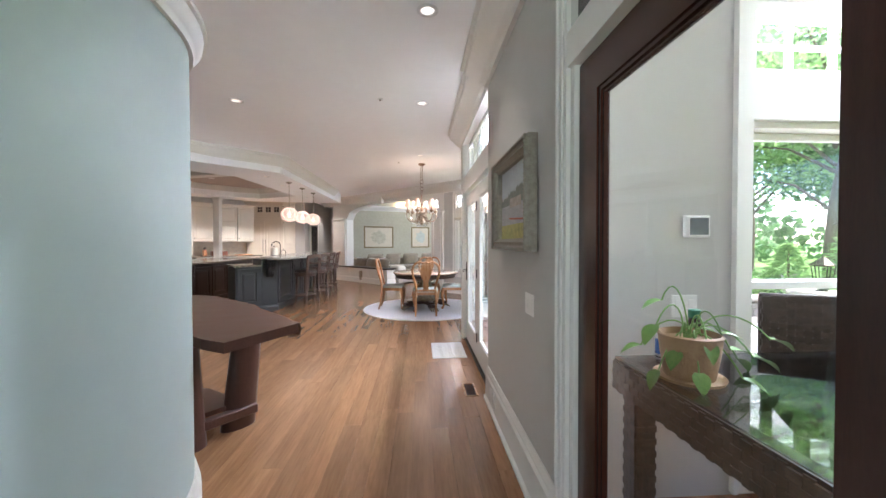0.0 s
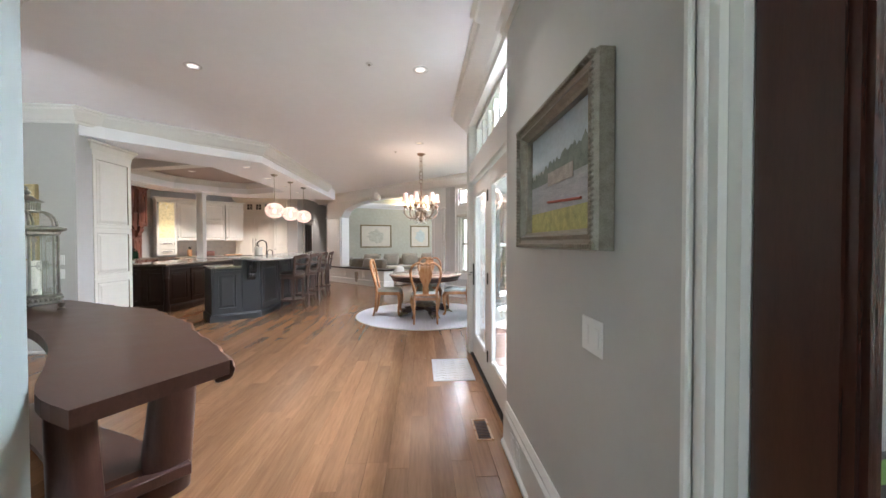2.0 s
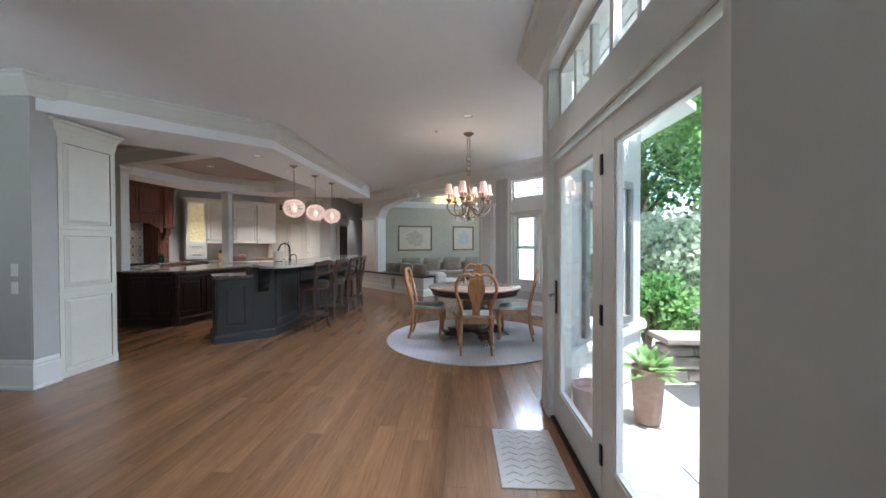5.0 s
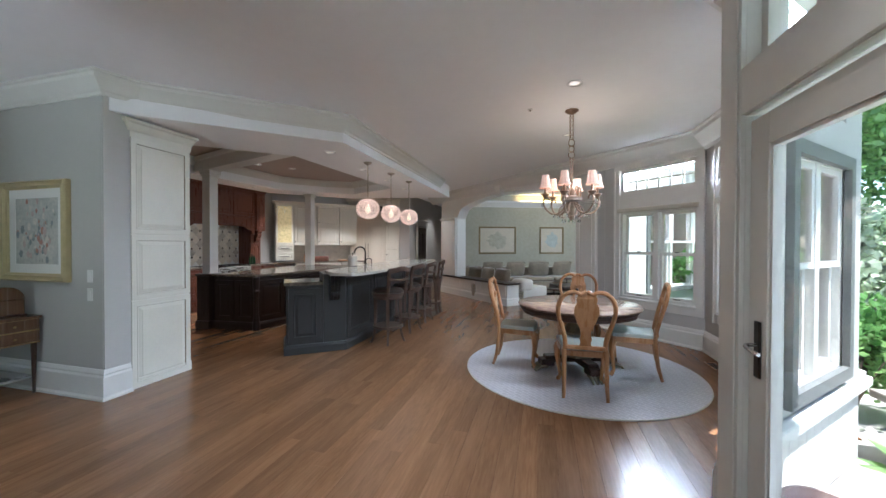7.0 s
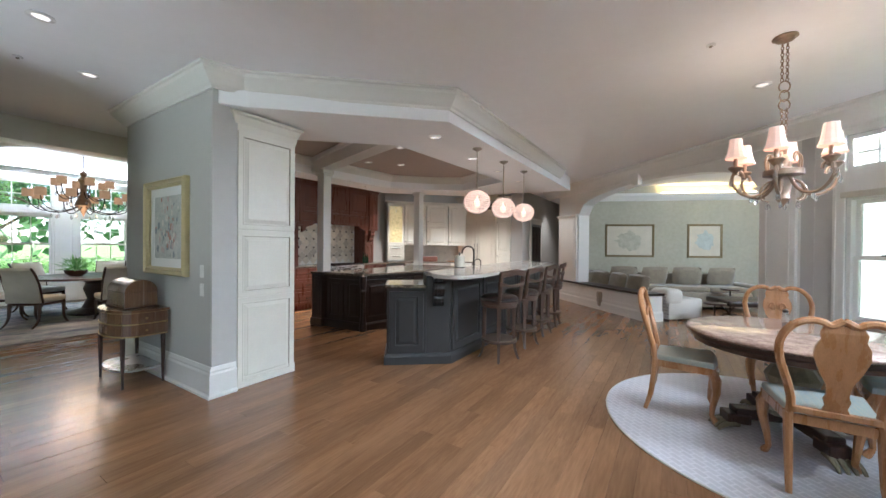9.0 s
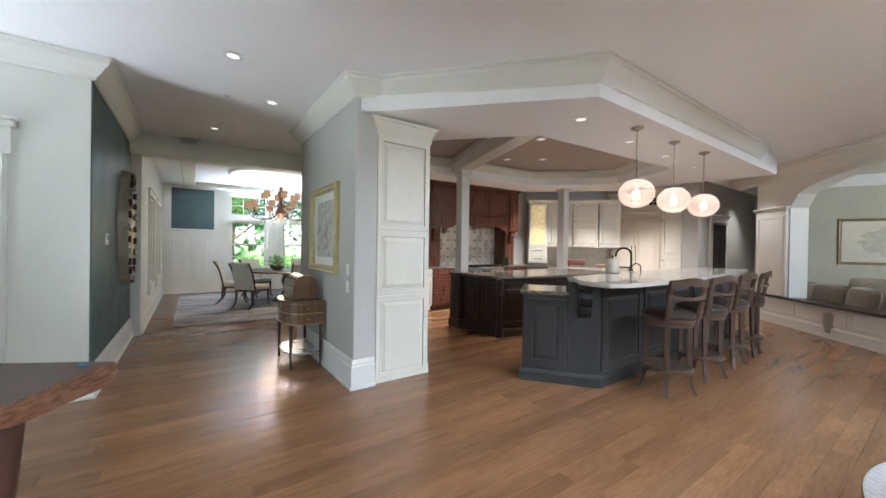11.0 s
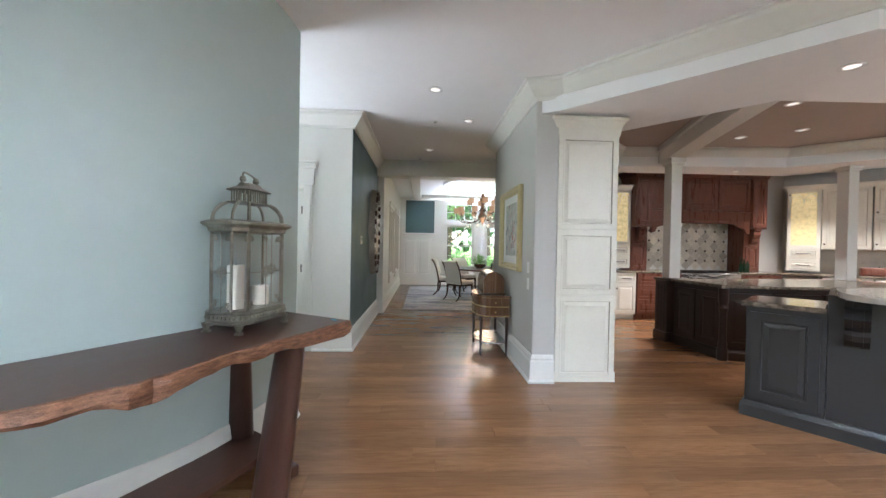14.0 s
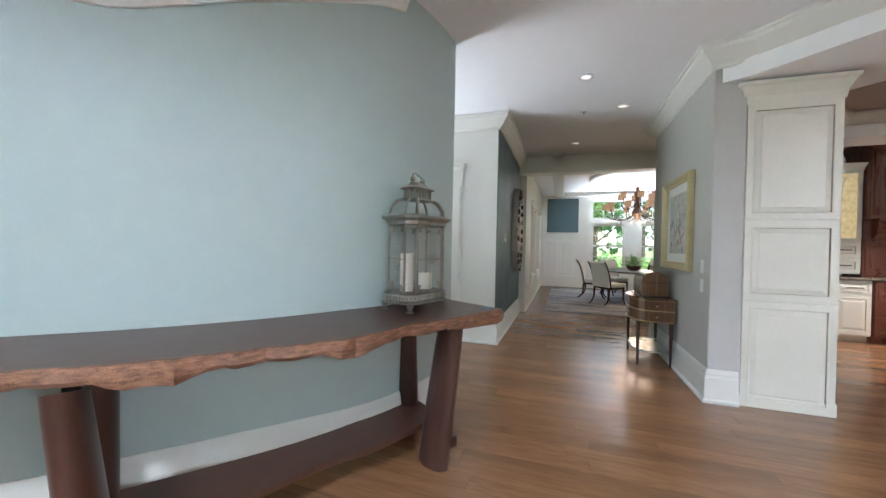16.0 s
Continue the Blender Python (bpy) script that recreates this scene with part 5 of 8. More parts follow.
for x, y, w in ((0.38, 6.99, 10), (-1.77, 7.04, 0), (0.36, 9.57, 0), (-4.16, 7.22, 7), (-5.08, 7.69, 0), (0.41, 5.28, 6), (0.41, 11.29, 0), (0.3, 1.5, 0), (-6.6, 7.2, 0)):
    downlight(x, y, CZ, w)
for x, y, w in ((-2.75, 10.2, 0), (-2.85, 11.35, 8), (-2.9, 12.4, 0), (-2.95, 13.5, 20), (-6.2, 11.3, 70), (-6.15, 12.4, 70)):
    downlight(x, y, SZ, w)
for x, y, w in ((-6.55, 14.3, 95), (-5.5, 15.3, 95), (-4.8, 15.5, 60), (-3.2, 16.2, 20)):
    downlight(x, y, CZ, w)
for x, y, w in ((-4.1, 11.2, 0), (-3.75, 11.9, 45), (-4.9, 12.2, 0), (-4.5, 10.6, 45), (-5.3, 11.7, 0)):
    downlight(x, y, CZ - 0.012, w)
# no fitting known here: this one is added to brighten the passage
downlight(-3.4, 18.6, CZ, 30)
for x, y in ((-0.08, 10.16), (-0.1, 6.9), (-5.16, 7.25), (-7.27, 7.03)):
    sp = thing("ceiling_sprinkler", pose(x, y, CZ), "tiny white sprinkler cap on the ceiling", "sprinkler", "ceiling sprinklers")
    bm = B()
    lathe(bm, [(0, -0.001), (0.032, -0.001), (0.034, -0.006), (0.02, -0.01), (0, -0.011)], 18)
    cap_ = part("cover_plate", bm, M_TRIMRING, sp, smooth=True)
    bm = B()
    lathe(bm, [(0.012, -0.0115), (0.012, -0.02), (0.006, -0.024), (0, -0.024)], 12)
    part("head", bm, M_PEWTER, cap_, smooth=True)

# ---------------------------------------------------------------- breakfast room
rugm = mat("round_rug_weave", (0.6, 0.58, 0.6), 0.95, var=0.05, scale=30, bump=0.5, bscale=300)
rn, rl = rugm.node_tree.nodes, rugm.node_tree.links
bt = rn.new("ShaderNodeTexBrick")
mp = rn.new("ShaderNodeMapping")
tc = rn.new("ShaderNodeTexCoord")
rl.new(tc.outputs["Object"], mp.inputs[0])
mp.inputs["Rotation"].default_value = (0, 0, radians(45))
rl.new(mp.outputs[0], bt.inputs["Vector"])
bt.inputs["Scale"].default_value, bt.inputs["Mortar Size"].default_value = 5.5, 0.03
bt.inputs["Color1"].default_value, bt.inputs["Color2"].default_value, bt.inputs["Mortar"].default_value = (0.63, 0.61, 0.63, 1), (0.58, 0.56, 0.58, 1), (0.72, 0.7, 0.72, 1)
rl.new(bt.outputs["Color"], rn["Principled BSDF"].inputs["Base Color"])
rug = thing("round_rug", pose(0.47, 10.38, 0.001), "round pale lilac-grey rug with a woven lattice", "rug")
bm = B()
lathe(bm, [(0, 0), (1.3, 0), (1.305, 0.005), (1.295, 0.011), (0, 0.011)], 96)
part("rug_surface", bm, rugm, rug)
bm = B()
pts = [(1.3 * math.cos(a), 1.3 * math.sin(a), 0.006) for a in [2 * math.pi * i / 96 for i in range(97)]]
tube(bm, pts, 0.007, 5)
part("binding", bm, M_LINEN, rug)

tab = thing("pedestal_table", pose(0.47, 10.36, 0.013, 0, 0, 20), "round brown marble-top table on a carved pedestal", "table")
bm = B()
lathe(bm, [(0, 0.735), (0.66, 0.735), (0.685, 0.745), (0.69, 0.755), (0.685, 0.765), (0.67, 0.772), (0, 0.772)], 72)
part("tabletop", bm, M_MARBLE, tab, "polished brown marble top", True)
bm = B()
lathe(bm, [(0, 0.65), (0.6, 0.65), (0.63, 0.66), (0.63, 0.69), (0.655, 0.71), (0.655, 0.733), (0, 0.733)], 64)
part("apron", bm, M_DARKWOOD, tab, smooth=True)
M_PATINA = mat("aged_green_gold", (0.17, 0.14, 0.085), 0.5, color2=(0.3, 0.26, 0.17), scale=14, bump=0.3)
bm = B()
lathe(bm, [(0.2, 0.16), (0.22, 0.2), (0.15, 0.24), (0.12, 0.3), (0.15, 0.38), (0.17, 0.44), (0.12, 0.52), (0.11, 0.56), (0.2, 0.6), (0.28, 0.65)], 12)
part("pedestal", bm, M_PATINA, tab, "patinated carved column")
for i in range(4):
    a = math.pi / 2 * i
    R = Matrix.Rotation(a, 4, "Z")
    bm = B()
    box(bm, 0.0, -0.06, 0.09, 0.4, 0.06, 0.17, 0.012, 2)
    box(bm, 0.3, -0.07, 0.05, 0.46, 0.07, 0.13, 0.012, 2)
    o = part("base_arm", bm, M_DARKWOOD, tab)
    o.matrix_basis = R
    bm = B()
    for k in range(4):
        y = -0.06 + 0.04 * k
        tube(bm, bez((0.38, y * 0.8, 0.05), (0.44, y, 0.06), (0.5, y * 1.1, 0.045), (0.53, y * 1.15, 0.0), 6), [0.024, 0.024, 0.022, 0.02, 0.018, 0.014, 0.01], 7)
    o = part("paw_foot", bm, M_PATINA, tab, "gilded paw foot", True)
    o.matrix_basis = R
for x, y, z in ((0.02, 0.06, 0.0),):
    pg = thing("salt_mill", pose(0.5, 10.75, 0.785), "small steel table mill", "mill")
    bm = B()
    lathe(bm, [(0.022, 0), (0.024, 0.005), (0.024, 0.07), (0.02, 0.1)], 14)
    part("body", bm, M_STEEL, pg, smooth=True)
    bm = B()
    lathe(bm, [(0.02, 0.1), (0.02, 0.12), (0.008, 0.13), (0, 0.13)], 12)
    part("cap", bm, M_IRON, pg, smooth=True)

M_STRIPE = mat("striped_seat_fabric", (0.34, 0.42, 0.42), 0.9, color2=(0.5, 0.47, 0.38), scale=4, stretch=(14, 0.4, 1), bump=0.2, bscale=250)


def dining_chair(m):
    c = thing("dining_chair", m, "honey wood splat-back dining chair with striped seat", "chair", "chairs round the table")
    bm = B()
    prism(bm, [(-0.25, 0.22), (-0.2, -0.2), (0.2, -0.2), (0.25, 0.22), (0.1, 0.25), (-0.1, 0.25)], 0.39, 0.445)
    part("seat_frame", bm, M_HONEY, c)
    bm = B()
    fs = prism(bm, [(-0.245, 0.22), (-0.19, -0.185), (0.19, -0.185), (0.245, 0.22), (0.1, 0.248), (-0.1, 0.248)], 0.446, 0.49)
    bmesh.ops.bevel(bm, geom=list(fs[1].edges), offset=0.022, segments=3, affect="EDGES", profile=0.6)
    part("seat", bm, M_STRIPE, c, "blue and beige striped cushion", True)
    for sgn in (-1, 1):
        bm = B()
        tube(bm, [(0.19 * sgn, -0.19, 0.45), (0.19 * sgn, -0.2, 0.3), (0.19 * sgn, -0.22, 0.14), (0.195 * sgn, -0.26, 0.0)], [0.024, 0.023, 0.02, 0.016], 8)
        part("back_leg", bm, M_HONEY, c, smooth=True)
        bm = B()
        tube(bm, [(0.21 * sgn, 0.2, 0.43), (0.235 * sgn, 0.23, 0.36), (0.235 * sgn, 0.235, 0.26), (0.215 * sgn, 0.215, 0.14), (0.205 * sgn, 0.21, 0.06), (0.22 * sgn, 0.235, 0.02), (0.225 * sgn, 0.245, 0.0)], [0.034, 0.04, 0.03, 0.021, 0.018, 0.026, 0.022], 8)
        part("front_leg", bm, M_HONEY, c, smooth=True)
        bm = B()
        pts = bez((0.185 * sgn, -0.19, 0.44), (0.15 * sgn, -0.21, 0.62), (0.3 * sgn, -0.27, 0.78), (0.235 * sgn, -0.3, 0.93), 10) + bez((0.235 * sgn, -0.3, 0.93), (0.2 * sgn, -0.315, 1.02), (0.1 * sgn, -0.32, 1.045), (0.06 * sgn, -0.32, 1.0), 8)[1:] + bez((0.06 * sgn, -0.32, 1.0), (0.04 * sgn, -0.32, 0.99), (0.02 * sgn, -0.32, 1.02), (0, -0.32, 1.025), 4)[1:]
        tube(bm, pts, [0.022] * 6 + [0.021] * (len(pts) - 6), 8)
        part("back_post", bm, M_HONEY, c, smooth=True)
    bm = B()
    half = [(0.06, 0.47), (0.055, 0.5), (0.045, 0.53), (0.055, 0.57), (0.045, 0.6), (0.05, 0.66), (0.085, 0.74), (0.11, 0.82), (0.105, 0.88), (0.085, 0.92), (0.09, 0.96), (0.07, 1.0)]
    out = [(x, z) for x, z in half] + [(-x, z) for x, z in half[::-1]]

    def yb(z):
        return -0.2 - 0.12 * min(1.0, (z - 0.45) / 0.5)
    lo = [bm.verts.new((x, yb(z) - 0.009, z)) for x, z in out]
    hi = [bm.verts.new((x, yb(z) + 0.009, z)) for x, z in out]
    k = len(half)
    for i in range(k - 1):
        j = 2 * k - 1 - i
        bm.faces.new((lo[i], lo[i + 1], lo[j - 1], lo[j]))
        bm.faces.new((hi[j], hi[j - 1], hi[i + 1], hi[i]))
    for i in range(2 * k):
        bm.faces.new((lo[i], hi[i], hi[(i + 1) % (2 * k)], lo[(i + 1) % (2 * k)]))
    part("splat", bm, M_HONEY, c, "vase-shaped back splat")
    for sgn in (-1, 1):
        bm = B()
        pts = [((0.035 + 0.03 * (1 - t) * math.cos(7 * t)) * sgn, yb(0.8) + 0.014, 0.82 + 0.06 * (1 - t) * math.sin(7 * t)) for t in [i / 14 for i in range(15)]]
        tube(bm, pts, 0.008, 6)
        part("carving", bm, M_HONEY, c, smooth=True)
    bm = B()
    box(bm, -0.18, -0.225, 0.46, 0.18, -0.195, 0.5, 0.006)
    part("back_rail", bm, M_HONEY, c)
    bm = B()
    tube(bm, bez((-0.2, 0.24, 0.41), (-0.08, 0.258, 0.385), (0.08, 0.258, 0.385), (0.2, 0.24, 0.41), 8), 0.014, 6)
    part("front_rail", bm, M_HONEY, c, smooth=True)
    return c


ch = dining_chair(pose(0.46, 9.68, 0.014))
copy_thing(ch, pose(-0.24, 10.42, 0.014, 0, 0, -92))
copy_thing(ch, pose(1.09, 10.37, 0.014, 0, 0, 78))
copy_thing(ch, pose(0.56, 11.2, 0.014, 0, 0, 176))

# chandelier
M_SHADE = mat("lit_shade_fabric", (0.8, 0.6, 0.5), 0.8, var=0.05, scale=20, emit=(1, 0.6, 0.42), power=0.13)
M_FLAME = mat("candle_bulb", (1, 0.9, 0.7), 0.4, emit=(1, 0.75, 0.45), power=4)
M_CRYSTAL = mat("crystal_drop", (0.9, 0.92, 0.92), 0.03, trans=0.9, ior=1.5, var=0.01)


def drop(bm, c, s):
    c = Vector(c)
    lathe(bm, [(0, 0), (0.006 * s, -0.012 * s), (0.015 * s, -0.04 * s), (0.012 * s, -0.055 * s), (0, -0.065 * s)], 6, c)


def chain(bm, p, q, link=0.03, r=0.0035):
    p, q = Vector(p), Vector(q)
    n = max(2, int((q - p).length / (link * 0.75)))
    for i in range(n):
        c = p + (q - p) * ((i + 0.5) / n)
        u = Vector((1, 0, 0)) if i % 2 else Vector((0, 1, 0))
        tube(bm, [c + u * 0.3 * link * math.cos(a) + Vector((0, 0, 1)) * 0.5 * link * math.sin(a) for a in [2 * math.pi * k / 8 for k in range(9)]], r, 4)


chd = thing("chandelier", pose(0.39, 10.32, CZ - 0.001, 0, 0, 12), "bronze scroll chandelier with lit pink shades", "chandelier")
bm = B()
lathe(bm, [(0, 0), (0.075, 0), (0.078, -0.01), (0.06, -0.018), (0.055, -0.03), (0.02, -0.045), (0, -0.05)], 24)
part("canopy", bm, M_BRONZE, chd, smooth=True)
bm = B()
for x in (-0.016, 0.016):
    chain(bm, (x, 0, -0.05), (x, 0, -0.34))
    chain(bm, (x, 0, -0.55), (x * 0.4, 0, -0.82))
for k in range(3):
    zc = -0.38 - 0.07 * k
    tube(bm, [((0.035 if k != 1 else 0.03) * math.cos(a), 0, zc + 0.042 * math.sin(a)) for a in [2 * math.pi * i / 12 for i in range(13)]], 0.005, 5)
part("chain", bm, M_BRONZE, chd)
bm = B()
lathe(bm, [(0.01, -0.8), (0.03, -0.84), (0.02, -0.9), (0.045, -0.94), (0.04, -1.0), (0.12, -1.02), (0.12, -1.06), (0.045, -1.07), (0.05, -1.14), (0.03, -1.2), (0.045, -1.24), (0.0, -1.3)], 16)
part("stem", bm, M_BRONZE, chd, smooth=True)
for i in range(6):
    R = Matrix.Rotation(2 * math.pi * i / 6, 4, "Z")
    bm = B()
    pts = bez((0.05, 0, -1.08), (0.1, 0, -1.25), (0.27, 0, -1.26), (0.32, 0, -1.1), 10) + bez((0.32, 0, -1.1), (0.34, 0, -1.0), (0.25, 0, -0.98), (0.25, 0, -1.06), 7)[1:]
    tube(bm, pts, 0.011, 7)
    tube(bm, bez((0.1, 0, -1.04), (0.14, 0, -0.88), (0.06, 0, -0.86), (0.07, 0, -0.95), 8), 0.008, 6)
    tube(bm, bez((0.06, 0, -1.1), (0.15, 0, -1.1), (0.17, 0, -1.26), (0.1, 0, -1.25), 8), 0.008, 6)
    arm = part("arm", bm, M_BRONZE, chd, smooth=True)
    arm.matrix_basis = R
    bm = B()
    lathe(bm, [(0.004, -1.04), (0.05, -0.985), (0.045, -0.975), (0.014, -0.97), (0.014, -0.9), (0, -0.9)], 12, (0.3, 0, 0))
    part("candle_cup", bm, M_BRONZE, arm, smooth=True)
    bm = B()
    lathe(bm, [(0, -0.9), (0.014, -0.88), (0.012, -0.85), (0, -0.82)], 8, (0.3, 0, 0))
    part("bulb", bm, M_FLAME, arm, "glowing bulb", True)
    bm = B()
    prof2 = [(0.072, -0.91), (0.058, -0.87), (0.048, -0.82), (0.042, -0.77), (0.04, -0.755)]
    lathe(bm, prof2 + [(r - 0.002, z) for r, z in prof2[::-1]], 12, (0.3, 0, 0))
    sh = part("shade", bm, M_SHADE, arm, "pleated pink fabric shade, lit", False)
    bm = B()
    for p, s in (((0.33, 0, -1.06), 1.2), ((0.2, 0, -1.2), 1.0), ((0.29, 0.03, -1.0), 0.8), ((0.1, 0, -1.26), 0.9)):
        drop(bm, p, s)
    part("crystals", bm, M_CRYSTAL, arm, "hanging glass drops")
la = bpy.data.lights.new("chandelier_glow", "POINT")
la.energy, la.color, la.shadow_soft_size = 4, (1, 0.72, 0.52), 0.25
new("chandelier_glow", la).location = (0.39, 10.32, 2.2)

# door mat, floor registers, outlet, switches
M_MAT = mat("pale_door_mat", (0.6, 0.57, 0.54), 0.95, var=0.08, scale=25, bump=0.6, bscale=200)
dm = thing("door_mat", pose(0.71, 7.33, 0.001), "pale grey chevron woven door mat", "mat")
bm = B()
box(bm, -0.21, -0.33, 0, 0.21, 0.33, 0.008, 0.003)
part("rug_surface", bm, M_MAT, dm)
bm = B()
for i in range(9):
    for k in range(3):
        y, x = -0.29 + 0.07 * i, -0.17 + 0.12 * k
        tube(bm, [(x, y, 0.009), (x + 0.05, y + 0.035, 0.009), (x + 0.1, y, 0.009)], 0.004, 4)
part("chevrons", bm, M_LINEN, dm, "raised chevron pattern")


def register(x, y, rz):
    v = thing("floor_register", pose(x, y, 0.001, 0, 0, rz), "brown slotted floor vent set in the planks", "vent", "floor vents")
    bm = B()
    rim(bm, -0.06, -0.15, 0.06, 0.15, 0.015, 0, 0.006)
    bmesh.ops.rotate(bm, cent=(0, 0, 0), matrix=Matrix.Rotation(radians(-90), 3, "X"), verts=bm.verts)
    bmesh.ops.translate(bm, vec=(0, 0, 0.006), verts=bm.verts)
    part("frame", bm, M_HONEY, v)
    for i in range(12):
        bm = B()
        box(bm, -0.044, -0.13 + 0.0215 * i, 0.0, 0.044, -0.12 + 0.0215 * i, 0.004)
        part("slat", bm, M_DARKWOOD, v)


register(0.82, 6.06, 0)
register(2.09, 10.9, 0)


def wall_plate(m, label, switches=1, cat="switch"):
    s = thing("light_switch" if cat == "switch" else "wall_outlet", m, label, cat)
    bm = B()
    box(bm, -0.037 * switches, 0.0005, -0.06, 0.037 * switches, 0.006, 0.06, 0.003)
    part("plate", bm, M_WHITEPL, s)
    for i in range(switches):
        bm = B()
        x = -0.037 * switches + 0.037 + 0.074 * i
        box(bm, x - 0.016, 0.0061, -0.034, x + 0.016, 0.01, 0.034, 0.002)
        part("rocker", bm, M_WHITEPL, s)
    return s


EW = frame_of((0.965, 0), (0.965, 5))
wall_plate(EW @ pose(4.66, 0, 1.05), "white double rocker switch on the greige wall", 2)
wall_plate(EW @ pose(5.62, 0.031, 0.13), "white outlet with a plug in the baseboard", 1, "outlet")
wall_plate(EW @ pose(5.5, 0.029, 0.14), "white outlet in the baseboard", 1, "outlet")
AW = frame_of((-3.93, 8.25), (-6, 8.25))
wall_plate(AW @ pose(0.16, 0, 1.165), "white switch plate on the wall end", 1)
wall_plate(AW @ pose(0.16, 0, 0.99), "white switch plate on the wall end", 1)

# ---------------------------------------------------------------- pictures
def sweep_frame(w, h, prof):
    """A mitred picture frame: profile of (inward, proud)."""
    bm = B()
    rows = []
    for sx, sz in ((-1, -1), (1, -1), (1, 1), (-1, 1)):
        rows.append([bm.verts.new((sx * (w / 2 - i), o, sz * (h / 2 - i))) for i, o in prof])
    for k in range(4):
        r, s = rows[k], rows[(k + 1) % 4]
        for j in range(len(prof) - 1):
            bm.faces.new((r[j], s[j], s[j + 1], r[j + 1]))
    return bm


def picture(m, w, h, fw, deep, fmat, label, canvas, matw=0.0, tilt=0.0, studs=False, name="framed_picture"):
    p = thing(name, m @ pose(0, 0.004, 0, -tilt), label, "picture")
    prof = [(0, 0), (0, deep * 0.7), (fw * 0.15, deep), (fw * 0.3, deep * 0.8), (fw * 0.5, deep * 0.75), (fw * 0.7, deep * 0.85), (fw * 0.85, deep * 0.55), (fw, deep * 0.45), (fw, 0.0)]
    part("frame", sweep_frame(w, h, prof), fmat, p)
    if studs:
        bm = B()
        for sgn in (-1, 1):
            n = int(w / 0.018)
            for i in range(n):
                x = -w / 2 + w * (i + 0.5) / n
                box(bm, x - 0.006, deep * 0.8, sgn * (h / 2 - fw * 0.2) - 0.008, x + 0.006, deep * 1.05, sgn * (h / 2 - fw * 0.2) + 0.008, 0.003)
            n = int(h / 0.018)
            for i in range(n):
                z = -h / 2 + h * (i + 0.5) / n
                box(bm, sgn * (w / 2 - fw * 0.2) - 0.008, deep * 0.8, z - 0.006, sgn * (w / 2 - fw * 0.2) + 0.008, deep * 1.05, z + 0.006, 0.003)
        part("carved_edge", bm, fmat, p, "carved leaf edge")
    cw, chh = w - 2 * fw, h - 2 * fw
    if matw:
        bm = B()
        rim(bm, -cw / 2, -chh / 2, cw / 2, chh / 2, matw, 0.004, 0.008)
        part("mount", bm, M_WHITEPL, p)
        cw, chh = cw - 2 * matw, chh - 2 * matw
    canvas(p, cw, chh)
    return p


def landscape(p, w, h):
    bands = [("sky", 0.62, 1.0, mat("painted_sky", (0.42, 0.47, 0.5), 0.6, var=0.12, scale=5, bump=0.3), 0.003),
             ("water", 0.2, 0.5, mat("painted_water", (0.24, 0.25, 0.26), 0.5, color2=(0.42, 0.4, 0.42), scale=9, stretch=(1, 1, 5), bump=0.4), 0.004),
             ("meadow", 0.0, 0.2, mat("painted_meadow", (0.22, 0.23, 0.07), 0.6, color2=(0.5, 0.44, 0.17), scale=26, bump=0.5), 0.005)]
    for nm, a, b, m, y in bands:
        bm = B()
        box(bm, -w / 2, 0.002, -h / 2 + h * a, w / 2, y, -h / 2 + h * b)
        part(nm, bm, m, p)
    bm = B()
    n = 40
    rnd = random.Random(5)
    top = [0.62 + 0.16 * i / n + rnd.uniform(0, 0.07) for i in range(n + 1)]
    vs = []
    for i in range(n + 1):
        x = w / 2 - w * i / n if False else -w / 2 + w * i / n
        vs.append((bm.verts.new((x, 0.006, -h / 2 + h * 0.48)), bm.verts.new((x, 0.006, -h / 2 + h * (1.4 - top[i])))))
    for a, b in zip(vs, vs[1:]):
        bm.faces.new((a[0], b[0], b[1], a[1]))
    part("woodland", bm, mat("painted_woods", (0.1, 0.12, 0.1), 0.6, color2=(0.22, 0.24, 0.2), scale=22, bump=0.4), p)
    bm = B()
    box(bm, -0.15, 0.006, -0.03, 0.12, 0.008, 0.03)
    part("painted_house", bm, mat("painted_wall", (0.35, 0.3, 0.26), 0.6, var=0.3, scale=30), p)
    bm = B()
    tube(bm, [(-0.22, 0.007, -0.12), (0.12, 0.007, -0.1)], 0.006, 5)
    part("painted_boat", bm, mat("painted_boat", (0.35, 0.07, 0.03), 0.5), p)


def florals(p, w, h):
    bm = B()
    box(bm, -w / 2, 0.002, -h / 2, w / 2, 0.004, h / 2)
    part("canvas", bm, mat("painted_ground", (0.4, 0.42, 0.4), 0.7, color2=(0.62, 0.6, 0.55), scale=4, bump=0.4), p)
    rnd = random.Random(9)
    cols = [(0.42, 0.22, 0.18), (0.62, 0.58, 0.52), (0.25, 0.28, 0.29), (0.36, 0.38, 0.34), (0.5, 0.4, 0.37)]
    ms = [mat("dab_%d" % i, c, 0.6, var=0.2, scale=30) for i, c in enumerate(cols)]
    for i in range(90):
        bm = B()
        cx, cz = rnd.gauss(0, w * 0.2), rnd.gauss(-h * 0.05, h * 0.22)
        cx, cz = max(-w * 0.45, min(w * 0.45, cx)), max(-h * 0.45, min(h * 0.45, cz))
        n, r = 9, rnd.uniform(0.01, 0.035)
        vs = [bm.verts.new((cx + r * rnd.uniform(0.7, 1.1) * math.cos(2 * math.pi * k / n), 0.0045 + i * 4e-5, cz + 1.4 * r * rnd.uniform(0.7, 1.1) * math.sin(2 * math.pi * k / n))) for k in range(n)]
        bm.faces.new(vs)
        part("brush_mark", bm, ms[i % 5], p)


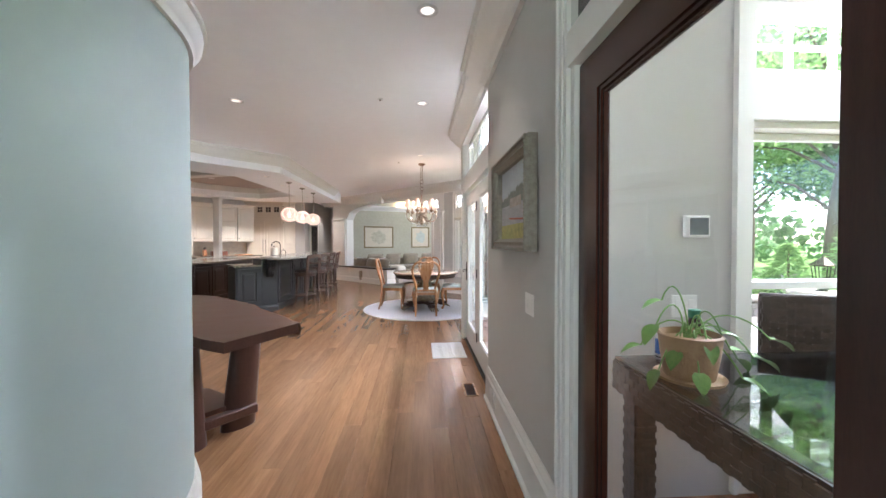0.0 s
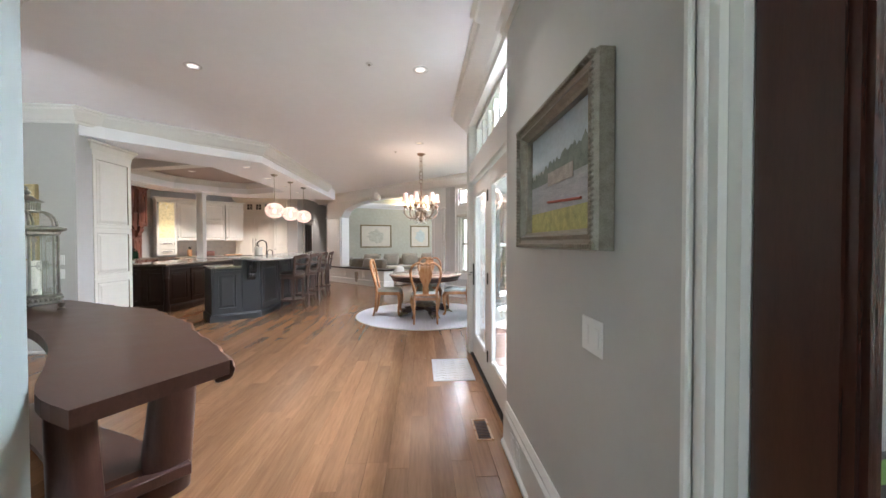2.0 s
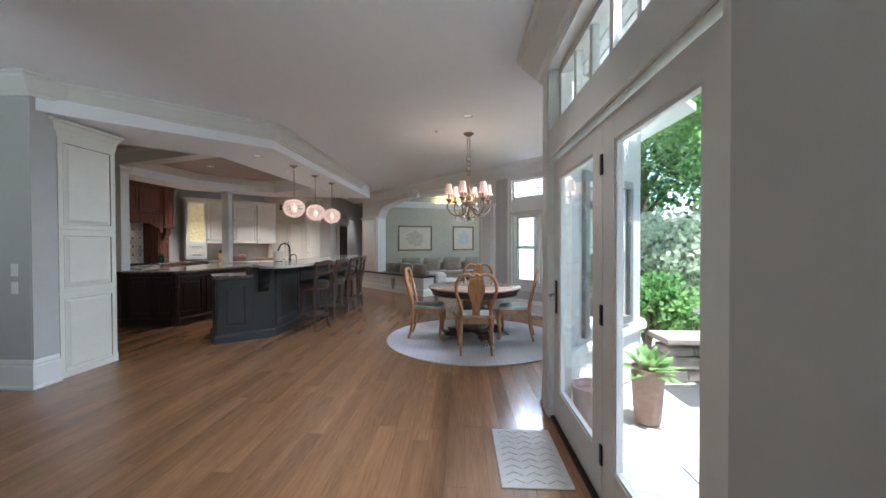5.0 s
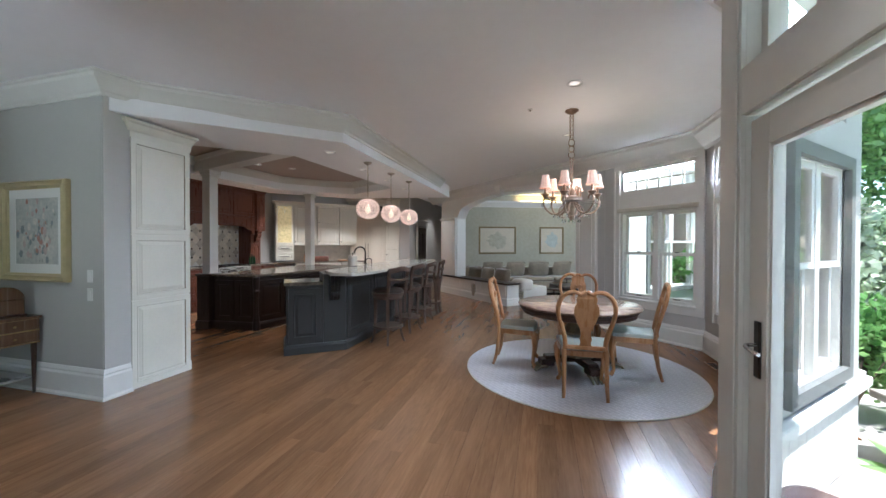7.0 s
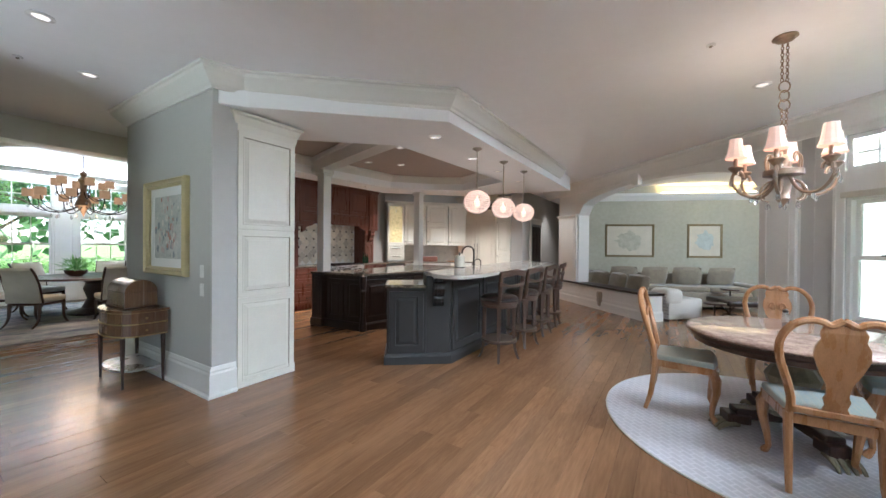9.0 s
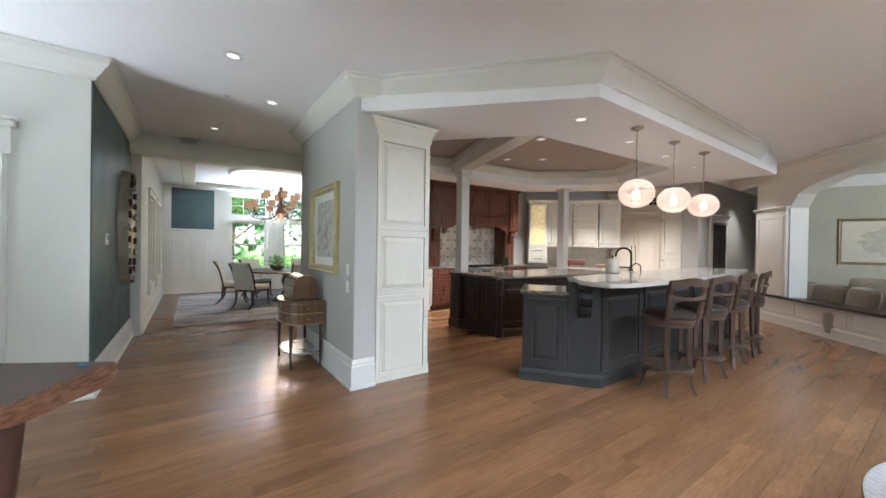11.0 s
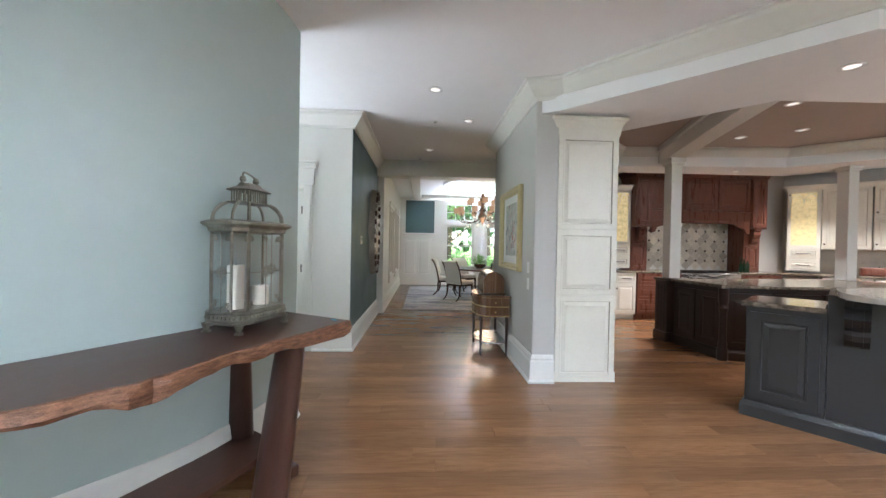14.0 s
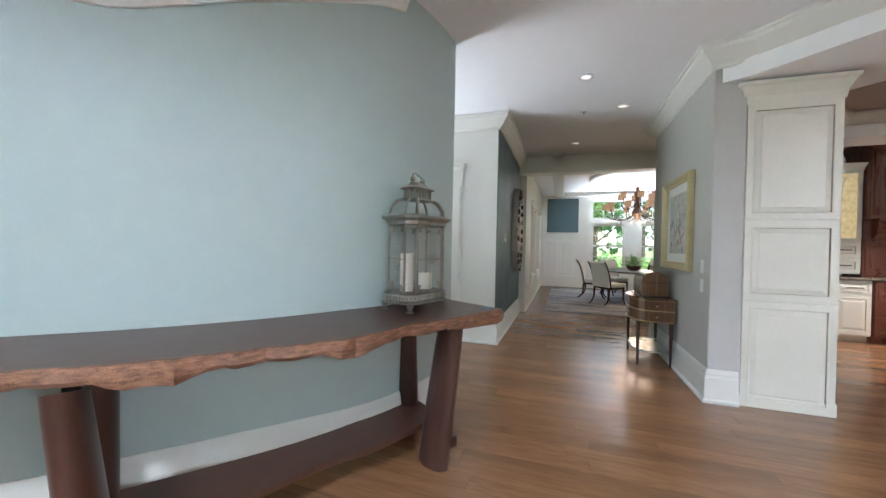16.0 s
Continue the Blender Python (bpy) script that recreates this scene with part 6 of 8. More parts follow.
M_SILVERGILT = mat("silver_gilt_frame", (0.22, 0.19, 0.15), 0.42, metal=0.6, color2=(0.33, 0.3, 0.25), scale=30, bump=0.3)
M_PALEGOLD = mat("pale_gold_frame", (0.55, 0.46, 0.26), 0.4, metal=0.3, var=0.1, scale=10)
picture(EW @ pose(4.955, 0, 1.655), 0.87, 0.62, 0.075, 0.07, M_SILVERGILT, "landscape painting in an ornate silver-gilt frame", landscape, studs=True)
picture(AW @ pose(0.9, 0, 1.6), 0.98, 1.0, 0.08, 0.06, M_PALEGOLD, "abstract floral painting in a pale gold frame", florals, matw=0.09)


def map_sheet(seed, tint):
    def draw(p, w, h):
        bm = B()
        box(bm, -w / 2, 0.002, -h / 2, w / 2, 0.004, h / 2)
        part("sheet", bm, mat("map_paper_%d" % seed, (0.6, 0.54, 0.43), 0.7, var=0.06, scale=6), p)
        bm = B()
        rnd = random.Random(seed)
        n = 28
        vs = [bm.verts.new((w * 0.3 * (1 + rnd.uniform(-0.3, 0.15)) * math.cos(2 * math.pi * k / n), 0.0048, h * 0.33 * (1 + rnd.uniform(-0.3, 0.15)) * math.sin(2 * math.pi * k / n))) for k in range(n)]
        bm.faces.new(vs)
        part("land_shape", bm, mat("map_tint_%d" % seed, tint, 0.7, var=0.15, scale=9), p)
    return draw


FW = frame_of((3.6, 19.29), (-2.75, 16.66))


def fam(x, z):
    """A place on the sage wall for a plan x."""
    return FW @ pose((3.6 - x) / math.cos(math.atan2(2.63, 6.35)), 0, z)


M_OLDGOLD = mat("dark_gilt_frame", (0.2, 0.15, 0.07), 0.4, metal=0.5, var=0.2, scale=20)
picture(fam(-1.29, 1.62), 1.2, 0.86, 0.05, 0.03, M_OLDGOLD, "antique map in a thin dark gilt frame", map_sheet(2, (0.47, 0.44, 0.34)))
picture(fam(0.36, 1.62), 0.81, 0.86, 0.05, 0.03, M_OLDGOLD, "antique map in a thin dark gilt frame", map_sheet(4, (0.46, 0.5, 0.47)))

# ---------------------------------------------------------------- console table and lantern
M_LEG = mat("walnut_leg", (0.06, 0.026, 0.019), 0.3, color2=(0.085, 0.038, 0.028), scale=4, stretch=(5, 5, 0.5), rvar=0.02)
con = thing("console_table", pose(0, 0, 0), "live-edge walnut slab console table with curved lower shelf", "table")
back = spline([(-0.62, 4.53), (-0.84, 4.66), (-1.09, 4.95), (-1.36, 5.24), (-1.71, 5.53), (-2.0, 5.71), (-2.37, 5.91), (-2.85, 6.18)], 4)
front = spline([(-2.58, 6.66), (-2.2, 6.47), (-1.9, 6.31), (-1.66, 6.22), (-1.5, 6.13), (-1.32, 5.96), (-1.14, 5.81), (-0.98, 5.66), (-0.82, 5.44), (-0.6, 5.21), (-0.395, 4.955)], 5)
rnd = random.Random(11)
rag = [Vector((p.x + rnd.uniform(-0.008, 0.008), p.y + rnd.uniform(-0.008, 0.008))) for p in front]
bm = B()
prism(bm, [tuple(p) for p in back] + [tuple(p) for p in rag], 0.845, 0.9)
part("tabletop", bm, M_TABLEWOOD, con, "dark walnut slab")
bm = B()
rows = []
for i, p in enumerate(rag):
    d = (rag[min(i + 1, len(rag) - 1)] - rag[max(i - 1, 0)]).normalized()
    nrm = Vector((d.y, -d.x)) * -1
    bulge = 0.018 + 0.012 * math.sin(i * 1.7) + rnd.uniform(-0.006, 0.006)
    dropz = 0.835 - 0.03 * max(0.0, math.sin(i * 0.42 + 0.6)) + rnd.uniform(-0.006, 0.004)
    rows.append([bm.verts.new((p.x + nrm.x * o, p.y + nrm.y * o, z)) for o, z in ((0.0, 0.9012), (0.006 + bulge * 0.3, 0.897), (bulge * 0.8, 0.875), (bulge + rnd.uniform(-0.004, 0.006), 0.86), (bulge * 0.5, dropz + 0.008), (-0.04, dropz))])
for r, s in zip(rows, rows[1:]):
    for j in range(5):
        bm.faces.new((r[j], s[j], s[j + 1], r[j + 1]))
part("live_edge", bm, M_BARK, con, "rough reddish live edge", True)
for fx, fy, bx_, by_, lean_y in ((-2.33, 6.36, -2.56, 6.02, 0.075), (-0.98, 5.46, -1.2, 5.2, -0.075)):
    u_ = Vector((bx_ - fx, by_ - fy))
    L = pose(fx, fy, 0, 0, 0, math.degrees(math.atan2(u_.y, u_.x)))
    ln_ = u_.length
    for x, lean, wd in ((0.0, -0.05, 0.125), (ln_, 0.03, 0.1)):
        bm = B()
        n = 16
        rr = []
        for z, sc in ((0.0, 1.0), (0.35, 0.93), (0.7, 0.84), (0.8, 0.82)):
            rr.append([bm.verts.new((x + lean * z / 0.8 + wd * sc * math.cos(2 * math.pi * k / n), 0.07 * sc * math.sin(2 * math.pi * k / n) + (lean_y * (1 - z / 0.8) if x == 0 else 0), z + (-0.03 * math.cos(2 * math.pi * k / n) if z > 0.75 else 0))) for k in range(n)])
        for a, b in zip(rr, rr[1:]):
            for k in range(n):
                bm.faces.new((a[k], a[(k + 1) % n], b[(k + 1) % n], b[k]))
        bm.faces.new(rr[0][::-1]), bm.faces.new(rr[-1])
        o = part("leg", bm, M_LEG, con, smooth=True)
        o.matrix_basis = L
    bm = B()
    box(bm, 0.0, -0.025, 0.76, ln_, 0.025, 0.844, 0.006)
    o = part("cross_rail", bm, M_IRON, con, "dark steel cross rail")
    o.matrix_basis = L
    bm = B()
    box(bm, -0.1, -0.035, 0.1, ln_ + 0.05, 0.035, 0.165, 0.006)
    o = part("shelf_rail", bm, M_LEG, con)
    o.matrix_basis = L
bm = B()
sf = spline([(-2.45, 6.3), (-2.0, 6.1), (-1.75, 5.92), (-1.4, 5.75), (-1.2, 5.63), (-1.02, 5.47)], 5)
sb_ = spline([(-1.25, 5.19), (-1.36, 5.28), (-1.71, 5.56), (-2.05, 5.78), (-2.62, 6.05)], 5)
prism(bm, [tuple(p) for p in sf] + [tuple(p) for p in sb_], 0.167, 0.2)
part("lower_shelf", bm, M_TABLEWOOD, con, "dark lower shelf with a wavy edge")

LZ = pose(-2.375, 6.14, 0.902, 0, 0, 162) @ Matrix.Scale(1.17, 4)
lan = thing("candle_lantern", LZ, "large pierced pewter and glass lantern on the console", "lantern")


def octo(w, d, c):
    return [(-w + c, -d), (w - c, -d), (w, -d + c), (w, d - c), (w - c, d), (-w + c, d), (-w, d - c), (-w, -d + c)]


def loft(bm, rings):
    rr = [[bm.verts.new((x, y, z)) for x, y in poly] for poly, z in rings]
    n = len(rr[0])
    for a, b in zip(rr, rr[1:]):
        for i in range(n):
            bm.faces.new((a[i], a[(i + 1) % n], b[(i + 1) % n], b[i]))
    bm.faces.new(rr[0][::-1]), bm.faces.new(rr[-1])


W_, D_, C_ = 0.155, 0.1, 0.045
bm = B()
loft(bm, [(octo(W_ + .012, D_ + .012, C_), 0.04), (octo(W_ + .016, D_ + .016, C_), 0.05), (octo(W_ + .008, D_ + .008, C_), 0.058), (octo(W_ + .01, D_ + .01, C_), 0.085), (octo(W_ + .016, D_ + .016, C_), 0.09), (octo(W_, D_, C_), 0.1)])
part("base", bm, M_PEWTER, lan, "embossed base band")
bm = B()
for k in range(8):
    (x0, y0), (x1, y1) = octo(W_ + .011, D_ + .011, C_)[k], octo(W_ + .011, D_ + .011, C_)[(k + 1) % 8]
    n = max(2, int(math.dist((x0, y0), (x1, y1)) / 0.02))
    for i in range(n):
        t = (i + 0.5) / n
        lathe(bm, [(0.007, -0.008), (0.009, 0), (0.007, 0.008)], 6, (x0 + (x1 - x0) * t, y0 + (y1 - y0) * t, 0.071))
part("bead_band", bm, M_PEWTER, lan)
for x, y in ((W_ - .01, D_ - .01), (-W_ + .01, D_ - .01), (W_ - .01, -D_ + .01), (-W_ + .01, -D_ + .01)):
    bm = B()
    lathe(bm, [(0.018, 0), (0.02, 0.006), (0.01, 0.016), (0.016, 0.028), (0.02, 0.042)], 10, (x, y, 0))
    part("foot", bm, M_PEWTER, lan, smooth=True)
oc = octo(W_, D_, C_)
for x, y in oc:
    bm = B()
    tube(bm, [(x, y, 0.1), (x, y, 0.45)], 0.007, 6)
    part("corner_bar", bm, M_PEWTER, lan)
for k in range(8):
    (x0, y0), (x1, y1) = oc[k], oc[(k + 1) % 8]
    a, b = Vector((x0, y0, 0)), Vector((x1, y1, 0))
    nrm = Vector((y1 - y0, x0 - x1, 0)).normalized() * 0.001
    bm = B()
    vs = [bm.verts.new(p) for p in (a + nrm + Vector((0, 0, .102)), b + nrm + Vector((0, 0, .102)), b + nrm + Vector((0, 0, .448)), a + nrm + Vector((0, 0, .448)))]
    ws = [bm.verts.new(v.co - nrm * 3) for v in vs]
    bm.faces.new(vs), bm.faces.new(ws[::-1])
    for i in range(4):
        bm.faces.new((vs[i], ws[i], ws[(i + 1) % 4], vs[(i + 1) % 4]))
    pn = part("pane", bm, M_GLASS, lan, "clear glass")
    pn.visible_shadow = False
    if (b - a).length > 0.1:
        bm = B()
        mid = (a + b) / 2
        u = (b - a).normalized()
        tube(bm, [a + Vector((0, 0, .27)), b + Vector((0, 0, .27))], 0.0025, 5)
        tube(bm, [mid + Vector((0, 0, .1)), mid + Vector((0, 0, .45))], 0.002, 5)
        for q in range(8):
            t = 2 * math.pi * q / 8
            c = mid + u * 0.02 * math.cos(t) + Vector((0, 0, .27 + 0.02 * math.sin(t)))
            tube(bm, [c + (u * math.cos(s) + Vector((0, 0, 1)) * math.sin(s)) * 0.008 for s in [2 * math.pi * e / 8 for e in range(9)]], 0.002, 4)
        for e, sg in ((a, 1), (b, -1)):
            for zz in (0.12, 0.43):
                for q in range(4):
                    c = e + u * sg * (0.012 + 0.008 * (q % 2) + 0.006 * (q // 2)) + Vector((0, 0, zz + (0.012 * (q // 2)) * (1 if zz < .3 else -1)))
                    tube(bm, [c + (u * math.cos(s) + Vector((0, 0, 1)) * math.sin(s)) * 0.007 for s in [2 * math.pi * e2 / 7 for e2 in range(8)]], 0.002, 4)
        part("filigree", bm, M_PEWTER, lan, "cast scroll ornament", True)
bm = B()
loft(bm, [(octo(W_, D_, C_), 0.448), (octo(W_ + .01, D_ + .01, C_), 0.455), (octo(W_ + .012, D_ + .012, C_), 0.47), (octo(W_ + .03, D_ + .03, C_), 0.485), (octo(W_ + .03, D_ + .03, C_), 0.495), (octo(W_ + .008, D_ + .008, C_), 0.505)])
part("cornice", bm, M_PEWTER, lan)
dome = [(1.0, 0.505), (0.97, 0.535), (0.88, 0.56), (0.74, 0.58), (0.6, 0.59)]
for k in range(8):
    bm = B()
    x, y = oc[k]
    tube(bm, [(x * s, y * s, z) for s, z in dome], 0.007, 6)
    part("dome_rib", bm, M_PEWTER, lan, smooth=True)
bm = B()
loft(bm, [(octo(W_ * s - .003, D_ * s - .003, C_ * s), z) for s, z in dome])
pn = part("dome_glass", bm, M_GLASS, lan, "curved glass dome")
pn.visible_shadow = False
bm = B()
loft(bm, [(octo(.1, .062, .03), 0.588), (octo(.1, .062, .03), 0.594)])
loft(bm, [(octo(.085, .052, .026), 0.645), (octo(.1, .066, .03), 0.65), (octo(.06, .04, .02), 0.668), (octo(.05, .03, .015), 0.68), (octo(.05, .03, .015), 0.684)])
for k in range(8):
    (x0, y0), (x1, y1) = octo(.08, .048, .024)[k], octo(.08, .048, .024)[(k + 1) % 8]
    n = max(2, int(math.dist((x0, y0), (x1, y1)) / 0.014))
    for i in range(n):
        t = i / n
        c = Vector((x0 + (x1 - x0) * t, y0 + (y1 - y0) * t, 0.62))
        tube(bm, [c - Vector((0, 0, 0.028)), c + Vector((0, 0, 0.028))], 0.0032, 4)
part("pierced_top", bm, M_PEWTER, lan, "pierced crown")
bm = B()
for sg in (-1, 1):
    lathe(bm, [(0.014, 0.684), (0.01, 0.69), (0.016, 0.7), (0.012, 0.715), (0, 0.722)], 10, (0.04 * sg, 0, 0))
tube(bm, bez((-0.04, 0, 0.715), (-0.045, 0, 0.745), (-0.02, 0, 0.74), (0.04, 0, 0.715), 8), 0.005, 6)
part("handle", bm, M_PEWTER, lan, smooth=True)
M_WAX = mat("ivory_wax", (0.78, 0.74, 0.66), 0.5, var=0.02)
for x, h, r in ((-0.075, 0.2, 0.036), (0.08, 0.09, 0.038)):
    cd = thing("pillar_candle", LZ @ pose(x, 0, 0.1), "ivory pillar candle inside the lantern", "candle", "lantern candles")
    bm = B()
    lathe(bm, [(0, 0), (r, 0), (r, h), (r * 0.85, h - 0.004), (0, h - 0.012)], 20)
    part("wax", bm, M_WAX, cd, smooth=True)
    bm = B()
    tube(bm, [(0, 0, h - 0.012), (0.002, 0, h + 0.008)], 0.0015, 5)
    part("wick", bm, M_IRON, cd)
bm = B()
box(bm, -0.025, -0.012, 0, 0.025, 0.012, 0.002)
o = part("blue_sticker", bm, mat("blue_label", (0.05, 0.3, 0.5), 0.5))
o.matrix_world = pose(-2.58, 6.57, 0.9015, 0, 0, 40)
tagged(o, "small blue sticker on the walnut table end", "sticker")

# ---------------------------------------------------------------- hall: side table, chest, mirror
M_STRIPEWOOD = mat("striped_veneer", (0.09, 0.04, 0.02), 0.22, color2=(0.17, 0.09, 0.045), scale=4, stretch=(16, 16, 0.3), coat=0.4)
M_BRASS = mat("old_brass", (0.4, 0.28, 0.12), 0.35, metal=0.9, var=0.2, scale=20)
sd = thing("side_table", pose(-5.14, 8.02, 0, 0, 0, 0), "small striped-veneer side table with brass trim and shelf", "side table")


def half_round(w, d, n=10):
    return [(-w, d)] + [(w, d)] + [(w * math.cos(math.pi * i / n), -d * 0.2 - d * 0.9 * math.sin(math.pi * i / n)) for i in range(n + 1)]


bm = B()
prism(bm, half_round(0.4, 0.21), 0.74, 0.765)
part("top", bm, M_STRIPEWOOD, sd)
bm = B()
prism(bm, half_round(0.38, 0.2), 0.5, 0.738)
part("case", bm, M_STRIPEWOOD, sd)
bm = B()
for z in (0.5, 0.62, 0.735):
    moulding(bm, half_round(0.38, 0.2)[1:], [(0.001, z), (0.008, z), (0.008, z + 0.012), (0.001, z + 0.012)])
part("brass_band", bm, M_BRASS, sd)
for x, y in ((-0.35, 0.17), (0.35, 0.17), (-0.32, -0.15), (0.32, -0.15)):
    bm = B()
    tube(bm, [(x, y, 0.5), (x, y, 0.3), (x, y, 0.03), (x, y, 0.0)], [0.024, 0.02, 0.012, 0.014], 6)
    part("leg", bm, M_DARKWOOD, sd)
bm = B()
prism(bm, half_round(0.34, 0.18), 0.15, 0.17)
part("shelf", bm, M_STEEL, sd, "mirrored lower shelf with a rail")
for z in (0.56, 0.68):
    bm = B()
    lathe(bm, [(0.008, 0), (0.012, 0.01), (0, 0.016)], 8, (0, 0, 0))
    o = part("drawer_knob", bm, M_BRASS, sd)
    o.matrix_basis = pose(0.382, 0.02, z, 0, 90)
chs = thing("domed_chest", pose(-5.14, 8.03, 0.766) @ Matrix.Scale(1.25, 4), "domed veneer chest with brass edges on the side table", "chest")
bm = B()
box(bm, -0.2, -0.1, 0.01, 0.2, 0.12, 0.13, 0.004)
part("box", bm, M_STRIPEWOOD, chs)
bm = B()
n = 10
a_ = [(0.11 * math.cos(math.pi * i / n) + 0.01, 0.132 + 0.1 * math.sin(math.pi * i / n)) for i in range(n + 1)]
lo, hi = [bm.verts.new((-0.2, y, z)) for y, z in a_], [bm.verts.new((0.2, y, z)) for y, z in a_]
bm.faces.new(lo), bm.faces.new(hi)
for i in range(n + 1):
    bm.faces.new((lo[i], lo[(i + 1) % (n + 1)], hi[(i + 1) % (n + 1)], hi[i]))
part("lid", bm, M_STRIPEWOOD, chs, "domed lid", True)
bm = B()
box(bm, -0.21, -0.11, 0, 0.21, 0.13, 0.012, 0.003)
part("plinth", bm, M_DARKWOOD, chs)

M_MIRROR = mat("mirror_glass", (0.85, 0.86, 0.86), 0.03, metal=1.0, var=0.01, rvar=0.01)
GW = frame_of((-7.7, 6.2), (-5.0, 6.2))
mi = thing("wall_mirror", GW @ pose(7.7 - 6.75, 0.0, 1.6), "tall ornate carved mirror with scalloped dark frame", "mirror")
bm = B()
n = 40
outl = []
for i in range(n):
    t = 2 * math.pi * i / n
    k = 1 + 0.1 * math.sin(8 * t) + 0.06 * math.cos(4 * t)
    outl.append((0.3 * k * math.cos(t) * (1.15 - 0.15 * abs(math.sin(t))), 0.72 * math.sin(t) * (1 + 0.04 * math.cos(12 * t))))
vs = [bm.verts.new((x, 0.002, z)) for x, z in outl]
ws = [bm.verts.new((x * 0.96, 0.1, z * 0.97)) for x, z in outl]
us = [bm.verts.new((x * 0.6, 0.06, z * 0.7)) for x, z in outl]
for i in range(n):
    j = (i + 1) % n
    bm.faces.new((vs[i], vs[j], ws[j], ws[i])), bm.faces.new((ws[i], ws[j], us[j], us[i]))
part("frame", bm, M_SILVERGILT, mi, "carved scalloped frame", True)
bm = B()
bm.faces.new([bm.verts.new((x * 0.62, 0.058, z * 0.72)) for x, z in outl])
part("glass", bm, M_MIRROR, mi)
rnd = random.Random(4)
for i in range(26):
    bm = B()
    t = 2 * math.pi * i / 26
    c = Vector((0.27 * math.cos(t), 0.1, 0.66 * math.sin(t)))
    tube(bm, [c + Vector((math.cos(t + a) * 0.03 * (1 - a / 7), 0.012, math.sin(t + a) * 0.05 * (1 - a / 7))) for a in [0.5 * k for k in range(12)]], 0.02, 6)
    part("carving", bm, M_DARKWOOD if i % 3 else M_PEWTER, mi, smooth=True)
tm_ = thing("hall_thermostat", GW @ pose(7.7 - 5.66, 0, 1.44), "small white wall thermostat on green paint", "thermostat")
bm = B()
box(bm, -0.05, 0.001, -0.06, 0.05, 0.02, 0.06, 0.006)
part("case", bm, M_WHITEPL, tm_)
bm = B()
box(bm, -0.035, 0.0201, -0.01, 0.035, 0.022, 0.04)
part("screen", bm, mat("pale_display", (0.3, 0.5, 0.4), 0.3), tm_)

# ---------------------------------------------------------------- dining room
dr = thing("area_rug", pose(-10.2, 9.0, 0.001), "blue and grey abstract area rug", "rug")
M_BLUERUG = mat("abstract_rug", (0.09, 0.11, 0.17), 0.95, color2=(0.55, 0.5, 0.47), scale=1.1, stretch=(2.5, 0.7, 1), bump=0.4, bscale=200)
bm = B()
box(bm, -2.2, -2.3, 0, 2.2, 2.3, 0.012, 0.004)
part("rug_surface", bm, M_BLUERUG, dr)
dt = thing("dining_table", pose(-10.3, 9.0, 0.013), "large round dark wood dining table", "table")
bm = B()
lathe(bm, [(0, 0.72), (0.98, 0.72), (1.02, 0.735), (1.0, 0.76), (0, 0.765)], 48)
part("tabletop", bm, M_DARKWOOD, dt, smooth=True)
bm = B()
lathe(bm, [(0.4, 0.0), (0.42, 0.04), (0.2, 0.12), (0.12, 0.3), (0.18, 0.5), (0.14, 0.62), (0.3, 0.72)], 20)
part("pedestal", bm, M_DARKWOOD, dt, smooth=True)
M_CREAMFAB = mat("cream_upholstery", (0.55, 0.51, 0.44), 0.9, var=0.05, scale=8, bump=0.2, bscale=200)


def roll_chair(m):
    c = thing("upholstered_chair", m, "cream upholstered dining chair with dark curved legs", "chair", "dining room chairs")
    bm = B()
    box(bm, -0.25, -0.22, 0.4, 0.25, 0.25, 0.5, 0.03, 3)
    part("seat", bm, M_CREAMFAB, c, smooth=True)
    bm = B()
    rr = []
    for y, z, t in ((-0.2, 0.42, 0.05), (-0.23, 0.65, 0.045), (-0.28, 0.85, 0.04), (-0.33, 0.97, 0.035), (-0.38, 1.0, 0.03), (-0.41, 0.97, 0.02)):
        rr.append([bm.verts.new(p) for p in ((-0.25, y, z), (0.25, y, z), (0.25, y - t, z - t * 0.3), (-0.25, y - t, z - t * 0.3))])
    for a, b in zip(rr, rr[1:]):
        for i in range(4):
            bm.faces.new((a[i], a[(i + 1) % 4], b[(i + 1) % 4], b[i]))
    bm.faces.new(rr[0]), bm.faces.new(rr[-1])
    part("backrest", bm, M_CREAMFAB, c, smooth=True)
    for sg in (-1, 1):
        bm = B()
        tube(bm, bez((0.25 * sg, -0.2, 0.4), (0.255 * sg, -0.24, 0.6), (0.255 * sg, -0.28, 0.85), (0.255 * sg, -0.41, 0.99), 8), 0.018, 6)
        part("back_frame", bm, M_DARKWOOD, c, smooth=True)
        for y0, y1 in ((0.2, 0.3), (-0.2, -0.36)):
            bm = B()
            tube(bm, bez((0.22 * sg, y0, 0.42), (0.22 * sg, y0 * 1.3, 0.25), (0.22 * sg, y0 * 0.8, 0.12), (0.23 * sg, y1, 0.0), 8), [0.028, 0.027, 0.025, 0.023, 0.021, 0.02, 0.018, 0.016, 0.015], 7)
            part("leg", bm, M_DARKWOOD, c, smooth=True)
    bm = B()
    box(bm, -0.24, -0.2, 0.36, 0.24, 0.24, 0.4, 0.006)
    part("seat_frame", bm, M_DARKWOOD, c)
    return c


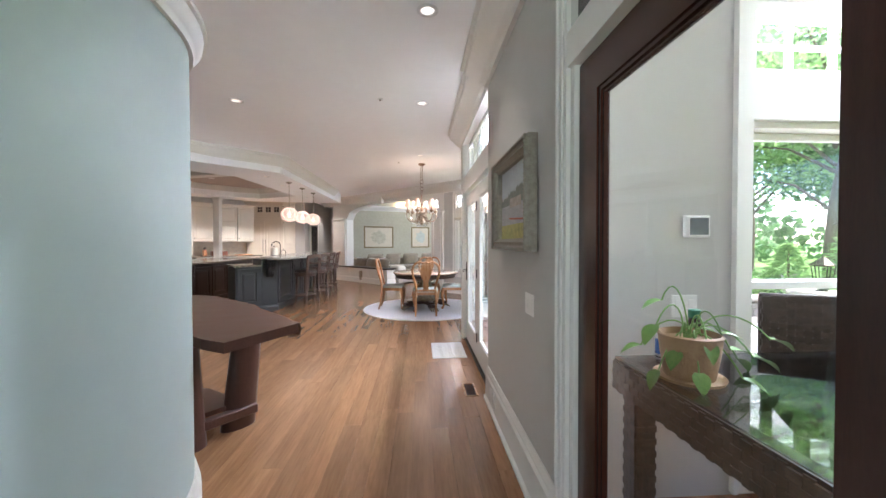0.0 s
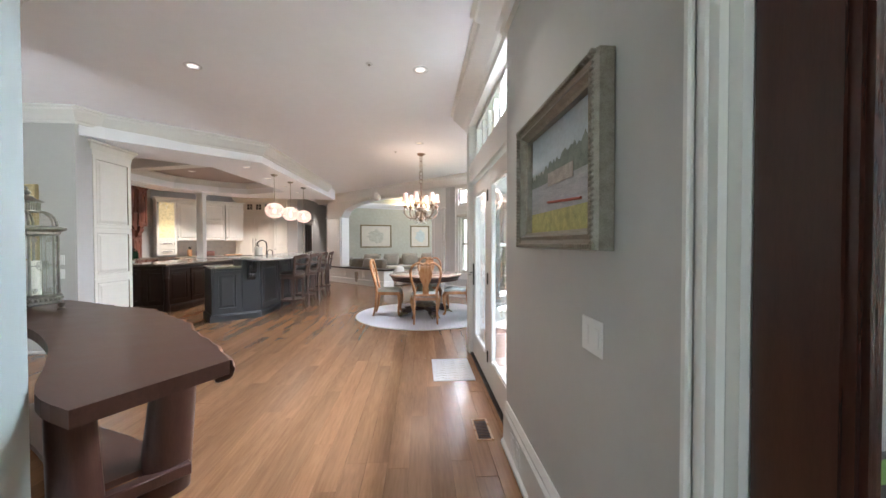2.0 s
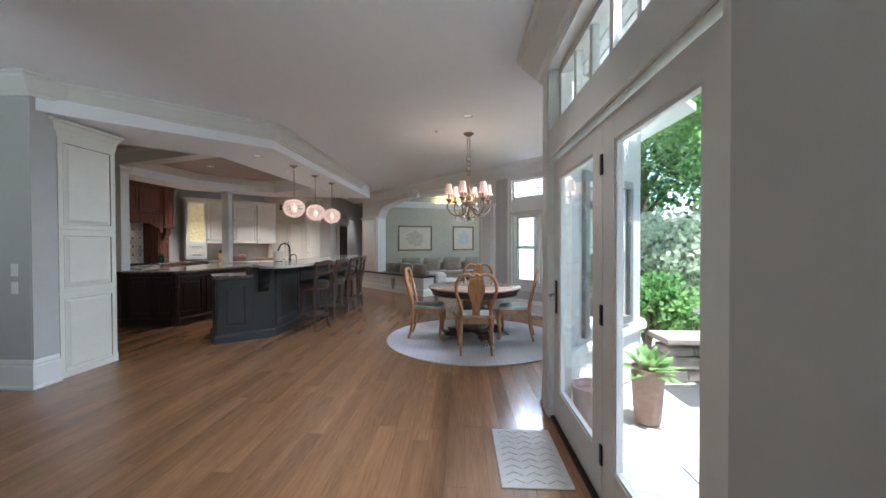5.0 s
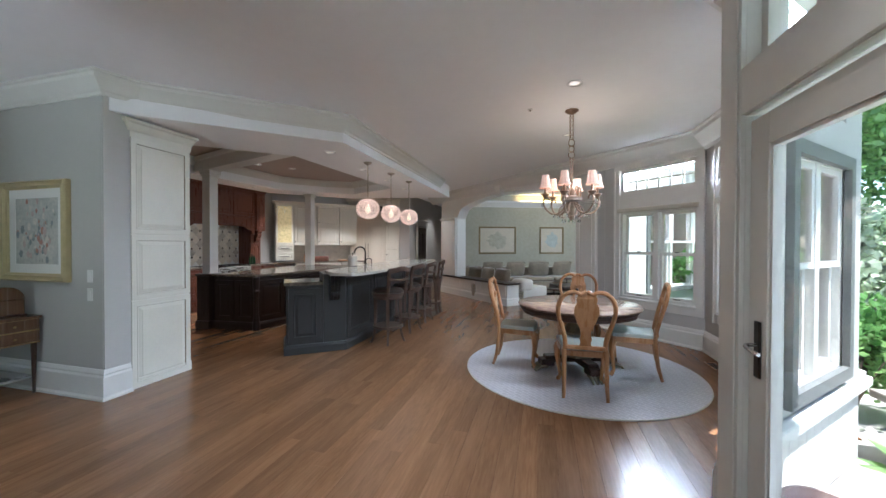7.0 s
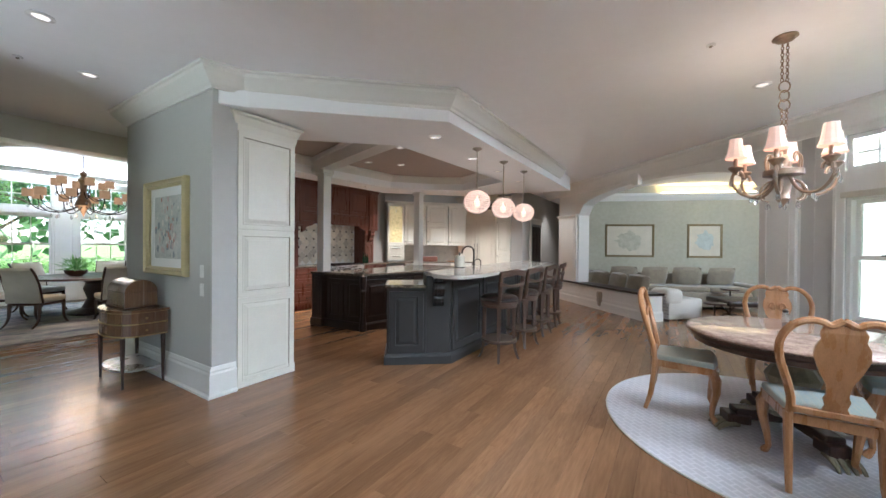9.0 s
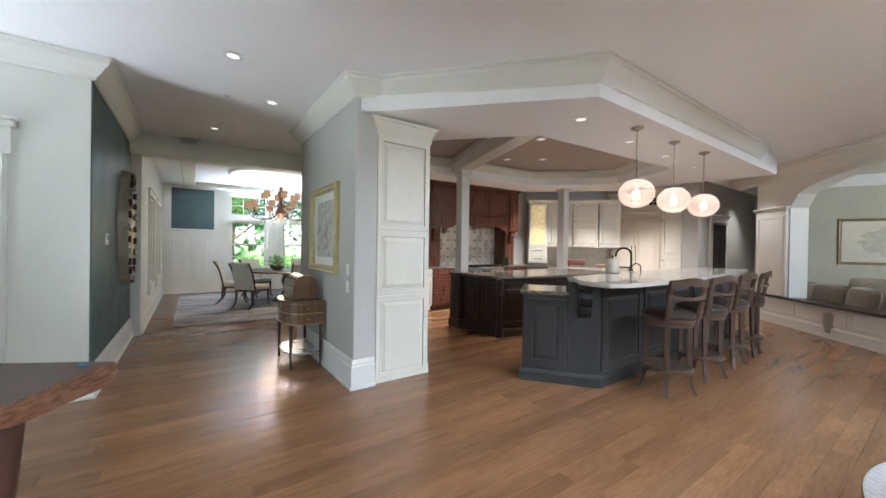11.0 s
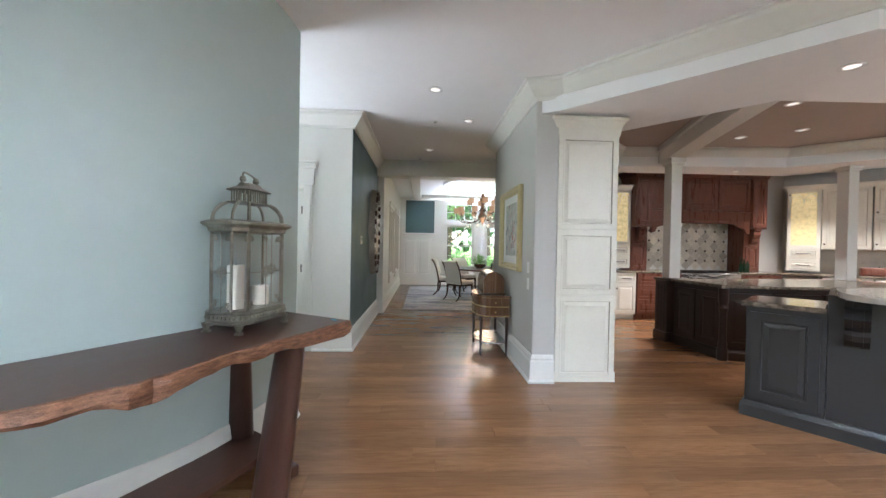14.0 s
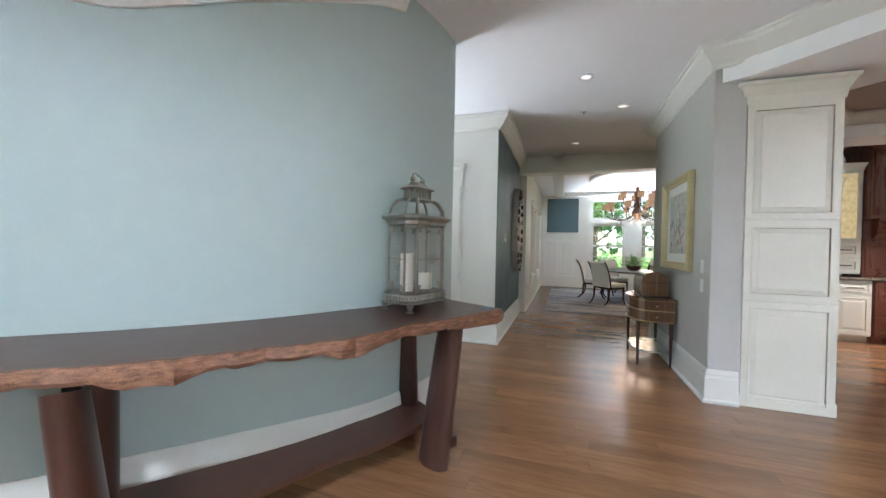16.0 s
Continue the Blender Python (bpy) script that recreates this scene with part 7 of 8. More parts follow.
rc = None
for i, a in enumerate((0, 52, 104, 156, 208, 260, 310)):
    m = pose(-10.3, 9.0, 0.013) @ pose(0, 0, 0, 0, 0, a) @ pose(1.2, 0, 0, 0, 0, 90)
    rc = roll_chair(m) if rc is None else (copy_thing(rc, m), rc)[1]
dc = thing("dining_chandelier", pose(-9.3, 8.6, CZ - 0.03), "tiered bronze chandelier with small amber shades, lit", "chandelier")
bm = B()
tube(bm, [(0, 0, 0.0), (0, 0, -0.35)], 0.006, 6)
lathe(bm, [(0.07, 0), (0.07, -0.02), (0.01, -0.05)], 16)
part("rod", bm, M_IRON, dc)
bm = B()
lathe(bm, [(0.01, -0.3), (0.06, -0.34), (0.03, -0.4), (0.09, -0.46), (0.05, -0.52), (0.04, -0.7), (0.1, -0.85), (0.12, -0.92), (0.05, -1.0), (0.03, -1.05), (0, -1.12)], 16)
part("stem", bm, M_BRONZE, dc, smooth=True)
M_AMBER = mat("amber_shade", (0.2, 0.12, 0.08), 0.7, emit=(1, 0.62, 0.34), power=0.09, var=0.1)
for tier, (n, r, z) in enumerate(((6, 0.36, -0.48), (10, 0.66, -0.72))):
    for i in range(n):
        R = Matrix.Rotation(2 * math.pi * (i + 0.3 * tier) / n, 4, "Z")
        bm = B()
        tube(bm, bez((0.05, 0, z - 0.2), (r * 0.5, 0, z - 0.42), (r, 0, z - 0.35), (r, 0, z - 0.1), 9), 0.008, 6)
        arm = part("arm", bm, M_IRON, dc, smooth=True)
        arm.matrix_basis = R
        bm = B()
        lathe(bm, [(0.07, z - 0.1), (0.07, z + 0.03), (0.067, z + 0.03), (0.067, z - 0.1)], 12, (r, 0, 0))
        part("shade", bm, M_AMBER, arm, "amber mica drum shade, lit")
        bm = B()
        drop(bm, (r, 0, z - 0.2), 1.3), drop(bm, (r * 0.6, 0, z - 0.36), 1.3)
        part("crystals", bm, M_CRYSTAL, arm)
la = bpy.data.lights.new("dining_glow", "POINT")
la.energy, la.color, la.shadow_soft_size = 9, (1, 0.68, 0.4), 0.4
new("dining_glow", la).location = (-9.3, 8.6, 1.75)
# coffered ring
bm = B()
lathe(bm, [(1.0, -0.07), (1.25, -0.07), (1.28, -0.04), (1.28, -0.004), (0.97, -0.004), (0.97, -0.05)], 48, (-9.9, 8.9, CZ))
structure(part("trim_ceiling_ring", bm, M_TRIM, smooth=True), "white oval moulding ring on the dining ceiling", "moulding")
bm = B()
lathe(bm, [(0, -0.02), (0.965, -0.02), (0.965, -0.006), (0, -0.006)], 40, (-9.9, 8.9, CZ))
structure(part("ceiling_medallion", bm, M_TAUPE), "taupe painted disc inside the ceiling ring", "ceiling")
for x, y, w, d in ((-9.9, 6.9, 5.0, 0.25), (-9.9, 10.9, 5.0, 0.25), (-12.3, 8.9, 0.25, 3.7), (-8.0, 8.9, 0.25, 3.7)):
    bm = B()
    box(bm, x - w / 2, y - d / 2, CZ - 0.12, x + w / 2, y + d / 2, CZ - 0.003, 0.01)
    structure(part("ceiling_coffer_beam", bm, M_TRIM), "white coffer beam", "beam")
pb = thing("potted_fern", pose(-10.2, 8.7, 0.78), "green fern in a dark bowl on the dining table", "plant")
bm = B()
lathe(bm, [(0.09, 0), (0.16, 0.06), (0.17, 0.12), (0.15, 0.12), (0, 0.1)], 18)
part("bowl", bm, M_DARKWOOD, pb, smooth=True)


def leaf_quad(bm, c, d, up, ln, wd):
    s = d.cross(up).normalized() * wd
    vs = [bm.verts.new(p) for p in (c, c + d * ln * 0.45 + s, c + d * ln + up * -0.15 * ln, c + d * ln * 0.45 - s)]
    bm.faces.new(vs)


bm = B()
rnd = random.Random(8)
for i in range(240):
    a, e = rnd.uniform(0, 6.28), rnd.uniform(0.1, 1.4)
    d = Vector((math.cos(a) * math.cos(e), math.sin(a) * math.cos(e), math.sin(e)))
    leaf_quad(bm, Vector((0, 0, 0.1)) + d * rnd.uniform(0, 0.2), d, Vector((0, 0, 1)), rnd.uniform(0.08, 0.2), 0.012)
part("fronds", bm, M_FOLI, pb)
# wainscot panels
wp = thing("trim_wainscot", pose(0, 0, 0), "white raised wainscot panels in the dining room", "panelling", kind="structure")
for i in range(2):
    bm = B()
    panel(bm, 0, 0.35, 0.45, 1.6, 0.001, 0.03, 0.015)
    o = part("panel", bm, M_TRIM, wp)
    o.matrix_world = frame_of((-13.0, 13.5), (-13.0, 6.3)) @ pose(6.1 + 0.5 * i, 0, 0)
bm = B()
box(bm, 5.97, 0.001, 1.76, 7.15, 0.05, 1.81, 0.008)
o = part("chair_rail", bm, M_TRIM, wp)
o.matrix_world = frame_of((-13.0, 13.5), (-13.0, 6.3))

# ---------------------------------------------------------------- family room
bench = thing("bench_wall", pose(0, 0, 0), "low white panelled half wall with dark wood top", "bench")
B0, B1 = Vector(on_diag(4.2)), Vector(on_diag(7.4))
DV = Vector((-DIAG, DIAG))
BN = frame_of(tuple(B0), tuple(B1))
LB = (B1 - B0).length
bm = B()
box(bm, 0, -0.34, 0, LB, 0.02, 0.5)
o = part("body", bm, M_TRIM, bench)
o.matrix_basis = BN
bm = B()
moulding(bm, [(0.0, -0.34), (0.0, 0.02), (LB, 0.02)][::-1], [(-0.001, 0.002), (-0.03, 0.002), (-0.028, 0.16), (-0.012, 0.19), (-0.001, 0.19)])
o = part("baseboard", bm, M_TRIM, bench)
o.matrix_basis = BN
for i in range(3):
    bm = B()
    w = (LB - 0.1) / 3
    rim(bm, 0.05 + w * i, 0.24, 0.0 + w * (i + 1), 0.47, 0.03, 0.021, 0.032)
    o = part("panel", bm, M_TRIM, bench)
    o.matrix_basis = BN
bm = B()
box(bm, -0.04, -0.36, 0.502, LB, 0.06, 0.545, 0.008)
o = part("top", bm, M_ESPRESSO, bench, "dark stained top")
o.matrix_basis = BN
# arch pilasters and keystone
DG = frame_of(AX, on_diag(5))
for a, b, z0 in ((1.75, 2.17, 0.0), (6.53, 7.36, 0.56)):
    pz = thing("pilaster", DG, "white panelled pilaster of the arch", "pilaster", kind="structure")
    bm = B()
    box(bm, a, 0.001, z0, b, 0.05, 2.22)
    part("shaft", bm, M_TRIM, pz)
    bm = B()
    rim(bm, a + 0.06, z0 + 0.32, b - 0.06, 2.1, 0.03, 0.051, 0.062)
    part("panel", bm, M_TRIM, pz)
    bm = B()
    box(bm, a - 0.03, 0.001, 2.22, b + 0.03, 0.08, 2.25, 0.006)
    box(bm, a - 0.05, 0.001, 2.251, b + 0.05, 0.1, 2.28, 0.006)
    part("capital", bm, M_TRIM, pz)
ks = thing("trim_keystone", DG @ pose(4.45, 0.0, 0), "white keystone at the crown of the arch", "keystone", kind="structure")
bm = B()
vs = [bm.verts.new(p) for p in ((-0.07, 0.001, 2.68), (0.07, 0.001, 2.68), (0.12, 0.001, 2.98), (-0.12, 0.001, 2.98), (-0.07, 0.09, 2.68), (0.07, 0.09, 2.68), (0.12, 0.14, 2.98), (-0.12, 0.14, 2.98))]
for f in ((0, 1, 2, 3), (7, 6, 5, 4), (0, 4, 5, 1), (1, 5, 6, 2), (2, 6, 7, 3), (3, 7, 4, 0)):
    bm.faces.new([vs[i] for i in f])
part("block", bm, M_TRIM, ks)
# crown and cove light
bm = B()
moulding(bm, [(3.6, 19.29), (-2.75, 16.66)], [(o_, z - 0.2) for o_, z in CROWN])
structure(part("trim_crown_family", bm, M_TRIM), "white crown moulding with cove light above", "moulding")
bm = B()
moulding(bm, [(3.5, 19.2), (-0.6, 17.5)], [(0.04, 2.855), (0.1, 2.855), (0.1, 2.86), (0.04, 2.86)])
tagged(part("cove_light", bm, mat("cove_strip", (1, 0.8, 0.4), 0.5, emit=(1, 0.72, 0.3), power=8)), "warm hidden cove light strip above the crown", "cove light")


def pillow_thing(m, w, h, d, material, label):
    p = thing("cushion", m, label, "cushion", "sofa cushions")
    bm = B()
    g = {}
    n = 8
    for s in (1, -1):
        for i in range(n + 1):
            for j in range(n + 1):
                u, v = 2 * i / n - 1, 2 * j / n - 1
                f = (1 - u ** 4) * (1 - v ** 4)
                edge = i in (0, n) or j in (0, n)
                if s == -1 and edge:
                    g[s, i, j] = g[1, i, j]
                else:
                    g[s, i, j] = bm.verts.new((u * w / 2 * (1 - 0.08 * v * v), s * d / 2 * max(f, 0) ** 0.5, h / 2 + v * h / 2 * (1 - 0.08 * u * u)))
    for s in (1, -1):
        for i in range(n):
            for j in range(n):
                bm.faces.new([g[s, i, j], g[s, i + 1, j], g[s, i + 1, j + 1], g[s, i, j + 1]])
    part("cover", bm, material, p, smooth=True)


sofa = thing("sectional_sofa", FW @ pose(5.1, 0.55, 0), "taupe velvet sectional sofa with loose cushions", "sofa")
bm = B()
box(bm, -2.1, -0.45, 0.08, 1.3, 0.5, 0.42, 0.04, 2)
part("base", bm, M_SOFA, sofa, smooth=True)
bm = B()
box(bm, -2.1, -0.48, 0.3, 1.3, -0.2, 0.8, 0.06, 3)
part("back", bm, M_SOFA, sofa, smooth=True)
bm = B()
box(bm, 0.4, 0.501, 0.08, 1.3, 0.95, 0.42, 0.04, 2)
part("chaise", bm, M_SOFA, sofa, smooth=True)
bm = B()
box(bm, -2.32, -0.45, 0.08, -2.101, 0.5, 0.6, 0.05, 3)
part("arm", bm, M_SOFA, sofa, smooth=True)
for i in range(3):
    bm = B()
    box(bm, -2.05 + 0.82 * i, -0.2, 0.421, -1.25 + 0.82 * i, 0.5, 0.54, 0.04, 3)
    part("seat_cushion", bm, M_SOFA, sofa, smooth=True)
for i, (x, y, r) in enumerate(((-1.7, -0.08, 5), (-0.95, -0.05, -8), (-0.2, -0.02, 6), (0.5, 0.0, -4))):
    pillow_thing(FW @ pose(5.1, 0.55, 0) @ pose(x, y, 0.53, -14, 0, r), 0.62, 0.46, 0.2, M_SOFA, "large taupe velvet cushion on the sofa")
for i, (s, r) in enumerate(((5.1, 3), (5.75, -6), (6.4, 5), (6.95, 0))):
    pillow_thing(BN @ pose(s - 4.2, -0.52, 0.43, 12, 0, r), 0.62, 0.42, 0.2, M_SOFA, "taupe velvet cushion leaning on the half wall")
st = thing("sofa_back_bench", BN @ pose(0.9, -0.98, 0), "taupe velvet sofa seat along the half wall", "sofa")
bm = B()
box(bm, 0.0, -0.42, 0.08, 2.3, 0.6, 0.42, 0.05, 3)
part("base", bm, M_SOFA, st, smooth=True)
M_DAMASK = mat("damask", (0.62, 0.58, 0.52), 0.9, var=0.03)
ac = thing("armchair", BN @ pose(0.1, -0.95, 0), "cream armchair with taupe damask pattern", "armchair")
bm = B()
box(bm, -0.1, -0.35, 0.02, 0.35, 0.45, 0.42, 0.03, 2)
box(bm, -0.12, 0.1, 0.3, 0.36, 0.5, 0.62, 0.1, 4)
part("body", bm, M_DAMASK, ac, smooth=True)
M_MOTIF = mat("damask_motif", (0.3, 0.26, 0.22), 0.9, var=0.05)
for i in range(4):
    for j in range(4):
        bm = B()
        cx, cz = -0.05 + 0.1 * i, 0.1 + 0.13 * j
        for k in range(4):
            t = math.pi / 4 + k * math.pi / 2
            pts = [(cx + 0.035 * math.cos(t) + 0.014 * math.cos(t + q), 0.506 if cz > 0.32 else 0.456, cz + 0.045 * math.sin(t) + 0.018 * math.sin(t + q)) for q in [0.7 * e for e in range(8)]]
            tube(bm, pts, 0.005, 4)
        part("motif", bm, M_MOTIF, ac)
ot = thing("coffee_table", pose(1.1, 15.6, 0, 0, 0, 22), "dark tufted leather ottoman on iron legs", "coffee table")
bm = B()
box(bm, -0.75, -0.4, 0.36, 0.75, 0.4, 0.47, 0.04, 3)
part("top", bm, M_BLACKLEATHER, ot, smooth=True)
for x in (-0.6, 0.6):
    bm = B()
    tube(bm, [(x, -0.3, 0.36), (x * 0.9, 0, 0.2), (x, 0.3, 0.36)], 0.014, 6)
    tube(bm, [(x, -0.35, 0.0), (x * 0.9, 0, 0.2), (x, 0.35, 0.0)], 0.014, 6)
    part("trestle", bm, M_IRON, ot)
for x, y, h in ((0.35, 14.95, 0.42), (0.75, 16.6, 0.55)):
    sdt = thing("round_stool", pose(x, y, 0), "small round dark metal stool table", "stool", "round side tables")
    bm = B()
    lathe(bm, [(0, h - 0.03), (0.17, h - 0.03), (0.175, h - 0.015), (0.17, h), (0, h)], 24)
    part("top", bm, M_DARKWOOD, sdt, smooth=True)
    bm = B()
    tube(bm, [(0, 0, 0.02), (0, 0, h - 0.03)], 0.014, 8)
    part("stem", bm, M_IRON, sdt)
    bm = B()
    lathe(bm, [(0, 0), (0.13, 0), (0.12, 0.015), (0.02, 0.03)], 20)
    part("foot", bm, M_IRON, sdt, smooth=True)

# ---------------------------------------------------------------- sunroom
M_WICKER = mat("dark_wicker", (0.05, 0.037, 0.028), 0.4, var=0.4, scale=30, bump=0.2)
M_WICKERS = mat("dark_wicker_strands", (0.06, 0.045, 0.034), 0.4, var=0.4, scale=30, random="island")


def woven(bm, w, h, m, step=0.03):
    """A panel of interlaced flat strands in the plane y = 0."""
    nx, nz = int(w / step), int(h / step)
    for i in range(nx):
        for j in range(nz):
            x, z = (i + 0.5) * step - w / 2, (j + 0.5) * step
            a = (i + j) % 2
            sx, sz = (0.62, 0.42) if a else (0.42, 0.62)
            box(bm, x - sx * step, -0.006, z - sz * step, x + sx * step, 0.006 if a else 0.004, z + sz * step, 0.0, 1, m)


wt = thing("wicker_bar_table", pose(1.75, 3.75, 0, 0, 0, 0), "tall dark wicker table with a glass top", "table")
bm = B()
rim(bm, -0.55, -0.45, 0.55, 0.45, 0.06, -0.03, 0.03)
bmesh.ops.rotate(bm, cent=(0, 0, 0), matrix=Matrix.Rotation(radians(-90), 3, "X"), verts=bm.verts)
bmesh.ops.translate(bm, vec=(0, 0, 0.86), verts=bm.verts)
part("rim", bm, M_WICKER, wt)
bm = B()
for sg in (-1, 1):
    woven(bm, 1.1, 0.12, pose(0, 0.452 * sg, 0.76, 0, 0, 0))
    woven(bm, 0.9, 0.12, pose(0.552 * sg, 0, 0.76, 0, 0, 90))
part("woven_apron", bm, M_WICKERS, wt, "woven strands")
bm = B()
box(bm, -0.55, -0.45, 0.892, 0.55, 0.45, 0.9, 0.003)
part("glass_top", bm, glass_mat("table_glass", (0.55, 0.57, 0.57), 0.1), wt, "clear glass top")
for x in (-0.48, 0.48):
    for y in (-0.38, 0.38):
        bm = B()
        box(bm, x - 0.04, y - 0.04, 0, x + 0.04, y + 0.04, 0.83, 0.006)
        part("leg", bm, M_WICKER, wt)
        bm = B()
        for rz, ox, oy in ((0, 0, 0.042), (180, 0, -0.042), (90, -0.042, 0), (-90, 0.042, 0)):
            woven(bm, 0.08, 0.78, pose(x + ox, y + oy, 0.02, 0, 0, rz), 0.026)
        part("woven_leg_wrap", bm, M_WICKERS, wt)


def wicker_chair(m):
    c = thing("wicker_bar_chair", m, "tall dark woven wicker chair", "chair", "wicker chairs")
    bm = B()
    box(bm, -0.24, -0.24, 0.56, 0.24, 0.24, 0.64, 0.02, 2)
    part("seat", bm, M_WICKER, c)
    bm = B()
    box(bm, -0.24, -0.27, 0.62, 0.24, -0.235, 1.12, 0.012, 2)
    part("backrest", bm, M_WICKER, c)
    bm = B()
    woven(bm, 0.46, 0.48, pose(0, -0.273, 0.63), 0.034)
    woven(bm, 0.46, 0.48, pose(0, -0.232, 0.63, 0, 0, 180), 0.034)
    part("woven_back", bm, M_WICKERS, c, "woven strands")
    for x in (-0.21, 0.21):
        for y in (-0.22, 0.21):
            bm = B()
            box(bm, x - 0.022, y - 0.022, 0, x + 0.022, y + 0.022, 0.56, 0.005)
            part("leg", bm, M_WICKER, c)
    return c


wc = wicker_chair(pose(2.28, 4.2, 0, 0, 0, 150))
copy_thing(wc, pose(2.42, 3.45, 0, 0, 0, 75))
th = thing("sunroom_thermostat", frame_of((4.5, 4.55), (1.13, 4.55)) @ pose(4.5 - 1.84, 0, 1.48), "white thermostat with a grey screen", "thermostat")
bm = B()
box(bm, -0.075, 0.001, -0.06, 0.075, 0.022, 0.06, 0.008)
part("case", bm, M_WHITEPL, th)
bm = B()
box(bm, -0.06, 0.0221, -0.045, 0.045, 0.0235, 0.045)
part("screen", bm, mat("grey_display", (0.16, 0.18, 0.18), 0.2), th)
wall_plate(frame_of((4.5, 4.55), (1.13, 4.55)) @ pose(4.5 - 1.78, 0, 1.05), "white double switch in the sunroom", 2)

pp = thing("potted_vine", pose(1.33, 3.93, 0.902), "trailing green pothos in a wicker-look clay pot", "plant")
M_CLAY = mat("basket_pot", (0.25, 0.15, 0.08), 0.7, color2=(0.4, 0.27, 0.15), scale=20, bump=0.6, bscale=60)
bm = B()
lathe(bm, [(0.075, 0), (0.08, 0.01), (0.095, 0.1), (0.1, 0.15), (0.105, 0.16), (0.095, 0.165), (0.09, 0.14), (0, 0.14)], 24)
part("pot", bm, M_CLAY, pp, smooth=True)
bm = B()
lathe(bm, [(0, 0.0), (0.11, 0.0), (0.115, 0.012), (0.1, 0.008), (0, 0.006)], 24)
part("saucer", bm, M_CLAY, pp)
M_POTHOS = mat("pothos_leaf", (0.1, 0.22, 0.05), 0.35, color2=(0.2, 0.36, 0.09), scale=12, random="object")
rnd = random.Random(21)
leaves = [(-0.2, -0.06, 0.24, 0.13), (-0.12, 0.02, 0.33, 0.12), (-0.2, 0.05, 0.13, 0.12), (-0.1, -0.06, 0.13, 0.12), (0.0, -0.1, 0.18, 0.12), (0.1, -0.06, 0.2, 0.11), (0.18, -0.02, 0.12, 0.13), (0.25, -0.06, 0.1, 0.15), (0.34, -0.05, 0.17, 0.14), (0.12, 0.06, 0.1, 0.11), (-0.16, -0.02, 0.04, 0.12), (-0.05, -0.12, 0.06, 0.12), (0.15, -0.12, 0.03, 0.12), (0.28, 0.05, 0.06, 0.12)]
for i, (x, y, z, s) in enumerate(leaves):
    x, y, z, s = x * 0.8, y * 0.8, z * 0.85, s * 0.62
    bm = B()
    tip = Vector((x, y, z))
    tube(bm, bez((0.02 * (i % 3 - 1), 0, 0.14), (x * 0.2, y * 0.2, 0.2 + z * 0.5), (x * 0.7, y * 0.7, z + 0.1), tip, 8), 0.003, 5)
    part("stem", bm, M_POTHOS, pp)
    bm = B()
    d = Vector((x, y, -0.08 + rnd.uniform(-0.05, 0.12))).normalized()
    sd_ = d.cross(Vector((0, 0, 1))).normalized()
    upv = sd_.cross(d)
    mid, L, R_ = [], [], []
    for k in range(7):
        t = k / 6
        wdt = s * 0.42 * math.sin(math.pi * min(1, t * 0.9 + 0.1)) ** 0.8 * (1 - 0.35 * t)
        c = tip + d * s * t - upv * s * 0.35 * t * t
        mid.append(bm.verts.new(c))
        L.append(bm.verts.new(c + sd_ * wdt + upv * wdt * 0.3))
        R_.append(bm.verts.new(c - sd_ * wdt + upv * wdt * 0.3))
    for k in range(6):
        bm.faces.new((mid[k], mid[k + 1], L[k + 1], L[k])), bm.faces.new((mid[k + 1], mid[k], R_[k], R_[k + 1]))
    part("leaf", bm, M_POTHOS, pp, smooth=True)
can = thing("drink_can", pose(1.36, 4.12, 0.902), "small blue and silver drink can", "can")
bm = B()
lathe(bm, [(0.022, 0), (0.026, 0.008), (0.026, 0.1), (0.022, 0.112), (0, 0.112)], 18)
part("can_body", bm, M_STEEL, can, smooth=True)
bm = B()
lathe(bm, [(0.0262, 0.03), (0.0266, 0.032), (0.0266, 0.09), (0.0262, 0.092)], 18)
part("label_band", bm, mat("blue_print", (0.02, 0.1, 0.35), 0.3, metal=0.4), can, "blue printed band")
bt_ = thing("dark_bottle", pose(1.42, 4.02, 0.902), "dark bottle with a green cap", "bottle")
bm = B()
lathe(bm, [(0.035, 0), (0.036, 0.15), (0.02, 0.19), (0.02, 0.2), (0, 0.2)], 16)
part("bottle_body", bm, M_IRON, bt_, smooth=True)
bm = B()
lathe(bm, [(0.022, 0.2), (0.022, 0.23), (0, 0.232)], 14)
part("cap", bm, mat("green_cap", (0.03, 0.18, 0.1), 0.4), bt_)
# ---------------------------------------------------------------- outside
rnd = random.Random(31)
# eaves and outer skins
bm = B()
prism(bm, [(1.14, 4.7), (2.1, 4.7), (2.1, 8.4), (2.95, 9.2), (2.95, 11.9), (1.2, 13.0), (2.4, 11.7), (2.4, 9.3), (1.14, 8.06)], 2.92, 3.0)
structure(part("roof_eave", bm, M_SIDING), "boarded pale soffit under the eaves", "eaves")
for i in range(9):
    bm = B()
    box(bm, 1.2 + 0.1 * i, 4.75, 2.913, 1.207 + 0.1 * i, 8.3, 2.919)
    structure(part("trim_soffit_joint", bm, M_GREYTRIM), "board joint of the soffit", "trim")
bm = B()
for i in range(25):
    z = -0.1 + 0.125 * i
    box(bm, 0.02, -0.158 - 0.006, z, 1.2, -0.142, z + 0.124)
    box(bm, 3.6, -0.158 - 0.006, z, 4.7, -0.142, z + 0.124)
o = part("siding_family", bm, M_SIDING)
o.matrix_world = frame_of(on_diag(1.72), (4.4, 16.0))
structure(o, "white lap siding of the family room wing", "siding")
window("window_10", frame_of(on_diag(1.72), (4.4, 16.0)), 1.2, 3.6, 0.6, 2.4, 3, "large grey-framed family room window", None, casing=False, shade=False)
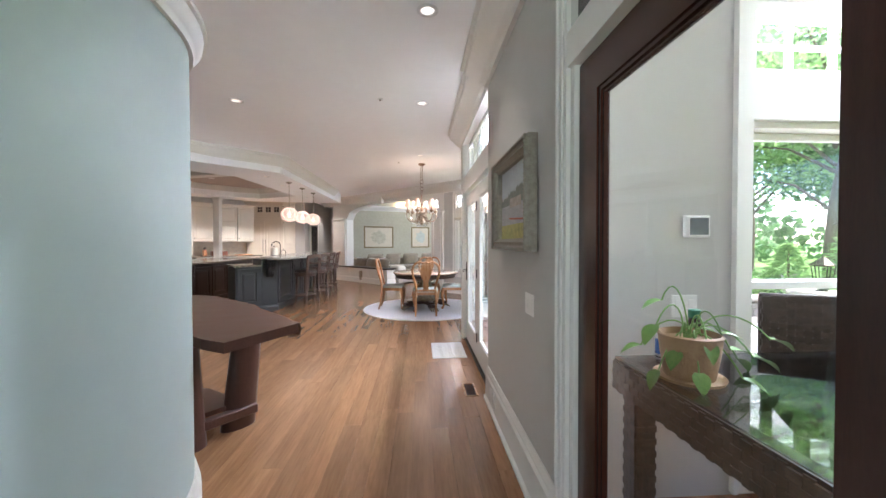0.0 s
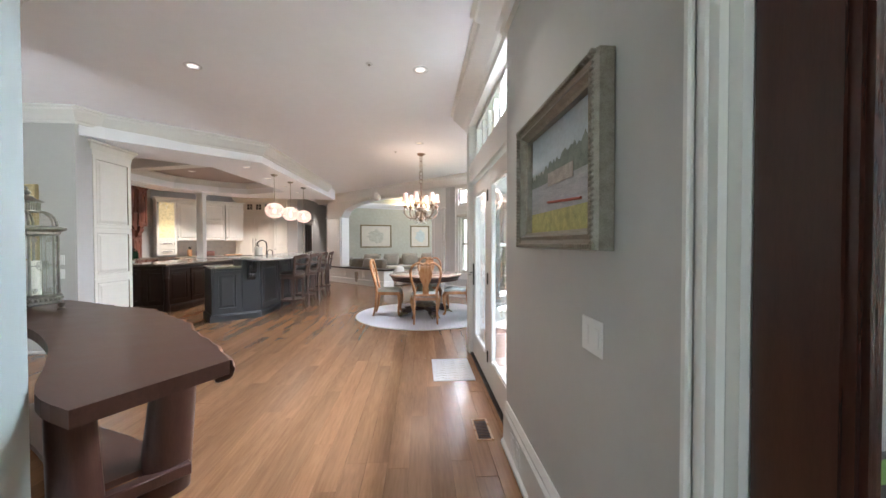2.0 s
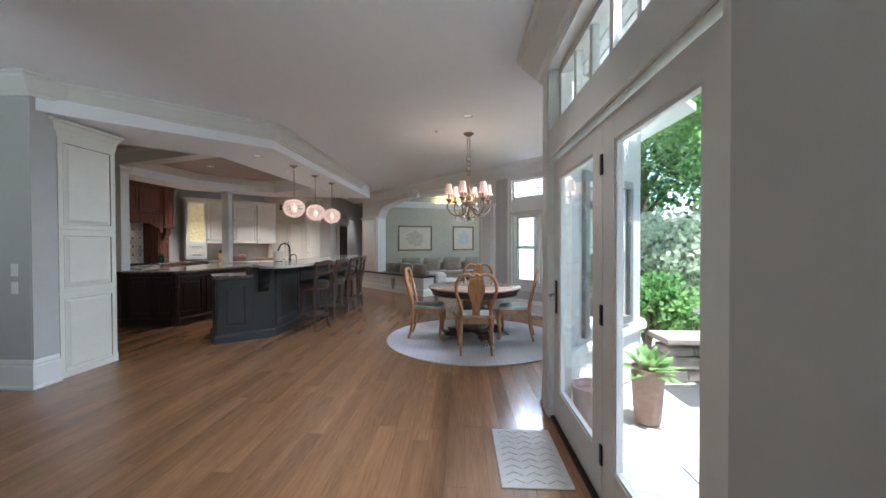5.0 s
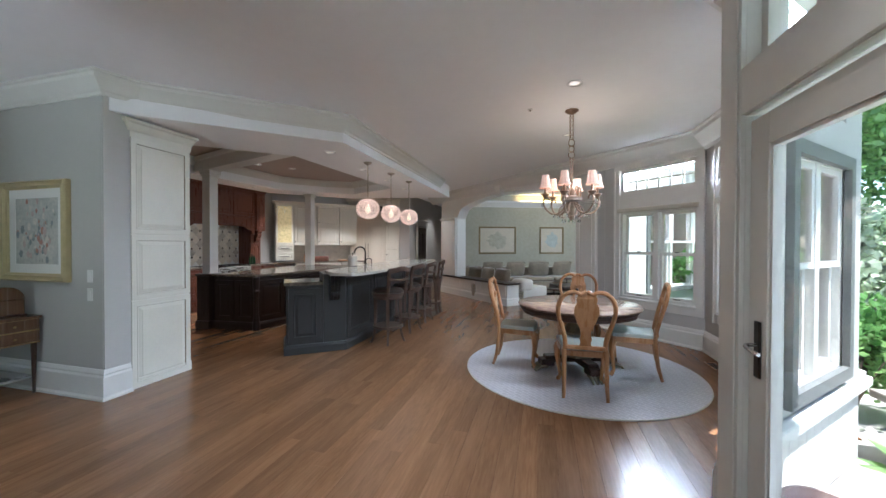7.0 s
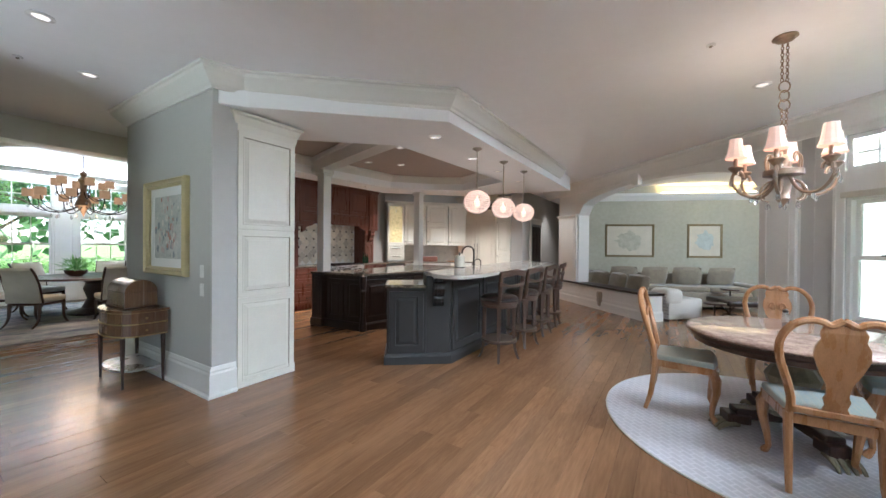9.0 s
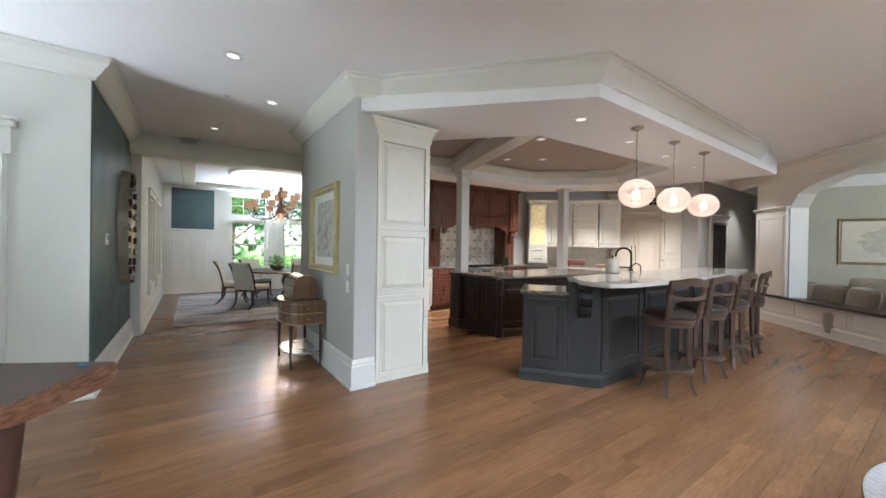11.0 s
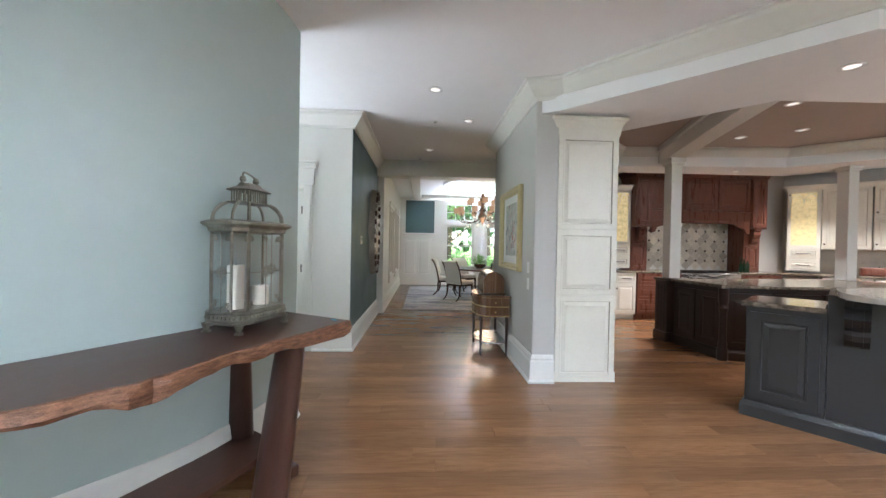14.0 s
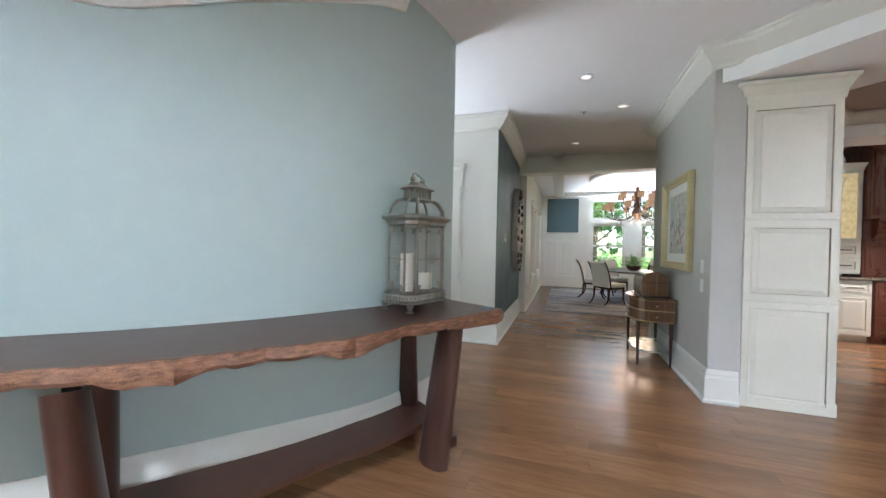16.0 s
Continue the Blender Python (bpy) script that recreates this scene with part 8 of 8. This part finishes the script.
for nm, p, q, L in (("siding_bay_near", BAY[0], BAY[1], 1.77), ("siding_bay", BAY[1], BAY[2], 2.23)):
    bm = B()
    n = int(L / 0.13)
    for i in range(n):
        box(bm, 0.13 * i, -0.178, -0.1, 0.13 * i + 0.125, -0.162, 0.42)
    box(bm, -0.02, -0.23, 0.43, L + 0.02, -0.162, 0.5, 0.008)
    box(bm, -0.02, -0.2, 2.78, L + 0.02, -0.162, 2.9)
    o = part(nm, bm, M_SIDING)
    o.matrix_world = frame_of(p, q)
    structure(o, "white board siding and sill below the bay windows", "siding")

# flagstone patio
patio = thing("pavement_patio", pose(0, 0, 0), "bluestone flagstone patio outside the doors", "patio", kind="structure")
bm = B()
box(bm, 1.2, 4.75, -0.2, 9.0, 12.4, -0.125)
part("bedding", bm, mat("pale_mortar", (0.42, 0.4, 0.36), 0.9, var=0.1), patio)
y = 4.78
while y < 8.95:
    h = rnd.choice((0.45, 0.6, 0.75))
    x = 1.2 + rnd.uniform(0, 0.25)
    while x < 8.5:
        w = rnd.choice((0.45, 0.6, 0.9, 1.1))
        if not (x < 2.75 and y + h > 8.0 and x - 1.0 < y + h - 8.0 + 0.35):
            bm = B()
            box(bm, x, y, -0.125, x + w - 0.012, y + h - 0.012, -0.108 + rnd.uniform(-0.002, 0.002), 0.004)
            part("flagstone", bm, M_SLATE, patio)
        x += w
    y += h
# stone garden wall with slab cap
sw_ = thing("garden_wall", pose(0, 0, 0), "low dry-laid stone garden wall with slab cap", "garden wall")
z = -0.12
while z < 0.26:
    h = rnd.uniform(0.1, 0.16)
    h = min(h, 0.3 - z)
    x = 2.55
    while x < 7.5:
        w = rnd.uniform(0.16, 0.42)
        bm = B()
        box(bm, x, 9.0 + rnd.uniform(-0.015, 0.015), z, x + w - 0.012, 9.3, z + h - 0.01, 0.015, 1)
        part("stone", bm, M_STONE, sw_)
        x += w
    z += h
for i in range(6):
    bm = B()
    box(bm, 2.5 + 0.85 * i, 8.93, 0.305, 3.335 + 0.85 * i, 9.37, 0.37, 0.014, 2)
    part("cap_stone", bm, M_STONE, sw_)
for i in range(12):
    bd = thing("boulder", pose(4.2 + 0.75 * i + rnd.uniform(-0.2, 0.2), 13.2 + rnd.uniform(-0.5, 0.5) - 0.18 * i, -0.14, 0, 0, rnd.uniform(0, 360)), "pale rounded garden boulder among shrubs", "boulder", "garden boulders")
    bm = B()
    bmesh.ops.create_icosphere(bm, subdivisions=2, radius=0.42)
    for v in bm.verts:
        v.co = Vector((v.co.x * 1.2, v.co.y, v.co.z * 0.9 + 0.3)) * (1 + 0.2 * noise.noise(v.co * 3 + Vector((i, 0, 0))))
    part("rock", bm, M_STONE, bd, smooth=True)


def leaf_cloud(bm, r, c, rad, n, size, flat=1.0, hollow=0.45):
    """Small leaf faces scattered through a lumpy ball."""
    for _ in range(n):
        while True:
            d = Vector((r.uniform(-1, 1), r.uniform(-1, 1), r.uniform(-1, 1)))
            if hollow < d.length < 1:
                break
        p = Vector(c) + Vector((d.x * rad, d.y * rad, d.z * rad * flat))
        a = Vector((r.uniform(-1, 1), r.uniform(-1, 1), r.uniform(-0.6, 0.6))).normalized()
        b = a.orthogonal().normalized()
        b = (b * math.cos(k := r.uniform(0, 6.28)) + a.cross(b) * math.sin(k)) * size * r.uniform(0.6, 1.2) * 0.55
        a = a * size * r.uniform(0.6, 1.3)
        vs = [bm.verts.new(q) for q in (p, p + a * 0.5 + b, p + a, p + a * 0.5 - b)]
        bm.faces.new(vs)


M_TRUNK = mat("tree_bark", (0.09, 0.065, 0.045), 0.9, color2=(0.19, 0.15, 0.11), scale=9, stretch=(3, 3, 0.6), bump=0.8, bscale=30)
M_LIGHTLEAF = leaf_mat("bright_leaf", (0.22, 0.4, 0.13), (0.4, 0.58, 0.24))
M_DARKLEAF = leaf_mat("dark_leaf", (0.07, 0.15, 0.06), (0.14, 0.27, 0.1), 0.35)
M_BLOOM = leaf_mat("white_blossom", (0.75, 0.78, 0.66), (0.6, 0.7, 0.48))
M_PURPLE = mat("purple_blossom", (0.35, 0.2, 0.45), 0.6, random="island")


def tree(x, y, h, rad, seed, leaves, material, label, size=0.17, low=0.35):
    t = thing("tree", pose(x, y, -0.16), label, "tree", "garden trees")
    r = random.Random(seed)
    bm = B()
    bend = [Vector((r.uniform(-0.1, 0.1) * k, r.uniform(-0.1, 0.1) * k, h * 0.85 * k / 5)) for k in range(6)]
    tube(bm, bend, [0.16 * (1 - 0.15 * k) * h / 8 for k in range(6)], 9)
    ends = []
    for k in range(9):
        a, z = r.uniform(0, 6.28), h * r.uniform(low, 0.75)
        base = Vector((bend[2].x, bend[2].y, z))
        e = base + Vector((math.cos(a) * rad * 0.75, math.sin(a) * rad * 0.75, h * 0.16))
        tube(bm, [base, (base + e) / 2 + Vector((0, 0, h * 0.03)), e], [0.05 * h / 8, 0.035 * h / 8, 0.012 * h / 8], 6)
        ends.append(e)
    part("trunk", bm, M_TRUNK, t, smooth=True)
    bm = B()
    cl = ends + [Vector((r.uniform(-0.5, 0.5) * rad, r.uniform(-0.5, 0.5) * rad, h * r.uniform(0.6, 0.95))) for _ in range(8)]
    for c in cl:
        leaf_cloud(bm, r, c, rad * r.uniform(0.32, 0.55), leaves // len(cl), size, 0.7, 0.2)
    part("crown", bm, material, t)
    return t


for i, (x, y, h, r, n, m) in enumerate(((6.8, 13.5, 6.5, 2.6, 5200, M_LIGHTLEAF), (9.5, 15.5, 8.5, 3.2, 5200, M_LIGHTLEAF), (5.2, 17.0, 8.0, 3.0, 4200, M_LIGHTLEAF), (10.5, 11.0, 7.5, 3.0, 4600, M_LIGHTLEAF),
                                       (13.5, 17.0, 10, 3.6, 4200, M_DARKLEAF), (15.5, 12.0, 10, 3.8, 4200, M_DARKLEAF), (8.0, 21.0, 11, 3.8, 4200, M_DARKLEAF), (17.0, 20.0, 12, 4.2, 4200, M_DARKLEAF),
                                       (19.0, 15.0, 12, 4.4, 3800, M_LIGHTLEAF), (20.0, 26.0, 13, 4.6, 3800, M_DARKLEAF), (25.0, 20.0, 13, 4.8, 3800, M_LIGHTLEAF), (24.0, 13.5, 12, 4.6, 3800, M_DARKLEAF),
                                       (-17.5, 7.2, 7, 2.8, 3600, M_LIGHTLEAF), (-18.5, 10.5, 8, 3.2, 3600, M_LIGHTLEAF), (-21, 5.0, 9, 3.4, 3200, M_LIGHTLEAF), (-20.5, 13.5, 9, 3.4, 3200, M_DARKLEAF), (-23, 8.8, 10, 3.8, 3200, M_DARKLEAF),
                                       (-10.5, 1.5, 7, 2.6, 2600, M_LIGHTLEAF))):
    tree(x, y, h, r, 100 + i, 2 * n, m, "leafy green garden tree" if m is M_LIGHTLEAF else "dark green woodland tree", 0.12 if h < 9 else 0.2, 0.15 if m is M_DARKLEAF else 0.25)


def conifer(x, y, h, rad, seed):
    t = thing("conifer", pose(x, y, -0.16), "young bright green conifer on the lawn", "tree", "garden conifers")
    r = random.Random(seed)
    bm = B()
    tube(bm, [(0, 0, 0), (0, 0, h * 0.95)], [0.06, 0.01], 7)
    part("trunk", bm, M_TRUNK, t)
    bm = B()
    for k in range(2200):
        z = h * (0.05 + 0.95 * r.random() ** 1.3)
        rr = rad * (1 - z / h) * r.uniform(0.45, 1.05)
        a = r.uniform(0, 6.28)
        p = Vector((rr * math.cos(a), rr * math.sin(a), z))
        d = Vector((math.cos(a), math.sin(a), r.uniform(-0.1, 0.5))).normalized()
        leaf_quad(bm, p, d, Vector((0, 0, 1)), r.uniform(0.1, 0.22), 0.03)
    part("crown", bm, M_LIGHTLEAF, t)


conifer(9.3, 9.4, 2.4, 1.0, 1)
conifer(8.2, 9.9, 1.5, 0.8, 2)


def shrub(x, y, z, rad, h, n, material, label, seed, size=0.07):
    s = thing("shrub", pose(x, y, z), label, "shrub", "garden shrubs")
    r = random.Random(seed)
    bm = B()
    for k in range(6):
        a = r.uniform(0, 6.28)
        tube(bm, [(0, 0, 0), (rad * 0.4 * math.cos(a), rad * 0.4 * math.sin(a), h * 0.6)], [0.02, 0.006], 5)
    part("stems", bm, M_TRUNK, s)
    bm = B()
    for k in range(9):
        leaf_cloud(bm, r, (r.uniform(-0.6, 0.6) * rad, r.uniform(-0.6, 0.6) * rad, h * r.uniform(0.3, 0.75)), rad * 0.5, n // 9, size, min(1.0, h / rad * 0.6), 0.1)
    part("foliage", bm, material, s)


for i in range(9):
    shrub(2.75 + 0.62 * i, 9.95 + rnd.uniform(-0.1, 0.3), 0.0, 0.5, 0.8, 900, M_LIGHTLEAF, "low bright green groundcover shrub behind the wall", 200 + i)
for i in range(7):
    shrub(3.0 + 0.8 * i, 11.0 + rnd.uniform(-0.2, 0.3), -0.1, 0.6, 0.95, 800, M_LIGHTLEAF if i % 2 else M_FOLI, "bright green garden shrub", 220 + i)
shrub(5.1, 12.6, -0.1, 1.1, 2.4, 5200, M_BLOOM, "large white-flowering garden shrub", 240, 0.12)
shrub(2.9, 10.1, -0.1, 0.5, 1.3, 1400, M_FOLI, "upright dark green shrub", 241)
shrub(4.7, 10.0, 0.35, 0.25, 0.5, 300, M_PURPLE, "clump of purple flowers", 242, 0.05)
for i, (x, y) in enumerate(((6.0, 16.2), (3.9, 15.0), (5.0, 14.2), (7.5, 17.5))):
    shrub(x, y, -0.15, 1.1, 1.6, 1600, M_FOLI, "rounded dark green shrub", 250 + i, 0.12)
for i in range(8):
    shrub(-14.6, 6.6 + 0.9 * i, -0.15, 0.7, 1.2, 900, M_LIGHTLEAF, "bright green shrub outside the dining room", 260 + i, 0.1)

# woods far off
bm = B()
r = random.Random(77)
for k in range(150):
    a = r.uniform(-0.5, 2.2)
    d = r.uniform(34, 60)
    c = (d * math.cos(a), 6 + d * math.sin(a), r.uniform(0, 13))
    leaf_cloud(bm, r, c, r.uniform(2.5, 4.5), 150, 0.7, 0.8, 0.3)
for k in range(60):
    a = r.uniform(2.4, 3.9)
    d = r.uniform(32, 45)
    leaf_cloud(bm, r, (d * math.cos(a), 9 + d * math.sin(a), r.uniform(0, 11)), r.uniform(2.5, 4.5), 150, 0.7, 0.8, 0.3)
tagged(part("far_woods", bm, M_DARKLEAF), "dense green woods beyond the garden", "woods", kind="stuff")

# grill, umbrella, planters
gr = thing("gas_grill", pose(3.55, 8.5, -0.108, 0, 0, 180), "stainless gas grill with side shelf on the patio", "grill")
M_GRILL = mat("grey_enamel", (0.2, 0.21, 0.22), 0.4, metal=0.4, var=0.05)
bm = B()
box(bm, -0.4, -0.28, 0.12, 0.4, 0.28, 0.75, 0.015, 2)
part("cabinet", bm, M_GRILL, gr)
bm = B()
a_ = [(-0.3, 0.86), (-0.3, 0.98), (-0.22, 1.12), (-0.05, 1.2), (0.15, 1.18), (0.28, 1.05), (0.3, 0.86)]
lo, hi = [bm.verts.new((-0.42, y, z)) for y, z in a_], [bm.verts.new((0.42, y, z)) for y, z in a_]
bm.faces.new(lo), bm.faces.new(hi)
for i in range(len(a_)):
    bm.faces.new((lo[i], lo[(i + 1) % 7], hi[(i + 1) % 7], hi[i]))
part("lid", bm, M_GRILL, gr, "domed grill lid")
bm = B()
tube(bm, [(-0.34, 0.33, 1.0), (0.34, 0.33, 1.0)], 0.013, 8)
part("lid_handle", bm, M_STEEL, gr)
bm = B()
box(bm, -0.42, -0.3, 0.752, 0.42, 0.3, 0.858, 0.01)
part("firebox", bm, M_STEEL, gr)
for sg in (-1, 1):
    bm = B()
    box(bm, 0.425 if sg > 0 else -0.9, -0.26, 0.8, 0.9 if sg > 0 else -0.425, 0.28, 0.86, 0.012, 2)
    part("side_shelf", bm, M_STEEL, gr)
for x in (-0.35, 0.35):
    for y in (-0.22, 0.22):
        bm = B()
        tube(bm, [(x - 0.015, y, 0.05), (x + 0.015, y, 0.05)], 0.05, 12)
        part("caster", bm, M_IRON, gr)
for k in range(2):
    for i in range(5):
        bm = B()
        box(bm, 0.4, -0.2 + 0.085 * i, 0.56 + 0.05 * k, 0.403, -0.14 + 0.085 * i, 0.575 + 0.05 * k)
        part("vent_slot", bm, M_IRON, gr)
um = thing("patio_umbrella", pose(7.4, 14.35, -0.14), "closed taupe patio umbrella", "umbrella")
M_CANVAS = mat("taupe_canvas", (0.3, 0.25, 0.23), 0.9, var=0.1, scale=6, bump=0.3)
bm = B()
tube(bm, [(0, 0, 0), (0, 0, 2.55)], 0.025, 8)
part("pole", bm, M_DARKWOOD, um)
for z0, z1, r0, r1 in ((0.75, 1.45, 0.28, 0.17), (1.3, 1.95, 0.24, 0.15), (1.85, 2.45, 0.2, 0.05)):
    bm = B()
    n = 32
    rr = []
    for t in (0, 0.3, 0.7, 1.0):
        rad = r0 + (r1 - r0) * t
        rr.append([bm.verts.new((rad * (1 + 0.18 * math.cos(8 * 2 * math.pi * k / n)) * math.cos(2 * math.pi * k / n), rad * (1 + 0.18 * math.cos(8 * 2 * math.pi * k / n)) * math.sin(2 * math.pi * k / n), z0 + (z1 - z0) * t + (0.05 * math.cos(8 * 2 * math.pi * k / n) if t == 0 else 0))) for k in range(n)])
    for a, b in zip(rr, rr[1:]):
        for k in range(n):
            bm.faces.new((a[k], a[(k + 1) % n], b[(k + 1) % n], b[k]))
    bm.faces.new(rr[-1])
    part("folded_canopy", bm, M_CANVAS, um, smooth=True)
bm = B()
lathe(bm, [(0.02, 2.5), (0.05, 2.52), (0.03, 2.58), (0, 2.6)], 10)
part("finial", bm, M_DARKWOOD, um)
M_BUCKET = mat("weathered_copper_pail", (0.42, 0.3, 0.27), 0.55, metal=0.3, color2=(0.55, 0.45, 0.42), scale=9, bump=0.15)
M_TERRA = mat("weathered_clay", (0.24, 0.15, 0.11), 0.8, color2=(0.38, 0.27, 0.21), scale=8, bump=0.3)
for i, (x, y, r_, h, sd) in enumerate(((1.86, 8.08, 0.13, 0.46, 5), (1.3, 7.82, 0.15, 0.4, 6))):
    pot = thing("planter_pot", pose(x, y, -0.108), "tall weathered planter with a leafy plant" if i == 0 else "pale metal bucket planter by the door", "planter")
    bm = B()
    lathe(bm, [(r_ * 0.75, 0), (r_ * 0.8, 0.02), (r_, h * 0.9), (r_ * 1.05, h), (r_ * 0.95, h), (r_ * 0.9, h * 0.85), (0, h * 0.85)], 24)
    part("pot", bm, M_TERRA if i == 0 else M_BUCKET, pot, smooth=True)
    if i == 0:
        bm = B()
        r = random.Random(sd)
        for k in range(46):
            a, e = r.uniform(0, 6.28), r.uniform(0.0, 1.3)
            d = Vector((math.cos(a) * math.cos(e), math.sin(a) * math.cos(e), math.sin(e)))
            leaf_quad(bm, Vector((0, 0, h * 0.88)) + d * 0.08, d, Vector((0, 0, 1)), r.uniform(0.12, 0.24), 0.04)
        part("foliage", bm, M_LIGHTLEAF, pot)
pil = thing("stone_lamp_post", pose(6.6, 7.9, -0.14), "stone pillar with a black lantern on the lawn edge", "lamp post")
bm = B()
box(bm, -0.25, -0.25, 0, 0.25, 0.25, 0.7, 0.02)
box(bm, -0.3, -0.3, 0.701, 0.3, 0.3, 0.77, 0.015)
part("pillar", bm, M_STONE, pil)
bm = B()
lathe(bm, [(0.08, 0.771), (0.06, 0.8), (0.02, 0.82), (0.02, 0.86), (0.1, 0.9), (0.1, 0.91)], 8)
lathe(bm, [(0.15, 1.16), (0.16, 1.18), (0.06, 1.27), (0.02, 1.3), (0, 1.34)], 8)
for k in range(6):
    t = 2 * math.pi * k / 6
    tube(bm, [(0.1 * math.cos(t), 0.1 * math.sin(t), 0.9), (0.14 * math.cos(t), 0.14 * math.sin(t), 1.17)], 0.008, 5)
part("lantern_frame", bm, M_IRON, pil)

# ---------------------------------------------------------------- floor planks
rnd = random.Random(13)
PW = 0.132


def spans(x):
    """Stretches of y inside the footprint at this x."""
    ys = []
    n = len(FOOT)
    for i in range(n):
        (x0, y0), (x1, y1) = FOOT[i], FOOT[(i + 1) % n]
        if (x0 <= x) != (x1 <= x):
            ys.append(y0 + (y1 - y0) * (x - x0) / (x1 - x0))
    ys.sort()
    return list(zip(ys[::2], ys[1::2]))


pm = bpy.data.meshes.new("plank")
bm = B()
box(bm, -PW / 2 + 0.0007, 0.0006, -0.011, PW / 2 - 0.0007, 0.9994, 0.0)
bm.to_mesh(pm), bm.free()
pm.materials.append(M_PLANK)
verts, faces = [], []
x = -13.1
while x < 4.6:
    for y0, y1 in spans(x):
        y = y0 + 0.02
        ln = rnd.uniform(0.4, 2.0)
        while y < y1 - 0.03:
            e = min(y + ln, y1 - 0.02)
            if y1 - e < 0.3:
                e = y1 - 0.02
            if -4.1 < x < 0.94 and 2.4 < y and e < 11.2:
                o = new("plank", pm)
                o.parent, o.location, o.scale = sub, (x, y, rnd.uniform(-0.0003, 0.0003)), (1, e - y, 1)
            else:
                b = len(verts)
                g = 0.0007
                verts += [(x - PW / 2 + g, y + g, 0), (x + PW / 2 - g, y + g, 0), (x + PW / 2 - g, e - g, 0), (x - PW / 2 + g, e - g, 0)]
                verts += [(vx, vy, -0.011) for vx, vy, _ in verts[b:b + 4]]
                faces += [(b, b + 1, b + 2, b + 3), (b, b + 4, b + 5, b + 1), (b + 1, b + 5, b + 6, b + 2), (b + 2, b + 6, b + 7, b + 3), (b + 3, b + 7, b + 4, b)]
            y = e
            ln = rnd.uniform(0.9, 2.3)
    x += PW
me = bpy.data.meshes.new("floor_planks")
me.from_pydata(verts, [], faces)
me.materials.append(M_PLANKS)
o = new("floor_planks", me)
o.parent = sub
o["kind"] = "stuff"
